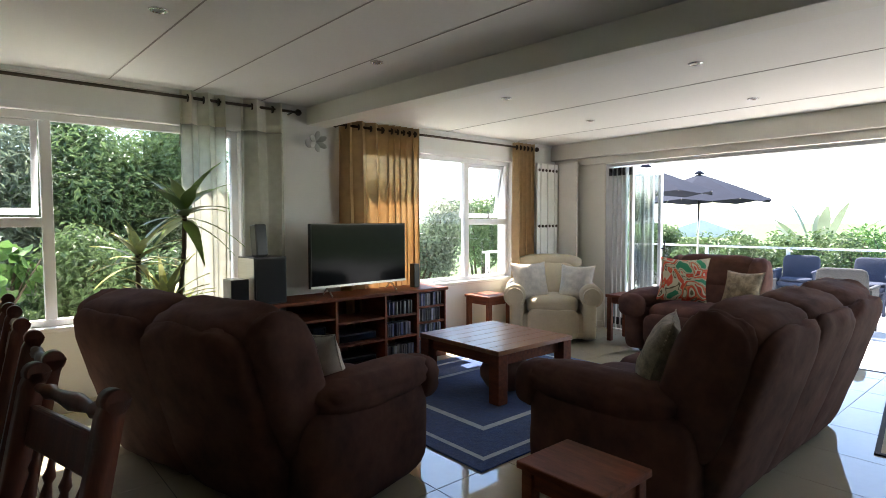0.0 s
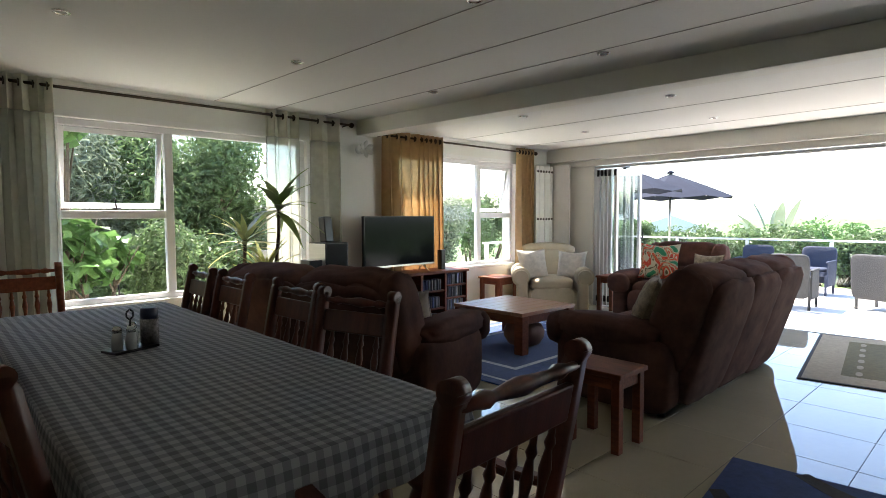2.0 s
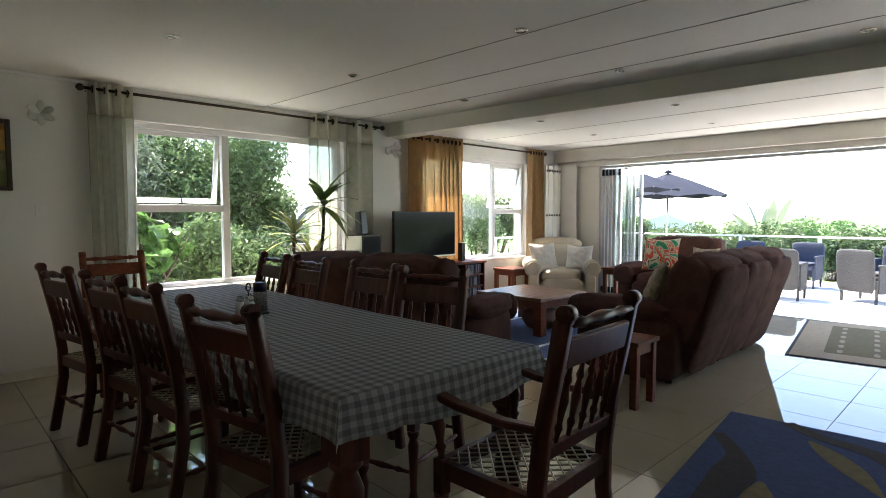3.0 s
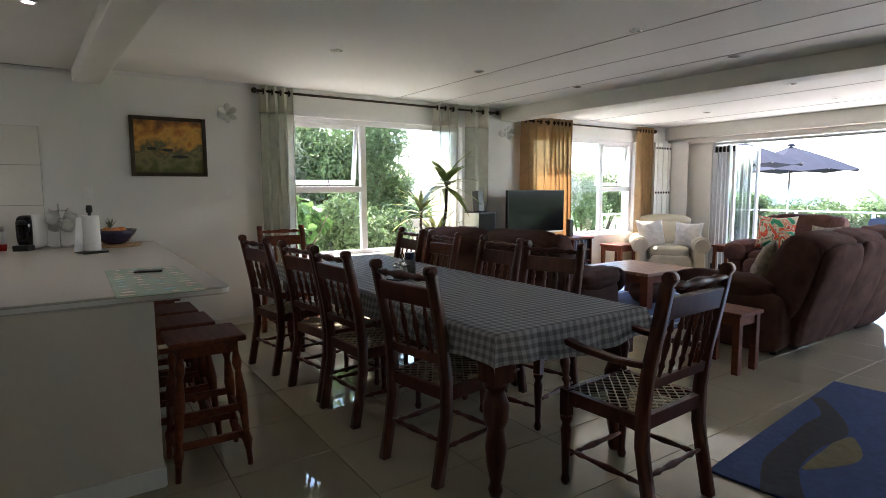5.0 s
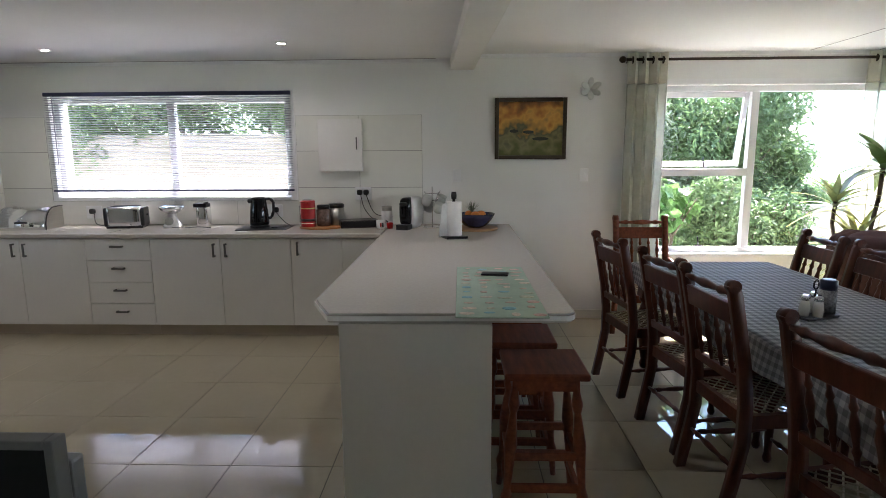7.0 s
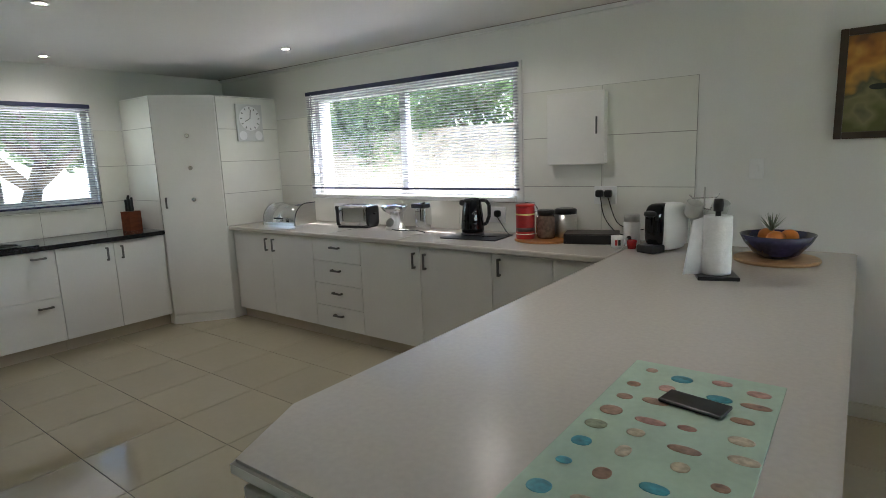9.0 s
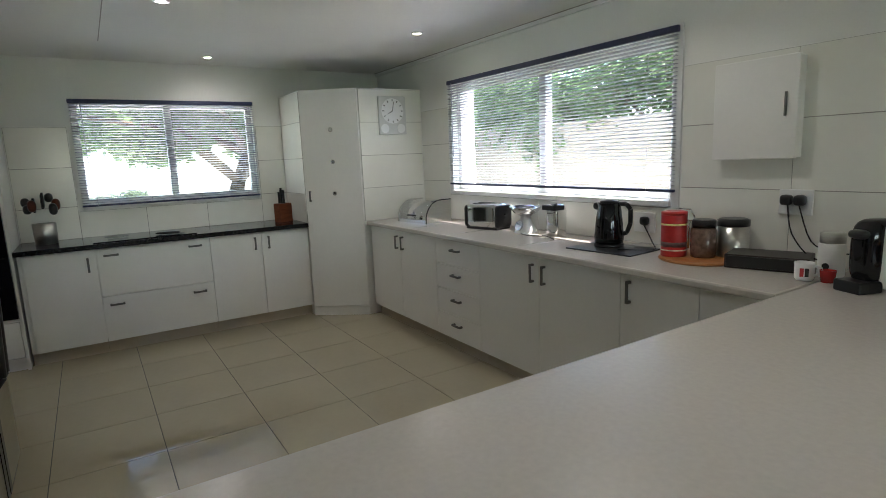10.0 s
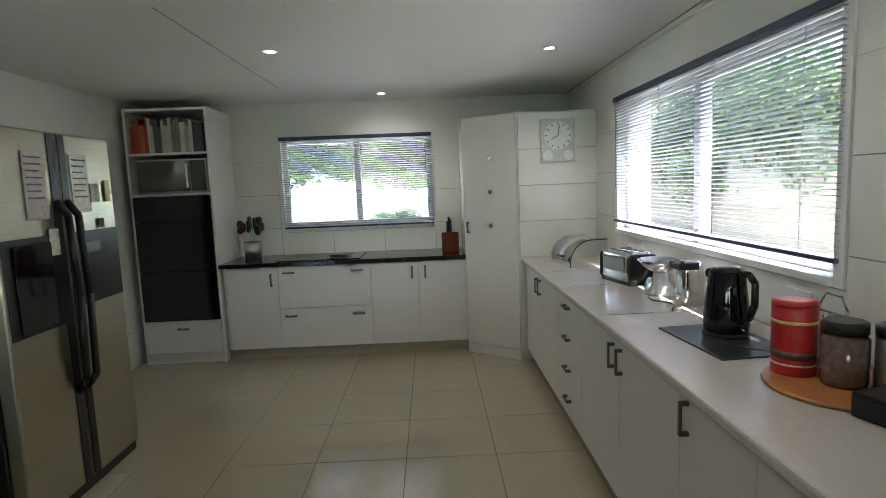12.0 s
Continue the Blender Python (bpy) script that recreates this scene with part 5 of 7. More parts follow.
curtain(-0.43, -0.08, 2.40, 0.06, 4, VOILE, 0.26, "grey curtain with a cream top band, drawn aside", "window curtains")
curtain(1.62, 1.98, 2.40, 0.06, 3, VOILE, 0.26, "grey curtain with a cream top band, drawn aside", "window curtains")
curtain(2.10, 2.47, 2.40, 0.06, 2, VOILE, 0.26, "thin grey curtain with a cream top band beside the window", "window curtains")
curtain(3.03, 3.60, 2.34, 0.10, 4, OCHRE, 0, "ochre curtain lit through by the sun", "window curtains")
curtain(3.60, 3.98, 2.34, 0.10, 5, OCHRE, 0, "ochre curtain bunched in deep folds", "window curtains")
curtain(5.50, 5.85, 2.34, 0.10, 5, OCHRE, 0, "ochre curtain bunched in deep folds", "window curtains")
for xa, xb, z in ((-0.47, 2.62, 2.345), (2.99, 5.93, 2.285)):
    cr_ = thing("curtain_rod", 0, N - 0.10, z, 0, "dark bronze curtain rod with ball ends", "curtain rod", "curtain rods")
    part("pole", rod(bmesh.new(), (xa, 0, 0), (xb, 0, 0), 0.0125, seg=12), ROD, cr_)
    for x in (xa, xb):
        part("finial", lathe(bmesh.new(), [(0.01, -0.03), (0.026, -0.015), (0.03, 0), (0.026, 0.015), (0.01, 0.03)], 14, m=pose(x, 0, 0, 0, 90, 0)), ROD, cr_)
    for x in (xa + 0.06, xb - 0.05):
        part("bracket", tube(bmesh.new(), [(x, 0, -0.0), (x, 0.098, -0.01)], 0.008), ROD, cr_)

# ---- wall fittings ----
FROST = mat("frosted_glass", (0.66, 0.66, 0.62), 0.25, var=0.1, scale=12, translucent=0.3)
for x in (-0.76, 2.78):
    sc = thing("wall_light", x, N - 0.002, 2.10, 0, "white glass petal wall light, switched off", "wall light", "wall lights")
    part("back_plate", lathe(bmesh.new(), [(0.05, 0), (0.045, 0.018), (0.02, 0.022)], 18, m=pose(0, 0, 0, 90)), WHITE, sc)
    part("bracket_arm", tube(bmesh.new(), [(0, -0.02, 0), (0.02, -0.06, -0.03), (0.05, -0.09, -0.02), (0.06, -0.10, 0.02)], 0.007), CHROME, sc)
    for k in range(6):
        a = k * math.pi / 3
        pb_ = soft(bmesh.new(), 0, 0, 0.055, 0.055, 0.012, 0.11, 2.2, 5)
        o = part("petal", pb_, FROST, sc)
        o.matrix_basis = pose(0.02, -0.08, 0.0) @ Matrix.Rotation(a, 4, "Y") @ Matrix.Rotation(radians(28), 4, "X")
pc = thing("painting", -1.245, N - 0.002, 1.768, 0, "small framed painting of boats at sunset", "painting")
PF = mat("picture_frame", (0.04, 0.025, 0.014), 0.4, var=0.3, scale=12)
fw_, fh_ = 0.322, 0.272
f_ = bx(-fw_, -0.03, -fh_, -fw_ + 0.035, -0.001, fh_, bevel=0.005)
box(f_, fw_ - 0.035, -0.03, -fh_, fw_, -0.001, fh_, bevel=0.005)
box(f_, -fw_ + 0.035, -0.03, fh_ - 0.035, fw_ - 0.035, -0.001, fh_, bevel=0.005)
box(f_, -fw_ + 0.035, -0.03, -fh_, fw_ - 0.035, -0.001, -fh_ + 0.035, bevel=0.005)
part("frame", f_, PF, pc)
PAINT = mat("oil_paint", (0.3, 0.2, 0.05), 0.5, bump=0.2, fine=40)
nt = PAINT.node_tree
tc, sp, ns_, ad, cr = nt.nodes.new("ShaderNodeTexCoord"), nt.nodes.new("ShaderNodeSeparateXYZ"), nt.nodes.new("ShaderNodeTexNoise"), nt.nodes.new("ShaderNodeMath"), nt.nodes.new("ShaderNodeValToRGB")
ns_.inputs["Scale"].default_value = 9
nt.links.new(tc.outputs["Object"], sp.inputs[0])
nt.links.new(tc.outputs["Object"], ns_.inputs[0])
ad.operation = "MULTIPLY_ADD"
ad.inputs[1].default_value = 1.7
nt.links.new(sp.outputs[2], ad.inputs[0])
nt.links.new(ns_.outputs[0], ad.inputs[2])
nt.links.new(ad.outputs[0], cr.inputs[0])
el = cr.color_ramp.elements
el[0].position, el[0].color = 0.1, (0.10, 0.11, 0.03, 1)
el[1].position, el[1].color = 0.95, (0.16, 0.07, 0.02, 1)
for p, c in ((0.32, (0.22, 0.20, 0.09, 1)), (0.45, (0.10, 0.10, 0.05, 1)), (0.52, (0.35, 0.20, 0.05, 1)), (0.66, (0.62, 0.33, 0.06, 1)), (0.8, (0.42, 0.17, 0.03, 1))):
    e = el.new(p)
    e.color = c
nt.links.new(cr.outputs[0], nt.nodes["Principled BSDF"].inputs["Base Color"])
part("canvas", bx(-fw_ + 0.034, -0.016, -fh_ + 0.034, fw_ - 0.034, -0.004, fh_ - 0.034), PAINT, pc)
HULL = mat("painted_hull", (0.03, 0.035, 0.03), 0.6, var=0.3)
for bx_, bz_, bl in ((0.09, -0.09, 0.075), (-0.02, -0.03, 0.05), (-0.15, -0.02, 0.04)):
    part("painted_boat", soft(bmesh.new(), bx_, -0.0165, bz_, bl * 2, 0.002, 0.03, 2.2, 4), HULL, pc)
for x, z, w, h in ((-1.91, 1.35, 0.075, 0.115), (-0.75, 1.35, 0.075, 0.115)):
    sw_ = thing("light_switch", x, N - 0.001, z, 0, "white light switch plate on the wall", "switch", "switches")
    part("plate", bx(-w / 2, -0.010, -h / 2, w / 2, -0.001, h / 2, bevel=0.003), WHITE, sw_)
    part("rocker", bx(-0.012, -0.014, -0.02, 0.012, -0.0101, 0.02, bevel=0.002), WHITE, sw_)

# ---- downlights ----
LAMP = glow("lit_lamp", (1.0, 0.93, 0.82), 12.0)
UNLIT = mat("unlit_lamp", (0.35, 0.34, 0.32), 0.2, var=0.2)
for x, y, z, lit in ((-0.28, 3.79, H, 0), (1.09, 3.80, H, 0), (2.42, 3.85, H, 0), (1.20, 2.21, H, 0), (2.50, 2.25, H, 0), (3.72, 3.89, HL, 0), (3.91, 2.43, HL, 0), (5.12, 4.04, HL, 0), (5.30, 2.59, HL, 0), (2.72, 0.75, H, 0), (-0.2, 2.2, H, 0), (-2.16, 3.58, HK, 1), (-3.25, 4.74, HK, 1), (-5.22, 4.90, HK, 1), (-5.06, 3.16, HK, 1), (-6.70, 3.69, HK, 1)):
    d = thing("downlight", x, y, z, 0, "small round recessed downlight, lit" if lit else "small round recessed downlight, switched off", "downlight", "ceiling downlights")
    rg = lathe(bmesh.new(), [(0.045, -0.001), (0.044, -0.007), (0.031, -0.008), (0.028, -0.002)], 24)
    part("trim_ring", rg, CHROME, d)
    part("lamp_face", lathe(bmesh.new(), [(0.027, -0.005), (0.027, -0.002)], 20), LAMP if lit else UNLIT, d)
    if lit:
        L_ = new("downlight_beam", bpy.data.lights.new("downlight_beam", "SPOT"))
        L_.data.energy, L_.data.spot_size, L_.data.spot_blend, L_.data.shadow_soft_size, L_.data.color = 1.25, radians(150), 0.9, 0.03, (1.0, 0.94, 0.86)
        L_.matrix_world = pose(x, y, z - 0.012)

# ---- folding doors ----
bf = thing("folding_door", E_ + 0.06, 4.72, 0, 0, "grey aluminium folding glass doors, folded open to one side", "door")
part("head_track", bx(-0.05, -6.2, 2.045, 0.05, 0.015, 2.083), GREYALU, bf)
part("floor_track", bx(-0.05, -6.2, -0.002, 0.05, 0.015, 0.006), GREYALU, bf)
part("jamb", bx(-0.05, -0.03, 0.007, 0.05, 0.016, 2.044), GREYALU, bf)
for i in range(5):
    y = -0.06 - i * 0.062
    ang = 3
    fr_ = bmesh.new()
    L = 0.78
    for q in ((0, 0.06, 0.02, 2.03), (L - 0.06, L, 0.02, 2.03), (0.06, L - 0.06, 0.02, 0.10), (0.06, L - 0.06, 1.96, 2.03)):
        box(fr_, q[0], -0.022, q[2], q[1], 0.022, q[3], bevel=0.004)
    leaf = part("leaf", fr_, GREYALU if i < 4 else UPVC, bf)
    leaf.matrix_basis = pose(-0.06, y if i < 4 else y - 0.03, 0, 0, 0, ang if i < 4 else 1)
    part("pane", bx(0.061, -0.004, 0.101, L - 0.061, 0.004, 1.959), CLR, leaf).visible_shadow = False
    for z in (1.97, 0.12):
        hg = rod(bmesh.new(), (-0.012, 0, z - 0.045), (-0.012, 0, z + 0.045), 0.019, seg=12)
        part("hinge", hg, BLACK, leaf, "black hinge")
    if i == 4:
        part("handle", tube(bmesh.new(), [(L - 0.03, -0.022, 1.0), (L - 0.03, -0.06, 1.0), (L - 0.03, -0.06, 1.1)], 0.009), BLACK, leaf)
sh = thing("folding_shutter", E_ - 0.03, 5.36, 0, 0, "white wooden folding shutter stacked in the corner", "shutter")
for i in range(6):
    p = part("panel", bx(-0.56 + 0.07 * i, -0.005 - 0.006 * (i % 2), 0.01, -0.494 + 0.07 * i, 0.025 - 0.006 * (i % 2), 2.11, bevel=0.005), mat("shutter_paint", (0.80, 0.79, 0.74), 0.4, var=0.05) if i == 0 else bpy.data.materials["shutter_paint"], sh)
    for z in (2.02, 1.30, 0.5):
        part("ring_knob", lathe(bmesh.new(), [(0.018, 0), (0.02, 0.006), (0.012, 0.01), (0.010, 0.004)], 12, m=pose(-0.53 + 0.07 * i, -0.012, z, 90)), ROD, p)
part("end_board", bx(-0.13, -0.30, 0.01, -0.10, -0.012, 2.12, bevel=0.005), bpy.data.materials["shutter_paint"], sh)

# ---- kitchen things ----
eb = thing("meter_cabinet", -2.97, N - 0.002, 1.40, 0, "white wall-mounted meter cabinet with a slim handle", "cabinet")
part("body", bx(-0.195, -0.055, 0, 0.195, -0.001, 0.46, bevel=0.004), MELAMINE, eb)
d = part("door", bx(-0.2, -0.075, -0.004, 0.2, -0.0555, 0.464, bevel=0.004), MELAMINE, eb)
part("handle", bx(0.145, -0.088, 0.19, 0.155, -0.0755, 0.30, bevel=0.003), HANDLE, d)


def socket(x, z, plugs):
    s = thing("wall_socket", x, N - 0.009, z, 0, "white double wall socket above the worktop", "socket", "sockets")
    part("plate", bx(-0.075, -0.012, -0.06, 0.075, 0.0, 0.06, bevel=0.004), WHITE, s)
    for px in plugs:
        part("plug", soft(bmesh.new(), px, -0.035, 0.012, 0.05, 0.045, 0.05, 3.5, 4), BLACK, s, "black plug")
    return s


def cable(pts, name="power_cable"):
    c = thing(name, *pts[0], 0, "thin black power cable on the worktop", "cable", "cables")
    o = Vector(pts[0])
    fine = []
    n = len(pts)
    for i in range(n - 1):
        p0, p1, p2, p3 = (Vector(pts[max(0, min(n - 1, i + k))]) for k in (-1, 0, 1, 2))
        for t in (0, 0.25, 0.5, 0.75):
            fine.append(0.5 * ((2 * p1) + (p2 - p0) * t + (2 * p0 - 5 * p1 + 4 * p2 - p3) * t * t + (3 * p1 - p0 - 3 * p2 + p3) * t ** 3) - o)
    fine.append(Vector(pts[-1]) - o)
    part("flex", tube(bmesh.new(), fine, 0.0035, 6), BLACK, c)


socket(-2.78, 1.19, (-0.03, 0.03))
socket(-5.35, 1.02, (0.0,))
socket(-3.62, 1.03, (0.02,))
cable([(-2.80, 5.45, 1.18), (-2.76, 5.42, 1.05), (-2.66, 5.40, 0.95), (-2.55, 5.38, 0.965), (-2.52, 5.36, 0.975)])
cable([(-2.75, 5.45, 1.18), (-2.68, 5.43, 1.02), (-2.58, 5.42, 0.985), (-2.5, 5.40, 0.985)])
cable([(-3.60, 5.45, 1.02), (-3.5, 5.40, 0.93), (-3.42, 5.30, 0.906), (-3.55, 5.16, 0.912)])
cable([(-5.33, 5.45, 1.01), (-5.3, 5.42, 0.92), (-5.2, 5.40, 0.904), (-5.05, 5.38, 0.904)])
cable([(-4.62, 5.36, 0.904), (-4.5, 5.26, 0.904), (-4.36, 5.22, 0.904), (-4.26, 5.28, 0.904), (-4.12, 5.22, 0.904)])

bb = thing("bread_bin", -5.76, 5.22, 0.90, 8, "rounded stainless steel bread bin on the worktop", "bread bin")
prof = [(-0.15, 0.0)] + [(-0.15 + 0.16 * (1 - math.cos(a * math.pi / 16)), 0.03 + 0.16 * math.sin(a * math.pi / 16)) for a in range(0, 9)] + [(0.13, 0.19), (0.13, 0.0)]


def bin_shell(x0, x1, grow):
    bm = bmesh.new()
    e0, e1 = ([bm.verts.new((x, y * grow, max(0.0, z * grow))) for y, z in prof] for x in (x0, x1))
    for k in range(len(prof)):
        q = (k + 1) % len(prof)
        f = bm.faces.new((e0[k], e0[q], e1[q], e1[k]))
        f.smooth = 0 < k < 9
    bm.faces.new(e0[::-1])
    bm.faces.new(e1)
    return bm


part("body", bin_shell(-0.19, 0.19, 1.0), CHROME, bb)
for x0 in (-0.202, 0.1905):
    part("end_cap", bin_shell(x0, x0 + 0.0115, 1.03), STEEL, bb, "brushed end cap")
part("edge_trim", tube(bmesh.new(), [(0.204, y * 1.03, z * 1.03) for y, z in prof[:-1]], 0.005, 6), BLACK, bb, "black rim")
part("knob", bx(-0.05, -0.166, 0.06, 0.05, -0.150, 0.075, bevel=0.004), BLACK, bb)

to = thing("toaster", -4.92, 5.29, 0.90, 14, "polished steel and black toaster on the worktop", "toaster")
part("body", soft(bmesh.new(), 0, 0, 0.105, 0.30, 0.19, 0.18, 9, 8), CHROME, to)
for sg in (-1, 1):
    part("end_cap", soft(bmesh.new(), sg * 0.15, 0, 0.10, 0.03, 0.185, 0.17, 9, 6), BLACK, to)
part("base", bx(-0.15, -0.085, 0, 0.15, 0.085, 0.018, bevel=0.003), BLACK, to)
for sg in (-1, 1):
    part("slot", bx(-0.11, sg * 0.035 - 0.012, 0.190, 0.11, sg * 0.035 + 0.012, 0.198), BLACK, to)
part("lever", bx(0.1655, -0.015, 0.11, 0.185, 0.015, 0.125, bevel=0.003), BLACK, to)

ks = thing("kitchen_scale", -4.52, 5.33, 0.90, 0, "white kitchen scale with a steel bowl", "scale")
part("base", lathe(bmesh.new(), [(0.085, 0), (0.08, 0.015), (0.045, 0.07), (0.035, 0.12)], 20), WHITE, ks)
part("dial", lathe(bmesh.new(), [(0.04, 0), (0.038, 0.008)], 20, m=pose(0, -0.062, 0.055, 70)), CHROME, ks)
part("bowl", lathe(bmesh.new(), [(0.04, 0.121), (0.09, 0.15), (0.12, 0.19), (0.115, 0.19), (0.085, 0.158), (0.02, 0.13)], 24), CHROME, ks)

jg = thing("can_opener", -4.24, 5.36, 0.90, 0, "upright silver electric can opener", "appliance")
part("body", soft(bmesh.new(), 0, 0, 0.11, 0.11, 0.11, 0.22, 5, 6), CHROME, jg)
part("head", bx(-0.06, -0.08, 0.18, 0.06, 0.02, 0.215, bevel=0.006), BLACK, jg)
part("lever", tube(bmesh.new(), [(0.03, -0.06, 0.215), (0.08, -0.075, 0.225)], 0.008), BLACK, jg)

mt_ = thing("tray_mat", -3.62, 5.20, 0.90, 5, "dark slate mat under the kettle", "mat")
part("slab", bx(-0.22, -0.15, 0, 0.22, 0.15, 0.008, bevel=0.003), mat("slate", (0.03, 0.032, 0.036), 0.3, var=0.3), mt_)
kt = thing("kettle", -3.68, 5.24, 0.908, 20, "tall black cordless kettle with a curved handle", "kettle")
part("power_base", lathe(bmesh.new(), [(0.085, 0), (0.085, 0.015), (0.07, 0.022)], 24), BLACK, kt)
part("body", lathe(bmesh.new(), [(0.082, 0.0225), (0.085, 0.05), (0.078, 0.14), (0.066, 0.24), (0.062, 0.255)], 28), BLACKGLASS, kt)
part("lid", lathe(bmesh.new(), [(0.061, 0.2555), (0.05, 0.268), (0.015, 0.272)], 24), BLACK, kt)
part("spout", soft(bmesh.new(), -0.07, 0, 0.235, 0.05, 0.05, 0.045, 2.5, 5), BLACK, kt)
part("handle", tube(bmesh.new(), [(0.055, 0, 0.25), (0.10, 0, 0.25), (0.125, 0, 0.22), (0.125, 0, 0.14), (0.105, 0, 0.085), (0.078, 0, 0.075)], 0.013, 10), BLACK, kt)

cs = thing("cutlery_stand", -3.28, 5.37, 0.90, 0, "wire stand of hanging steel cutlery", "cutlery stand")
part("wire_frame", tube(bmesh.new(), [(-0.06, 0, 0.0), (-0.06, 0, 0.2), (-0.035, 0, 0.24), (0.035, 0, 0.24), (0.06, 0, 0.2), (0.06, 0, 0.0)], 0.004), CHROME, cs)
part("crossbar", rod(bmesh.new(), (-0.075, 0, 0.18), (0.075, 0, 0.18), 0.004, seg=8), CHROME, cs)
for i in range(6):
    part("utensil", rod(bmesh.new(), (-0.06 + i * 0.024, -0.012, 0.03), (-0.06 + i * 0.024, -0.012, 0.18), 0.006, 0.009, 8), CHROME, cs)
part("wire_base", bx(-0.07, -0.05, 0, 0.07, 0.05, 0.005), CHROME, cs)

WOODL = mat("orange_board", (0.42, 0.17, 0.05), 0.4, var=0.25, scale=8, stretch=(1, 8, 8))
bd = thing("round_board", -3.12, 5.28, 0.90, 0, "round orange wooden board holding canisters", "board")
part("disc", lathe(bmesh.new(), [(0.20, 0), (0.205, 0.006), (0.20, 0.014)], 32), WOODL, bd)
rt = thing("red_tin", -3.23, 5.21, 0.9142, 0, "tall red tin with printed bands", "tin")
part("tin", lathe(bmesh.new(), [(0.062, 0), (0.063, 0.004), (0.063, 0.21), (0.062, 0.213)], 28), mat("red_print", (0.45, 0.02, 0.02), 0.35, var=0.3, scale=9), rt)
part("lid", lathe(bmesh.new(), [(0.064, 0.2135), (0.064, 0.228), (0.05, 0.232)], 28), mat("red_lid", (0.5, 0.03, 0.025), 0.3), rt)
for z, h, c in ((0.03, 0.006, (0.7, 0.65, 0.5)), (0.16, 0.01, (0.7, 0.6, 0.2)), (0.05, 0.025, (0.1, 0.05, 0.05))):
    part("print_band", lathe(bmesh.new(), [(0.0634, z), (0.0636, z + h)], 28), mat("print", c, 0.4, var=0.5, scale=40), rt)
gj = thing("coffee_jar", -3.11, 5.28, 0.9142, 0, "glass jar of coffee with a dark lid", "jar")
part("jar", lathe(bmesh.new(), [(0.058, 0), (0.062, 0.02), (0.062, 0.14), (0.05, 0.155)], 24), mat("coffee_glass", (0.16, 0.10, 0.075), 0.08, var=0.4, scale=30, coat=0.5), gj)
part("lid", lathe(bmesh.new(), [(0.058, 0.1555), (0.058, 0.185), (0.05, 0.19)], 24), BLACK, gj)
sc_ = thing("steel_canister", -3.02, 5.39, 0.9142, 0, "brushed steel canister with a dark lid", "canister")
part("body", lathe(bmesh.new(), [(0.072, 0), (0.074, 0.004), (0.074, 0.155)], 28), STEEL, sc_)
part("lid", lathe(bmesh.new(), [(0.075, 0.1555), (0.075, 0.185), (0.06, 0.192)], 28), BLACK, sc_)
tb = thing("capsule_drawer", -2.80, 5.31, 0.90, 18, "low black capsule drawer on the worktop", "box")
part("box", bx(-0.17, -0.10, 0.0, 0.17, 0.10, 0.066, bevel=0.006), mat("dark_brown_box", (0.02, 0.013, 0.011), 0.35, var=0.2), tb)
part("drawer_front", bx(-0.16, -0.106, 0.010, 0.16, -0.1005, 0.060, bevel=0.002), BLACK, tb)
mg = thing("mug", -2.58, 5.16, 0.90, 30, "small white mug with red and black print", "mug")
part("cup", lathe(bmesh.new(), [(0.030, 0), (0.036, 0.01), (0.037, 0.075), (0.033, 0.075), (0.031, 0.012)], 22), WHITE, mg)
part("handle", tube(bmesh.new(), [(0.035, 0, 0.06), (0.058, 0, 0.055), (0.058, 0, 0.03), (0.035, 0, 0.02)], 0.005), WHITE, mg)
for k, c in enumerate(((0.5, 0.03, 0.03), (0.02, 0.02, 0.02))):
    part("print", bx(-0.02 + k * 0.018, -0.039, 0.02, -0.006 + k * 0.018, -0.0365, 0.055), mat("mug_print", c, 0.4), mg)
m2 = thing("red_cup", -2.50, 5.18, 0.90, 0, "small red cup beside the coffee machine", "cup")
part("cup", lathe(bmesh.new(), [(0.024, 0), (0.03, 0.05), (0.027, 0.05), (0.022, 0.006)], 18), mat("red_glaze", (0.4, 0.02, 0.02), 0.2), m2)
cj = thing("sugar_jar", -2.54, 5.30, 0.90, 0, "white ceramic jar with a steel lid", "jar")
part("jar", lathe(bmesh.new(), [(0.046, 0), (0.05, 0.006), (0.05, 0.14), (0.046, 0.145)], 24), WHITE, cj)
part("lid", lathe(bmesh.new(), [(0.047, 0.1455), (0.048, 0.185), (0.04, 0.19)], 24), STEEL, cj)
part("badge", lathe(bmesh.new(), [(0.014, 0), (0.014, 0.003)], 14, m=pose(0, -0.0495, 0.05, 90)), BLACK, cj)
cm = thing("coffee_machine", -2.33, 5.20, 0.90, -20, "compact black and white capsule coffee machine", "coffee machine")
part("body", soft(bmesh.new(), 0.02, 0.04, 0.14, 0.12, 0.22, 0.27, 4.5, 7), WHITE, cm)
part("front", soft(bmesh.new(), 0.0, -0.03, 0.15, 0.11, 0.17, 0.25, 4, 7), BLACKGLASS, cm, "gloss black front")
part("spout", soft(bmesh.new(), -0.0, -0.11, 0.22, 0.07, 0.07, 0.035, 3, 4), BLACK, cm)
part("drip_tray", bx(-0.055, -0.16, 0.0, 0.055, -0.05, 0.045, bevel=0.006), BLACK, cm)
part("water_tank", bx(-0.04, 0.12, 0.02, 0.06, 0.18, 0.24, bevel=0.01), CLR, cm)
mtree = thing("mug_tree", -2.13, 5.28, 0.90, 15, "wire mug tree with hanging glass cups", "mug tree")
part("post", rod(bmesh.new(), (0, 0, 0.006), (0, 0, 0.36), 0.005, seg=8), CHROME, mtree)
part("foot", lathe(bmesh.new(), [(0.08, 0), (0.08, 0.006)], 24), CHROME, mtree)
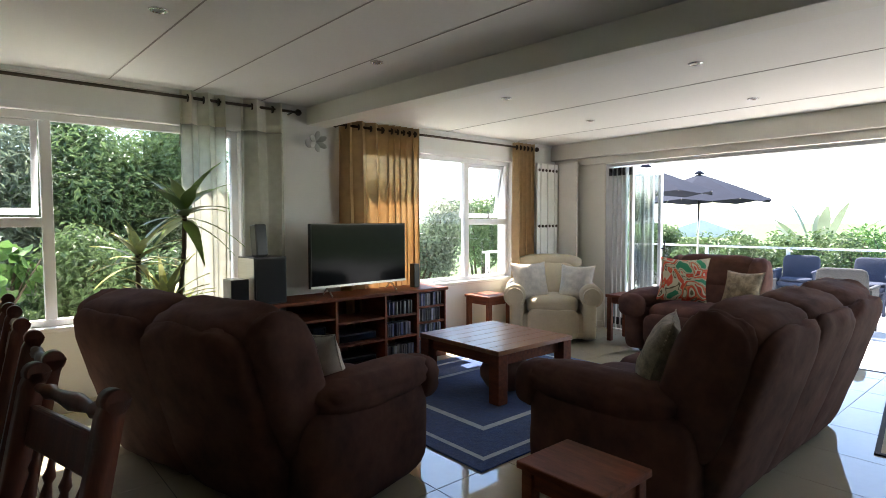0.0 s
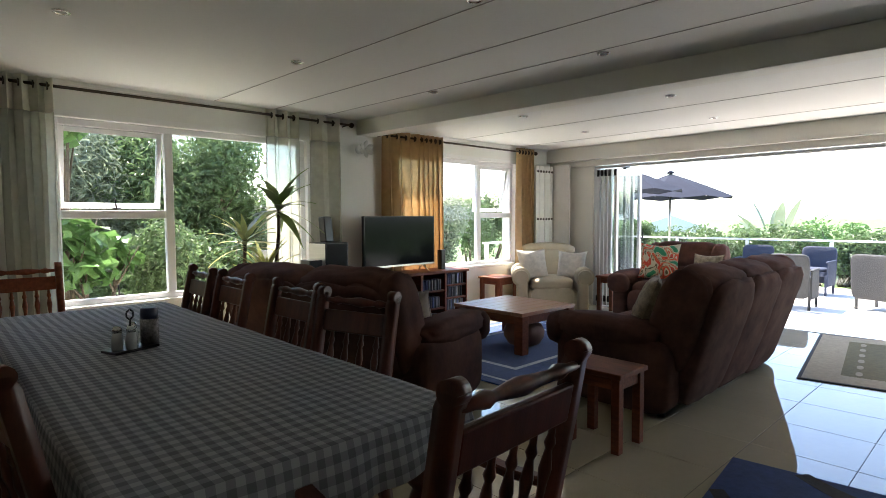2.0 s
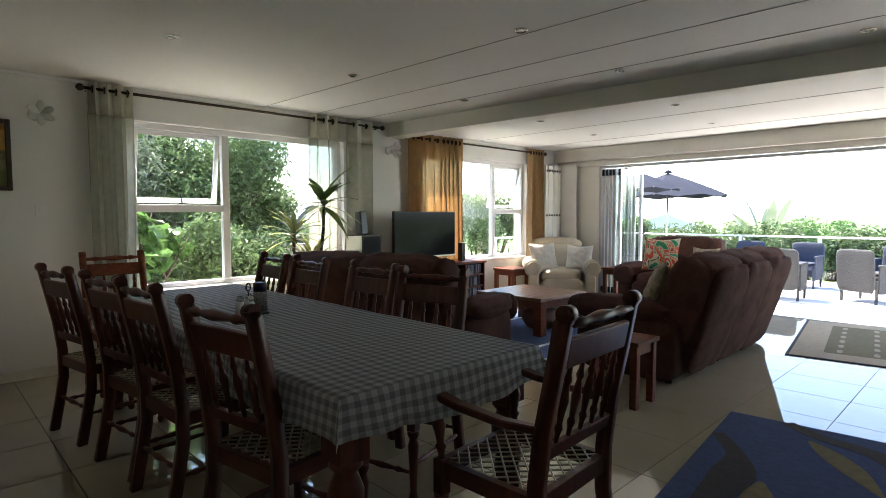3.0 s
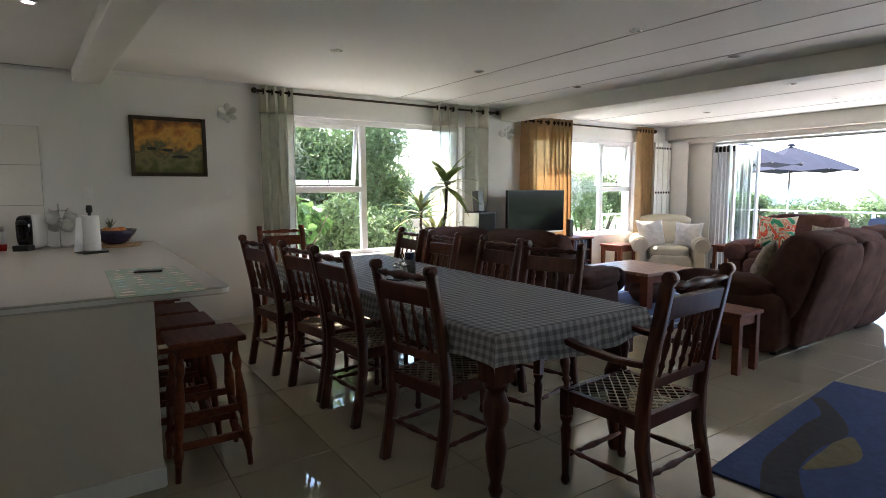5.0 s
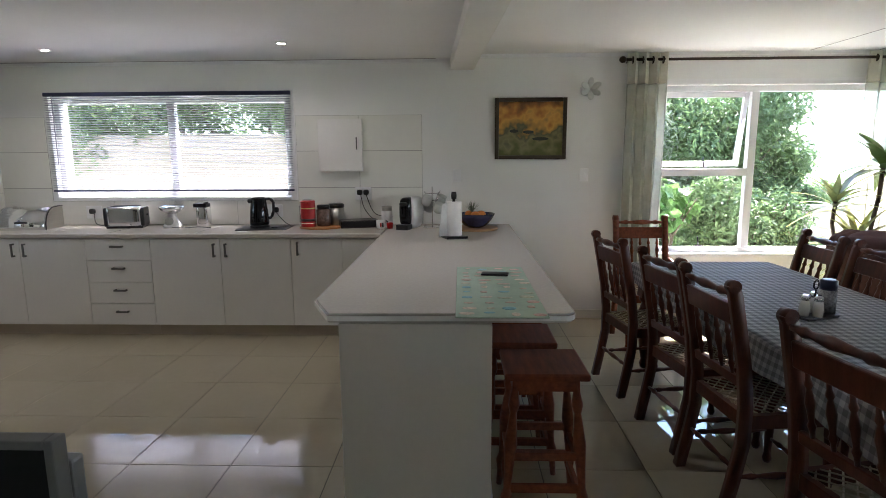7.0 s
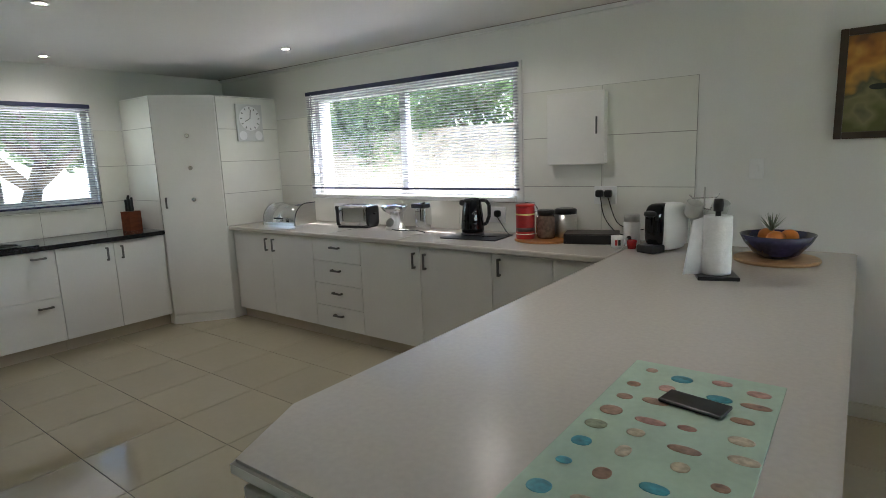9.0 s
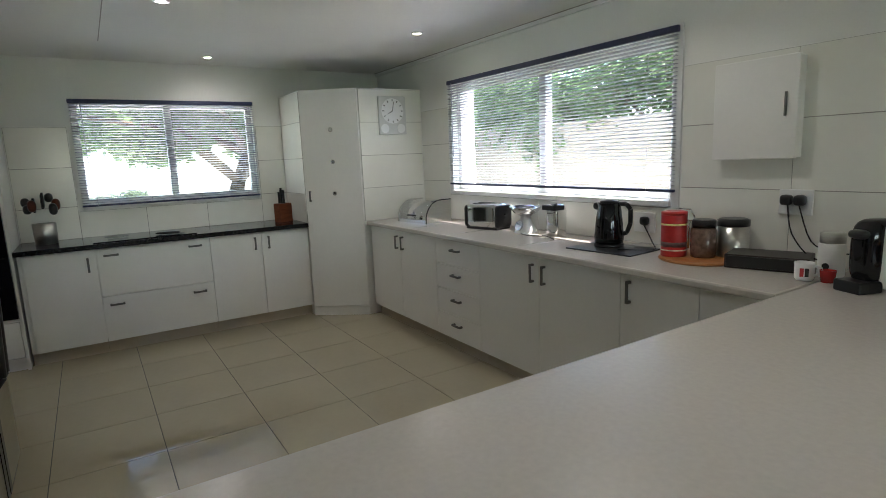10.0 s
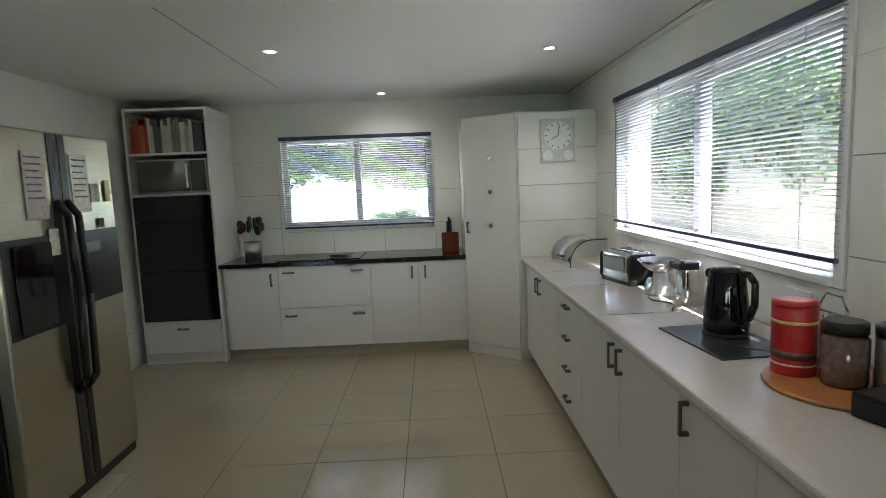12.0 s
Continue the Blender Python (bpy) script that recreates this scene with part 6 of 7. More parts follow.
for k in range(4):
    a = k * math.pi / 2 + 0.4
    z = 0.30 - 0.06 * (k % 2)
    part("hook", tube(bmesh.new(), [(0, 0, z), (0.07 * math.cos(a), 0.07 * math.sin(a), z), (0.085 * math.cos(a), 0.085 * math.sin(a), z + 0.02)], 0.004), CHROME, mtree)
    part("cup", lathe(bmesh.new(), [(0.035, 0), (0.045, 0.02), (0.045, 0.085), (0.041, 0.085), (0.04, 0.02)], 16, m=pose(0.075 * math.cos(a), 0.075 * math.sin(a), z - 0.10, 20, 15, 0)), FROST, mtree)
pr = thing("paper_towel_holder", -1.93, 4.60, 0.90, 20, "black stand with a white paper towel roll", "towel holder")
part("base", bx(-0.085, -0.085, 0, 0.085, 0.085, 0.018, bevel=0.004), BLACK, pr)
part("spindle", rod(bmesh.new(), (0, 0, 0.018), (0, 0, 0.34), 0.012, seg=12), BLACK, pr)
part("knob", lathe(bmesh.new(), [(0.02, 0.30), (0.022, 0.33), (0.018, 0.355)], 14), BLACK, pr)
part("roll", lathe(bmesh.new(), [(0.062, 0.02), (0.063, 0.025), (0.06, 0.275), (0.058, 0.28), (0.021, 0.28), (0.021, 0.27)], 28), mat("paper_towel", (0.78, 0.78, 0.77), 0.95, var=0.06, scale=30, bump=0.25, fine=120), pr)
fl2 = bmesh.new()
prev = None
for i in range(9):
    t = i / 8
    a = radians(170) + 0.5 * t
    x_, y_ = -0.062 - 0.085 * t, -0.02 - 0.05 * t
    q = (fl2.verts.new((x_, y_, 0.02 + 0.004 * t)), fl2.verts.new((x_ * 0.55 - 0.028, y_ * 0.6, 0.275 - 0.012 * t)))
    if prev:
        f = fl2.faces.new((prev[0], q[0], q[1], prev[1]))
        f.smooth = True
    prev = q
o = part("loose_sheet", fl2, bpy.data.materials["paper_towel"], pr)
so = o.modifiers.new("thickness", "SOLIDIFY")
so.thickness = 0.002
wb = thing("wooden_board", -1.75, 5.12, 0.90, 0, "round light wooden board under the fruit bowl", "board")
part("disc", lathe(bmesh.new(), [(0.19, 0), (0.195, 0.008), (0.19, 0.018)], 32), mat("light_board", (0.38, 0.22, 0.10), 0.5, var=0.2, scale=10, stretch=(1, 8, 8)), wb)
fb = thing("fruit_bowl", -1.75, 5.12, 0.9182, 0, "dark blue glazed fruit bowl", "bowl")
part("bowl", lathe(bmesh.new(), [(0.06, 0), (0.10, 0.02), (0.15, 0.08), (0.17, 0.12), (0.165, 0.12), (0.14, 0.085), (0.09, 0.03), (0.03, 0.02)], 30), mat("blue_glaze", (0.03, 0.03, 0.07), 0.15, var=0.6, scale=9), fb)
for k, (fx, fy) in enumerate(((0.05, 0.02), (-0.05, 0.04), (0.0, -0.06))):
    fr_ = thing("fruit", -1.75 + fx, 5.12 + fy, 0.985, 0, "ripe orange fruit in the bowl", "fruit", "fruit in the bowl")
    part("flesh", soft(bmesh.new(), 0, 0, 0.035, 0.085, 0.085, 0.08, 2.1, 6), mat("orange_peel", (0.55, 0.17, 0.02), 0.45, bump=0.15, fine=200), fr_)
pn = thing("pineapple_crown", -1.78, 5.14, 1.0, 0, "spiky green pineapple top in the bowl", "fruit")
lf = bmesh.new()
for i in range(22):
    a, up = i * 2.4, 0.5 + 0.9 * i / 22
    tip = Vector((math.cos(a) * math.cos(up), math.sin(a) * math.cos(up), math.sin(up))) * 0.10
    sd = Vector((-math.sin(a), math.cos(a), 0)) * 0.008
    b0 = Vector((0, 0, 0.05))
    lf.faces.new((lf.verts.new(b0 - sd), lf.verts.new(b0 + sd), lf.verts.new(b0 + tip)))
part("leaf_tuft", lf, LEAF_GREY, pn)

pm = thing("placemat", -1.72, 2.91, 0.90, 0, "pale green glass placemat with a printed seashell pattern", "placemat")
part("glass_sheet", bx(-0.18, -0.50, 0, 0.18, 0.50, 0.005, bevel=0.002), mat("pale_green_glass", (0.50, 0.64, 0.52), 0.12, var=0.12, scale=5, bump=0), pm)
shc = [mat("shell_print", c, 0.3, var=0.35, scale=60) for c in ((0.35, 0.22, 0.15), (0.05, 0.28, 0.35), (0.45, 0.25, 0.2), (0.3, 0.33, 0.2), (0.5, 0.42, 0.3))]
rp = random.Random(11)
for i in range(4):
    for j in range(11):
        part("shell_motif", soft(bmesh.new(), -0.135 + 0.09 * i + rp.uniform(-0.015, 0.015), -0.45 + 0.088 * j + rp.uniform(-0.015, 0.015), 0.0056, rp.uniform(0.03, 0.068), rp.uniform(0.026, 0.052), 0.0012, 2.1, 3), rp.choice(shc), pm)
ph = thing("mobile_phone", -1.70, 3.19, 0.9065, 80, "black mobile phone lying on the placemat", "phone")
part("casing", bx(-0.035, -0.07, 0, 0.035, 0.07, 0.009, bevel=0.003), BLACK, ph)

ck = thing("wall_clock", -6.212, 5.17, 1.69, 90, "square silver wall clock with two small dials", "clock")
part("casing", bx(-0.143, -0.022, 0, 0.143, -0.001, 0.35, bevel=0.006), mat("silver_case", (0.60, 0.60, 0.58), 0.35, 0.3), ck)
part("face", lathe(bmesh.new(), [(0.115, 0), (0.115, 0.003)], 32, m=pose(0, -0.0225, 0.215, 90)), WHITE, ck)
for k in range(12):
    a = k * math.pi / 6
    part("hour_mark", bx(-0.004, -0.001, 0.088, 0.004, 0.001, 0.106, m=Matrix.Translation((0, -0.0268, 0.215)) @ Matrix.Rotation(a, 4, "Y")), BLACK, ck)
for a, L in ((radians(8), 0.085), (radians(-118), 0.06)):
    part("hand_pointer", bx(-0.003, -0.0008, 0, 0.003, 0.0008, L, m=Matrix.Translation((0, -0.0285, 0.215)) @ Matrix.Rotation(a, 4, "Y")), BLACK, ck)
for x in (-0.085, 0.085):
    part("small_dial", lathe(bmesh.new(), [(0.042, 0), (0.042, 0.003)], 20, m=pose(x, -0.0225, 0.055, 90)), WHITE, ck)

kb = thing("knife_block", -6.88, 4.28, 0.9, 20, "wooden knife block with black handled knives", "knife block")
part("block", bx(-0.05, -0.08, 0, 0.05, 0.06, 0.18, bevel=0.005), WOOD_RED, kb)
for i in range(5):
    part("knife_grip", bx(-0.04 + 0.018 * i, -0.03 + 0.01 * (i % 2), 0.18, -0.028 + 0.018 * i, -0.01 + 0.01 * (i % 2), 0.29 + 0.02 * (i % 3), bevel=0.003), BLACK, kb)
up = thing("utensil_holder", -6.93, 2.36, 0.9, 0, "steel utensil pot crowded with dark spoons and ladles", "utensils")
part("pot", lathe(bmesh.new(), [(0.078, 0), (0.082, 0.165), (0.076, 0.165), (0.072, 0.01)], 24), STEEL, up)
for i, (a, L) in enumerate(((0.2, 0.34), (1.4, 0.29), (2.6, 0.37), (3.7, 0.27), (4.9, 0.33), (5.7, 0.29), (3.1, 0.31), (0.9, 0.24), (5.2, 0.25))):
    L = 0.10 + 0.66 * L
    tip = (0.10 * math.cos(a), 0.10 * math.sin(a), L)
    u = rod(bmesh.new(), (0.02 * math.cos(a), 0.02 * math.sin(a), 0.012), tip, 0.009, seg=8)
    if i % 3 == 0:
        soft(u, tip[0], tip[1], L + 0.03, 0.085, 0.02, 0.12, 6, 5)
    else:
        soft(u, tip[0], tip[1], L + 0.02, 0.078, 0.06, 0.075 + 0.02 * (i % 2), 2.4, 5)
    part("utensil", u, WOOD_DARK if i % 4 == 1 else BLACK, up)
sr = thing("spoon_rest", -6.70, 3.22, 0.9072, 70, "black serving tool lying on the hob", "utensil")
part("tool", soft(bmesh.new(), 0, 0, 0.012, 0.20, 0.035, 0.022, 2.6, 6), BLACK, sr)
ph = thing("panel_heater", -3.27, 1.60, 0, 0, "slim black-fronted panel heater in a steel frame by the kitchen wall", "heater")
fr_ = bx(-0.20, 0, 0.06, -0.175, 0.05, 0.82, bevel=0.004)
box(fr_, 0.355, 0, 0.06, 0.38, 0.05, 0.82, bevel=0.004)
box(fr_, -0.174, 0, 0.795, 0.354, 0.05, 0.82, bevel=0.004)
box(fr_, -0.174, 0, 0.06, 0.354, 0.05, 0.085, bevel=0.004)
GREYMET = mat("dark_grey_metal", (0.16, 0.155, 0.14), 0.45, 0.4, var=0.1, bump=0.02)
part("frame", fr_, GREYMET, ph)
part("front_panel", bx(-0.174, 0.006, 0.086, 0.354, 0.04, 0.794), mat("matt_black_panel", (0.012, 0.012, 0.012), 0.6, spec=0.2, var=0.2, bump=0.02), ph)
part("rear_housing", bx(-0.16, 0.051, 0.12, 0.385, 0.10, 0.74, bevel=0.01), GREYMET, ph)
for x in (-0.12, 0.30):
    part("foot", bx(x - 0.02, -0.03, 0, x + 0.02, 0.15, 0.059, bevel=0.006), BLACK, ph)

# ---- outdoors ----
structure("ground", bx(-400, -400, -0.45, 400, 400, -0.25), GRASS, "green garden ground reaching the horizon", "ground")
structure("pavement", bx(E_ + 0.161, -8, -0.30, 12.7, 9, -0.15), TERRACE, "pale sunlit terrace paving", "terrace")
structure("path_north", bx(W - 2, N + T + 0.001, -0.24, E_ + 0.16, N + 1.3, -0.06), TERRACE, "pale paved path along the house", "path")
structure("driveway", bx(-24, -4, -0.24, W - T - 0.05, 9, -0.12), TERRACE, "bright paved yard beyond the kitchen", "pavement")
roof = bx(W - T - 0.5, S - T - 0.5, H + 0.16, E_ + 0.35, N + T + 0.15, H + 0.30)
structure("roof", roof, GARDENWALL, "flat roof slab with a small overhang", "roof")


def leaves(rng, blobs, count, size, curl=0.3, aspect=0.45):
    """Many small bent leaves spread through ellipsoid clumps, mostly near their skin."""
    wts = np.array([b[3] * b[4] * b[5] for b in blobs]) ** 0.67
    pick = rng.choice(len(blobs), count, p=wts / wts.sum())
    c = np.array([b[:3] for b in blobs])[pick]
    r = np.array([b[3:6] for b in blobs])[pick]
    d = rng.normal(size=(count, 3))
    d /= np.linalg.norm(d, axis=1, keepdims=True)
    p = c + d * r * (rng.random((count, 1)) ** 0.35) * (0.85 + 0.3 * rng.random((count, 1)))
    n = d + rng.normal(scale=0.7, size=(count, 3)) + np.array([0, 0, 0.4])
    n /= np.linalg.norm(n, axis=1, keepdims=True)
    a = np.cross(n, rng.normal(size=(count, 3)))
    a /= np.linalg.norm(a, axis=1, keepdims=True)
    b = np.cross(n, a)
    s = size * (0.6 + 0.8 * rng.random((count, 1)))
    tip, base = p + a * s - n * s * curl, p - a * s * 0.9
    left, right = p + b * s * aspect + n * s * 0.12, p - b * s * aspect + n * s * 0.12
    v = np.stack([base, left, tip, right], 1).reshape(-1, 3)
    i = np.arange(count) * 4
    f = np.stack([i, i + 1, i + 2, i, i + 2, i + 3], 1).reshape(-1, 3)
    return v, f


def lobed(rng, blobs, count, size):
    """Broad lobed vine leaves with a bent midrib, facing up and outwards."""
    v, f = leaves(rng, blobs, count, size, 0.25, 0.9)
    v = v.reshape(-1, 4, 3)
    base, left, tip, right = v[:, 0], v[:, 1], v[:, 2], v[:, 3]
    mid = (base + tip) / 2
    ring = [base, base * 0.55 + left * 0.6 - mid * 0.15, left, left * 0.42 + mid * 0.2 + tip * 0.38, left * 0.3 + tip * 0.66 + mid * 0.04, tip, right * 0.3 + tip * 0.66 + mid * 0.04, right * 0.42 + mid * 0.2 + tip * 0.38, right, base * 0.55 + right * 0.6 - mid * 0.15]
    v = np.stack([mid] + ring, 1).reshape(-1, 3)
    i = np.arange(count)[:, None] * 11
    f = np.concatenate([np.concatenate([i, i + 1 + k, i + 1 + (k + 1) % 10], 1) for k in range(10)], 0)
    return v, f


def foliage(name, parent, blobs, count, size, material, seed, label="", aspect=0.45):
    g = np.random.default_rng(seed)
    v, f = lobed(g, blobs, count, size) if aspect > 0.8 else leaves(g, blobs, count, size, 0.3, aspect)
    me = bpy.data.meshes.new(name)
    me.from_pydata(v.tolist(), [], f.tolist())
    me.materials.append(material)
    ob = new(name, me)
    ob.parent = parent
    if label:
        tagged(ob, label)
    return ob


def shrub(name, x, y, z, blobs, count, size, material, seed, label, category="shrub", group="", aspect=0.45):
    s = thing(name, x, y, z, 0, label, category, group)
    st = bmesh.new()
    rg = random.Random(seed)
    for b in blobs:
        rod(st, (b[0] * 0.4, b[1] * 0.4, 0.0), (b[0], b[1], b[2]), 0.035, 0.012, 7)
        for k in range(4):
            e = Vector((b[0] + rg.uniform(-1, 1) * b[3] * 0.8, b[1] + rg.uniform(-1, 1) * b[4] * 0.8, b[2] + rg.uniform(-0.4, 1) * b[5] * 0.8))
            rod(st, (b[0] * 0.8, b[1] * 0.8, b[2] * 0.7), e, 0.014, 0.005, 6)
    part("branches", st, BARK, s)
    foliage("crown", s, blobs, count, size, material, seed, "", aspect)
    return s


def clumps(seed, n, x, y, z, r):
    g = random.Random(seed)
    return [(g.uniform(*x), g.uniform(*y), g.uniform(*z), g.uniform(*r), g.uniform(*r), g.uniform(*r)) for _ in range(n)]


gw = tagged(part("garden_wall", bx(-12, 8.0, -0.26, -2.2, 8.25, 1.85, bevel=0.01), GARDENWALL), "tall weathered beige garden wall behind the kitchen", "wall", "", "structure")
gw2 = tagged(part("garden_wall_low", bx(-2.2, 8.02, -0.26, 4.0, 8.25, 0.85, bevel=0.01), GARDENWALL), "low weathered beige garden wall", "wall", "", "structure")
shrub("shrub", -0.2, 9.0, -0.25, clumps(1, 14, (-1.6, 1.4), (-0.5, 0.9), (1.0, 3.2), (0.5, 0.8)), 30000, 0.062, LEAF_GREY, 1, "large grey-green shrub filling the dining window", aspect=0.24)
shrub("shrub", 2.2, 9.2, -0.25, clumps(2, 16, (-1.5, 0.6), (-0.8, 0.8), (0.7, 2.9), (0.45, 0.75)), 30000, 0.052, LEAF, 2, "dense green shrub beyond the window", aspect=0.34)
shrub("shrub", 3.0, 9.1, -0.25, clumps(12, 24, (-0.7, 0.85), (-0.5, 0.5), (0.5, 1.85), (0.32, 0.45)), 34000, 0.05, LEAF, 12, "rounded green shrub beside the dense one", aspect=0.34)
shrub("shrub", 1.5, 7.3, -0.25, clumps(3, 9, (-0.9, 0.9), (-0.3, 0.4), (0.3, 1.3), (0.3, 0.45)), 16000, 0.040, LEAF, 3, "low leafy shrub against the garden wall")
shrub("shrub", -1.2, 7.5, -0.25, clumps(4, 6, (-0.6, 0.6), (-0.3, 0.3), (0.2, 0.8), (0.25, 0.4)), 4000, 0.045, LEAF_GREY, 4, "low leafy shrub against the garden wall")
shrub("vine", 0.35, 6.65, -0.25, clumps(5, 9, (-0.65, 0.30), (-0.15, 0.25), (1.05, 1.5), (0.16, 0.26)), 480, 0.085, LEAF_VINE, 5, "grape vine with broad bright leaves", "vine", "", 0.85)
shrub("vine", 0.1, 6.9, -0.25, clumps(6, 5, (-0.5, 0.3), (-0.15, 0.25), (2.3, 2.7), (0.15, 0.25)), 160, 0.09, LEAF_VINE, 6, "grape vine shoots with broad leaves", "vine", "", 0.85)
shrub("hedge", -4.6, 8.45, 1.35, clumps(7, 20, (-3.6, 2.6), (-0.4, 0.5), (0.3, 1.2), (0.45, 0.75)), 26000, 0.05, LEAF, 7, "green hedge hanging over the garden wall", "hedge")
shrub("hedge", -9.6, 8.45, 1.35, clumps(17, 16, (-3.2, 2.0), (-0.4, 0.5), (0.2, 1.5), (0.5, 0.8)), 18000, 0.06, LEAF, 17, "green hedge hanging over the garden wall", "hedge")
shrub("shrub", 6.9, 9.6, -0.25, clumps(8, 12, (-1.6, 0.9), (-0.6, 0.8), (0.5, 2.2), (0.4, 0.65)), 18000, 0.055, LEAF_GREY, 8, "green shrub beyond the living-room window")
shrub("shrub", 9.4, 9.9, -0.25, clumps(9, 7, (-0.7, 0.9), (-0.6, 0.8), (0.8, 2.2), (0.4, 0.6)), 7000, 0.055, LEAF, 9, "green shrub beyond the living-room window")


def tree(x, y, seed, label):
    t = thing("tree", x, y, -0.12, 0, label, "tree")
    tr = bmesh.new()
    g = random.Random(seed)
    pts = [(0, 0, 0), (0.08, 0.1, 0.7), (0.05, 0.3, 1.3), (-0.05, 0.5, 1.8)]
    for k, (a, b) in enumerate(zip(pts, pts[1:])):
        rod(tr, a, b, 0.19 - 0.04 * k, 0.155 - 0.04 * k, 12)
    tips = []
    for k in range(8):
        a = k * 0.785 + g.uniform(-0.3, 0.3)
        m = Vector((1.1 * math.cos(a), 0.2 + 1.2 * math.sin(a), 2.1 + g.uniform(0, 0.4)))
        e = Vector((2.2 * math.cos(a), -0.2 + 3.1 * math.sin(a), 2.25 + g.uniform(-0.25, 0.7)))
        rod(tr, pts[2] if k % 2 else pts[3], m, 0.075, 0.05, 9)
        rod(tr, m, e, 0.05, 0.02, 8)
        tips += [m, e]
    part("trunk", tr, BARK, t)
    bl = [(p.x + g.uniform(-0.4, 0.4), p.y + g.uniform(-0.4, 0.4), p.z + g.uniform(-0.1, 0.5), g.uniform(0.5, 0.85), g.uniform(0.5, 0.85), g.uniform(0.35, 0.55)) for p in tips for _ in range(2)]
    foliage("crown", t, bl, 40000, 0.085, LEAF, seed)
    return t


tree(-11.5, 4.6, 21, "shady spreading tree in the yard beyond the kitchen")
structure("yard_wall", bx(-18.2, -8, -0.26, -18, 14, 2.3), WHITE, "bright white boundary wall of the yard", "wall")
shrub("shrub", -15.5, 3.2, -0.15, clumps(22, 5, (-0.4, 0.4), (-0.6, 0.6), (0.3, 0.9), (0.2, 0.4)), 1800, 0.12, LEAF_GREY, 22, "spiky low shrub in the yard", "shrub", "", 0.15)

# terrace
rl_ = thing("balustrade", 12.35, 0, -0.15, 0, "white terrace balustrade with glass panels", "balustrade")
part("top_rail", bx(-0.03, -6, 0.955, 0.03, 7.62, 0.995, bevel=0.006), WHITE, rl_)
for i in range(9):
    y = 7.58 - i * 1.55
    part("post", bx(-0.03, y - 0.03, 0, 0.03, y + 0.03, 0.954, bevel=0.004), WHITE, rl_)
    part("glass_panel", bx(-0.005, y - 1.5, 0.08, 0.005, y - 0.05, 0.91), CLR, rl_).visible_shadow = False
part("side_rail", bx(-5.2, 7.56, 0.955, -0.031, 7.62, 0.995, bevel=0.006), WHITE, rl_)
for x in (-1.3, -2.6, -3.9, -5.1):
    part("post", bx(x - 0.03, 7.56, 0, x + 0.03, 7.62, 0.954, bevel=0.004), WHITE, rl_)
shrub("hedge", 14.1, 3.2, -0.25, clumps(31, 70, (-0.7, 0.9), (-4.6, 4.6), (0.45, 0.95), (0.35, 0.5)), 46000, 0.055, LEAF, 31, "clipped bright green hedge beyond the terrace", "hedge")
shrub("hedge", 16.2, 1.9, -0.25, clumps(32, 16, (-0.8, 0.9), (-3.2, 2.4), (0.45, 1.05), (0.4, 0.6)), 11000, 0.06, LEAF_VINE, 32, "tall pale green shrubs behind the hedge", "hedge")
shrub("shrub", 17.4, -0.7, -0.25, clumps(33, 10, (-1.0, 1.0), (-2.5, 1.8), (1.2, 2.1), (0.4, 0.7)), 8000, 0.07, LEAF, 33, "dark green bush behind the hedge")
shrub("shrub", 14.1, 8.2, -0.25, clumps(34, 10, (-0.7, 0.7), (-0.6, 0.5), (0.3, 1.35), (0.35, 0.5)), 9000, 0.06, LEAF, 34, "rounded green bush at the terrace corner")
bp_ = thing("banana_plant", 17.3, 5.3, -0.25, 0, "banana plant with long upright paddle leaves", "plant")
for k, (a, ln_, up_) in enumerate(((0.3, 2.3, 1.25), (1.6, 2.6, 1.35), (2.5, 2.3, 1.1), (3.6, 2.5, 1.3), (4.7, 2.5, 1.05), (5.6, 2.3, 1.0), (1.0, 2.3, 0.95), (4.2, 2.6, 1.3))):
    lf = bmesh.new()
    dv, sd = Vector((math.cos(a), math.sin(a), 0)), Vector((-math.sin(a), math.cos(a), 0))
    prev = None
    for i in range(10):
        t = i / 9
        c = dv * ln_ * t * math.cos(up_) * (0.7 + 0.5 * t) + Vector((0, 0, 1)) * ln_ * (t * math.sin(up_) - 0.18 * t * t)
        ww = 0.02 if t < 0.4 else 0.13 * math.sin((t - 0.38) / 0.64 * math.pi) + 0.01
        q = (lf.verts.new(c - sd * ww + Vector((0, 0, ww * 0.3))), lf.verts.new(c), lf.verts.new(c + sd * ww + Vector((0, 0, ww * 0.3))))
        if prev:
            for z in (0, 1):
                f = lf.faces.new((prev[z], prev[z + 1], q[z + 1], q[z]))
                f.smooth = True
        prev = q
    part("leaf", lf, LEAF_GREY, bp_)


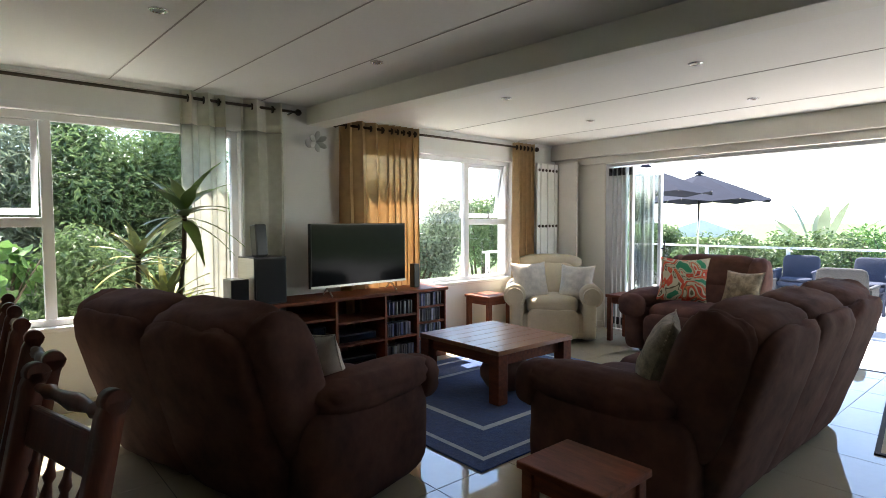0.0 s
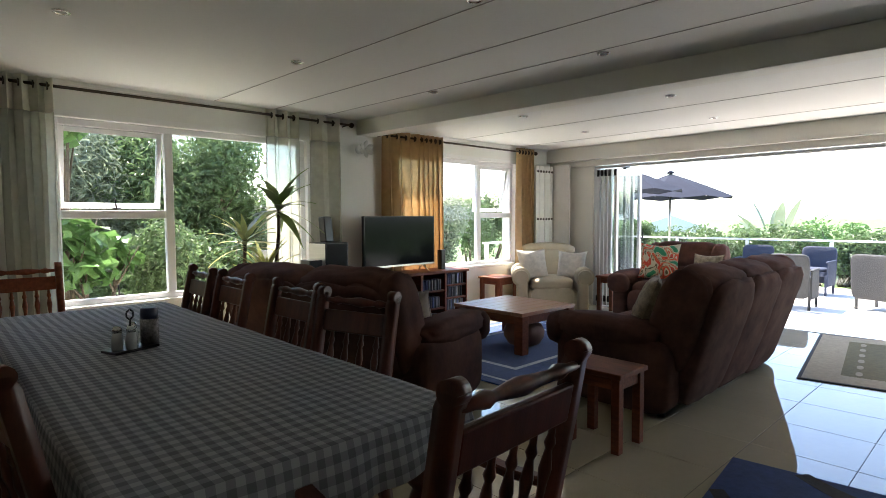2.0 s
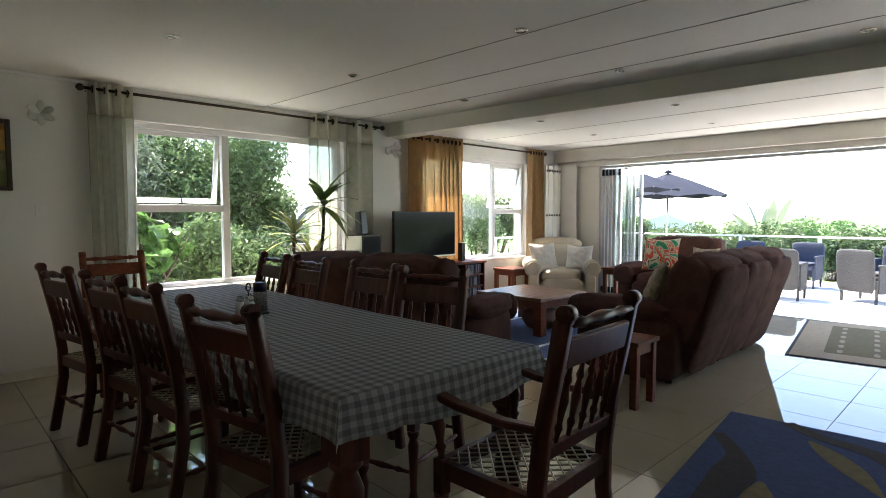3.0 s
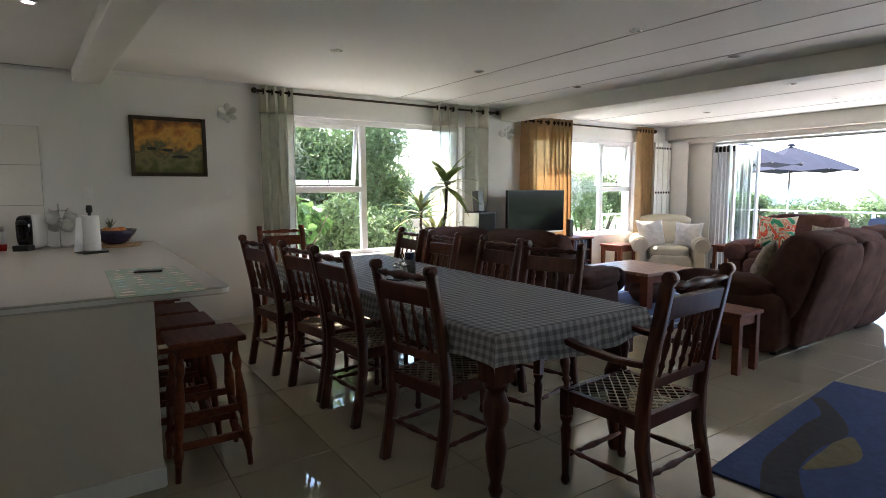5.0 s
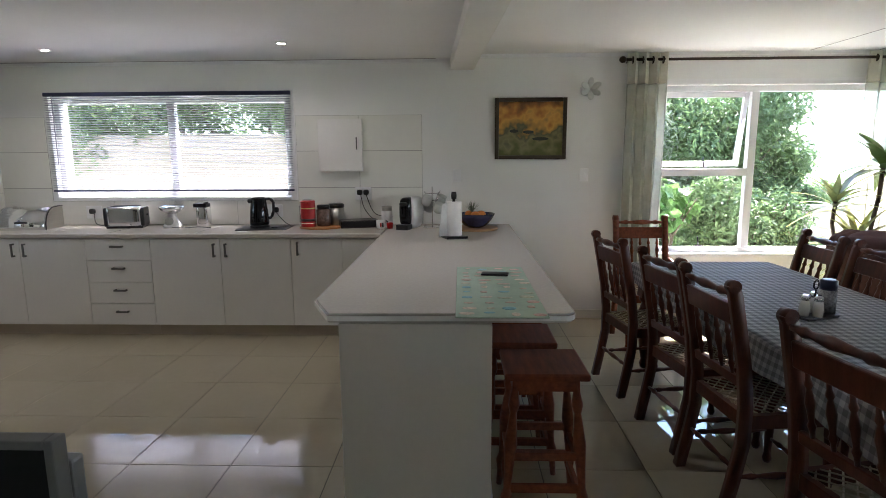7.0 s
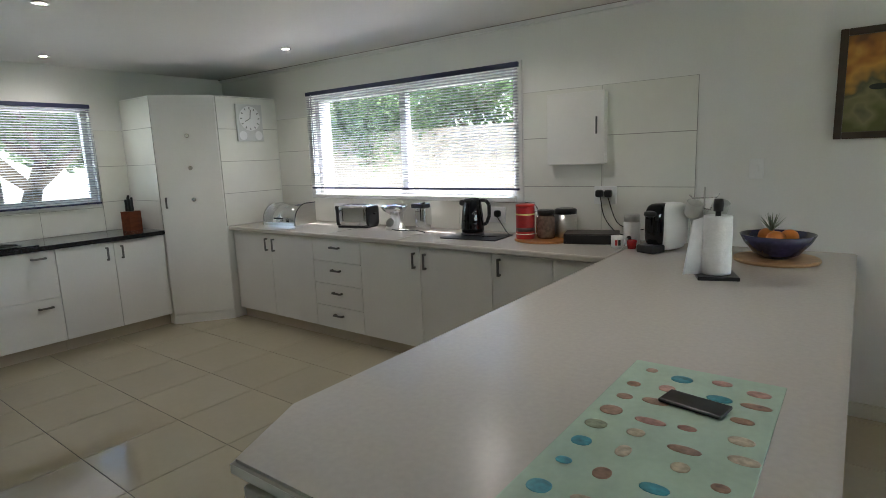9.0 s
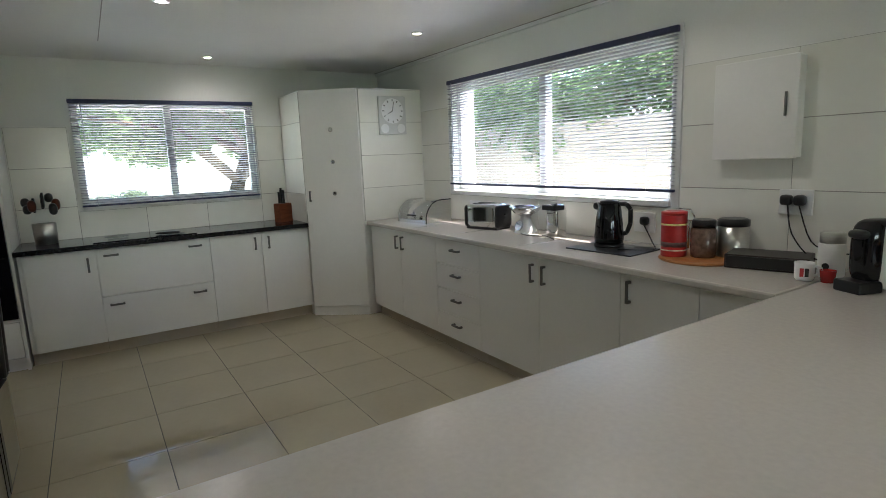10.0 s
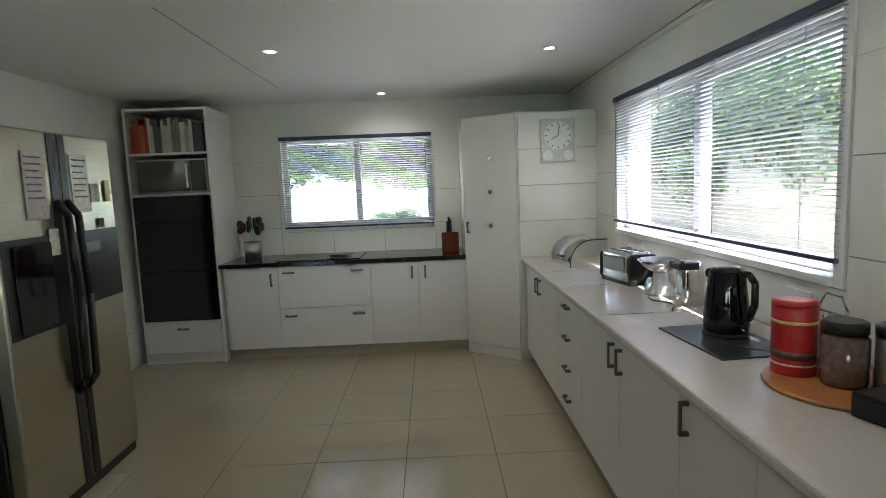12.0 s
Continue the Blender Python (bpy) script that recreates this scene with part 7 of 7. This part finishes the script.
def parasol(x, y, r, apex, label):
    p = thing("parasol", x, y, -0.15, 0, label, "parasol", "terrace parasols")
    CAN = bpy.data.materials.get("parasol_canvas") or mat("parasol_canvas", (0.022, 0.026, 0.04), 0.9, var=0.1, scale=5, spec=0.15, translucent=0.05)
    part("pole", rod(bmesh.new(), (0, 0, 0.08), (0, 0, apex - 0.02), 0.024, seg=12), STEEL, p)
    part("base", lathe(bmesh.new(), [(0.30, 0), (0.29, 0.05), (0.06, 0.08)], 24), BLACK, p)
    part("cap", lathe(bmesh.new(), [(0.11, apex + 0.0), (0.05, apex + 0.05), (0.02, apex + 0.07)], 16), CAN, p)
    drop = r * 0.42
    for k in range(8):
        a0, a1 = (k * math.pi / 4 + 0.2, (k + 1) * math.pi / 4 + 0.2)
        bm = bmesh.new()
        rows = []
        for i in range(6):
            t = i / 5
            rr, z = r * t, apex - drop * t * (0.85 + 0.15 * t)
            sag = 0.05 * t
            rows.append([bm.verts.new((rr * math.cos(a), rr * math.sin(a), z - s_ * sag)) for a, s_ in ((a0, 0), ((a0 + a1) / 2, 1), (a1, 0))])
        for u, v in zip(rows, rows[1:]):
            for i in (0, 1):
                bm.faces.new((u[i], u[i + 1], v[i + 1], v[i])) if u is not rows[0] else bm.faces.new((u[1], v[i + 1], v[i]))
        o = part("canopy_panel", bm, CAN, p)
        so_ = o.modifiers.new("thickness", "SOLIDIFY")
        so_.thickness = 0.004
        part("rib", rod(bmesh.new(), (0, 0, apex - 0.02), (r * math.cos(a0), r * math.sin(a0), apex - drop - 0.01), 0.007, seg=6), STEEL, p)
    return p


parasol(11.9, 6.02, 1.32, 2.48, "dark navy parasol open over the terrace")
parasol(9.35, 5.80, 1.08, 2.45, "dark navy parasol open over the terrace")

WICKG = mat("grey_wicker", (0.055, 0.056, 0.056), 0.8, var=0.3, scale=60, bump=0.6, fine=120)
WICKB = mat("blue_black_wicker", (0.03, 0.04, 0.07), 0.7, var=0.3, scale=60, bump=0.6, fine=120)


def wicker(x, y, rz, m_, label):
    c = thing("wicker_chair", x, y, -0.15, rz, label, "chair", "terrace chairs")
    part("seat", soft(bmesh.new(), 0, 0, 0.40, 0.54, 0.52, 0.10, 6, 5), m_, c)
    part("backrest", soft(bmesh.new(), 0, 0.27, 0.53, 0.58, 0.06, 0.70, 8, 8, m=Matrix.Translation((0, 0.05, 0.03)) @ Matrix.Rotation(radians(-5), 4, "X")), m_, c)
    for sx in (-1, 1):
        part("arm", soft(bmesh.new(), sx * 0.29, 0.0, 0.62, 0.055, 0.56, 0.045, 4, 5), m_, c)
        part("side_panel", bx(sx * 0.29 - 0.012, -0.24, 0.17, sx * 0.29 + 0.012, 0.25, 0.60, bevel=0.004), m_, c)
        for yy in (-0.24, 0.26):
            part("leg", bx(sx * 0.27 - 0.018, yy - 0.018, 0, sx * 0.27 + 0.018, yy + 0.018, 0.38, bevel=0.003), m_, c)
    part("seat_cushion", soft(bmesh.new(), 0, -0.02, 0.475, 0.48, 0.46, 0.06, 4, 5), m_, c)
    return c


wicker(9.40, 2.83, 92, WICKG, "grey wicker terrace chair turned to the view")
wicker(9.40, 4.10, 88, WICKG, "grey wicker terrace chair turned to the view")
wicker(9.95, 1.72, 68, WICKG, "grey wicker terrace chair set at an angle")
wicker(11.40, 3.02, -92, WICKB, "dark blue wicker terrace chair by the balustrade")
wicker(11.40, 4.05, -85, WICKB, "dark blue wicker terrace chair by the balustrade")
wicker(11.35, 1.55, -98, WICKB, "dark blue wicker terrace chair by the balustrade")

# distance
HAZE = mat("hazy_hill", (0.38, 0.43, 0.45), 1.0, var=0.1, scale=0.02, bump=0)
hb = bmesh.new()
prev = None
for i in range(60):
    a = radians(-50 + i * 2.4)
    h = 4 + 9 * max(0, math.sin(i * 0.16)) + 3 * math.sin(i * 0.9)
    q = [hb.verts.new((math.cos(a) * r_, math.sin(a) * r_, z)) for r_, z in ((330, -1), (370, max(2, h)), (399, -1))]
    if prev:
        for z in (0, 1):
            f = hb.faces.new((prev[z], prev[z + 1], q[z + 1], q[z]))
            f.smooth = True
    prev = q
structure("backdrop", hb, HAZE, "low hazy blue-green hills on the horizon", "hills")
hs = thing("house", 60, 27, -0.25, 20, "distant pale house with a light roof", "house")
part("wall", bx(-6, -4, -2.0, 6, 4, 0.0), WHITE, hs)
rf = bmesh.new()
vs = [rf.verts.new(v) for v in ((-6.4, -4.4, 0), (6.4, -4.4, 0), (6.4, 4.4, 0), (-6.4, 4.4, 0), (-6.4, 0, 1.7), (6.4, 0, 1.7))]
for q in ((0, 1, 5, 4), (2, 3, 4, 5), (0, 4, 3), (1, 2, 5), (0, 3, 2, 1)):
    rf.faces.new([vs[i] for i in q])
part("roof", rf, mat("pale_roof", (0.5, 0.52, 0.55), 0.5), hs)

# ---- tiles of floor and walls ----
P, G = 0.513, 0.004
proto = bmesh.new()
box(proto, G / 2, G / 2, -0.0038, P - G / 2, P - G / 2, 0.0, bevel=0.0012)
fl = bpy.data.objects["floor"]
first = None
xs = np.arange(-5.08 - 4 * P, E_ + 0.1, P)
ys = np.arange(3.385 - 16 * P, N, P)
rest = bmesh.new()
count = 0
for x in xs:
    for y in ys:
        if y < KS - P and x < KX - T:
            continue
        xa, xb, ya, yb = max(x, W), min(x + P, E_), max(y, S), min(y + P, N)
        if xb - xa < 0.05 or yb - ya < 0.05:
            continue
        whole = xb - xa > P - 0.001 and yb - ya > P - 0.001
        if whole and y > -1.0 and x < 5.7 and count < 300:
            if first is None:
                first = part("tile", proto, TILE, fl)
                first.matrix_basis = pose(x, y, 0)
            else:
                share("tile", first, fl, (x, y, 0))
            count += 1
        else:
            box(rest, xa + G / 2, ya + G / 2, -0.0038, xb - G / 2, yb - G / 2, 0.0)
o = part("border_tiles", rest, TILE, fl)
tagged(o, "", "", "", "stuff")
wn_ = bpy.data.objects["wall_north"]
ww_ = bpy.data.objects["wall_west"]
pt_ = bpy.data.objects["corner_pantry"]


def wall_tiles(owner, plane, at, spans, zs, width=0.62):
    """Wall tiles 0.33 m high as pieces, on a grout bed; plane 'y' faces south, 'x' faces east, 's' faces south too."""
    bed = bmesh.new()
    for a, b in spans:
        z0, z1 = zs[0], zs[-1]
        if plane == "n":
            box(bed, a, at + 0.0005, z0, b, at + 0.004, z1)
        elif plane == "y":
            box(bed, a, at - 0.004, z0, b, at - 0.0005, z1)
        else:
            box(bed, at + 0.0005, a, z0, at + 0.004, b, z1)
    part("grout_bed", bed, WGROUT, owner)
    for a, b in spans:
        n = max(1, round((b - a) / width))
        for i in range(n):
            u0, u1 = a + (b - a) * i / n, a + (b - a) * (i + 1) / n
            for z0, z1 in zip(zs, zs[1:]):
                g = 0.002
                if plane == "n":
                    part("tile", bx(u0 + g, at + 0.003, z0 + g, u1 - g, at + 0.008, z1 - g, bevel=0.001), WALLTILE, owner)
                elif plane == "y":
                    part("tile", bx(u0 + g, at - 0.008, z0 + g, u1 - g, at - 0.003, z1 - g, bevel=0.001), WALLTILE, owner)
                else:
                    part("tile", bx(at + 0.003, u0 + g, z0 + g, at + 0.008, u1 - g, z1 - g, bevel=0.001), WALLTILE, owner)


wall_tiles(wn_, "y", N, [(-6.21, -5.74), (-3.39, -2.23)], (0.9, 1.245, 1.58, 1.90))
wall_tiles(wn_, "y", N, [(-5.74, -3.39)], (0.9, 1.125))
wall_tiles(ww_, "x", W, [(2.175, 2.60), (4.14, 4.395)], (0.9, 1.17, 1.50, 1.83))
wall_tiles(ww_, "x", W, [(2.60, 4.14)], (0.9, 1.125), 0.5)
wall_tiles(pt_, "x", -6.222, [(4.84, N - 0.006)], (0.9, 1.205, 1.505, 1.805, 2.10), 0.66)
wall_tiles(pt_, "y", 4.402, [(-7.12, -6.55)], (0.9, 1.17, 1.50, 1.83, 2.10), 0.6)
wall_tiles(bpy.data.objects["wall_kitchen_south"], "n", KS, [(-6.52, -4.86)], (0.02, 0.33, 0.64, 0.95, 1.26, 1.57))
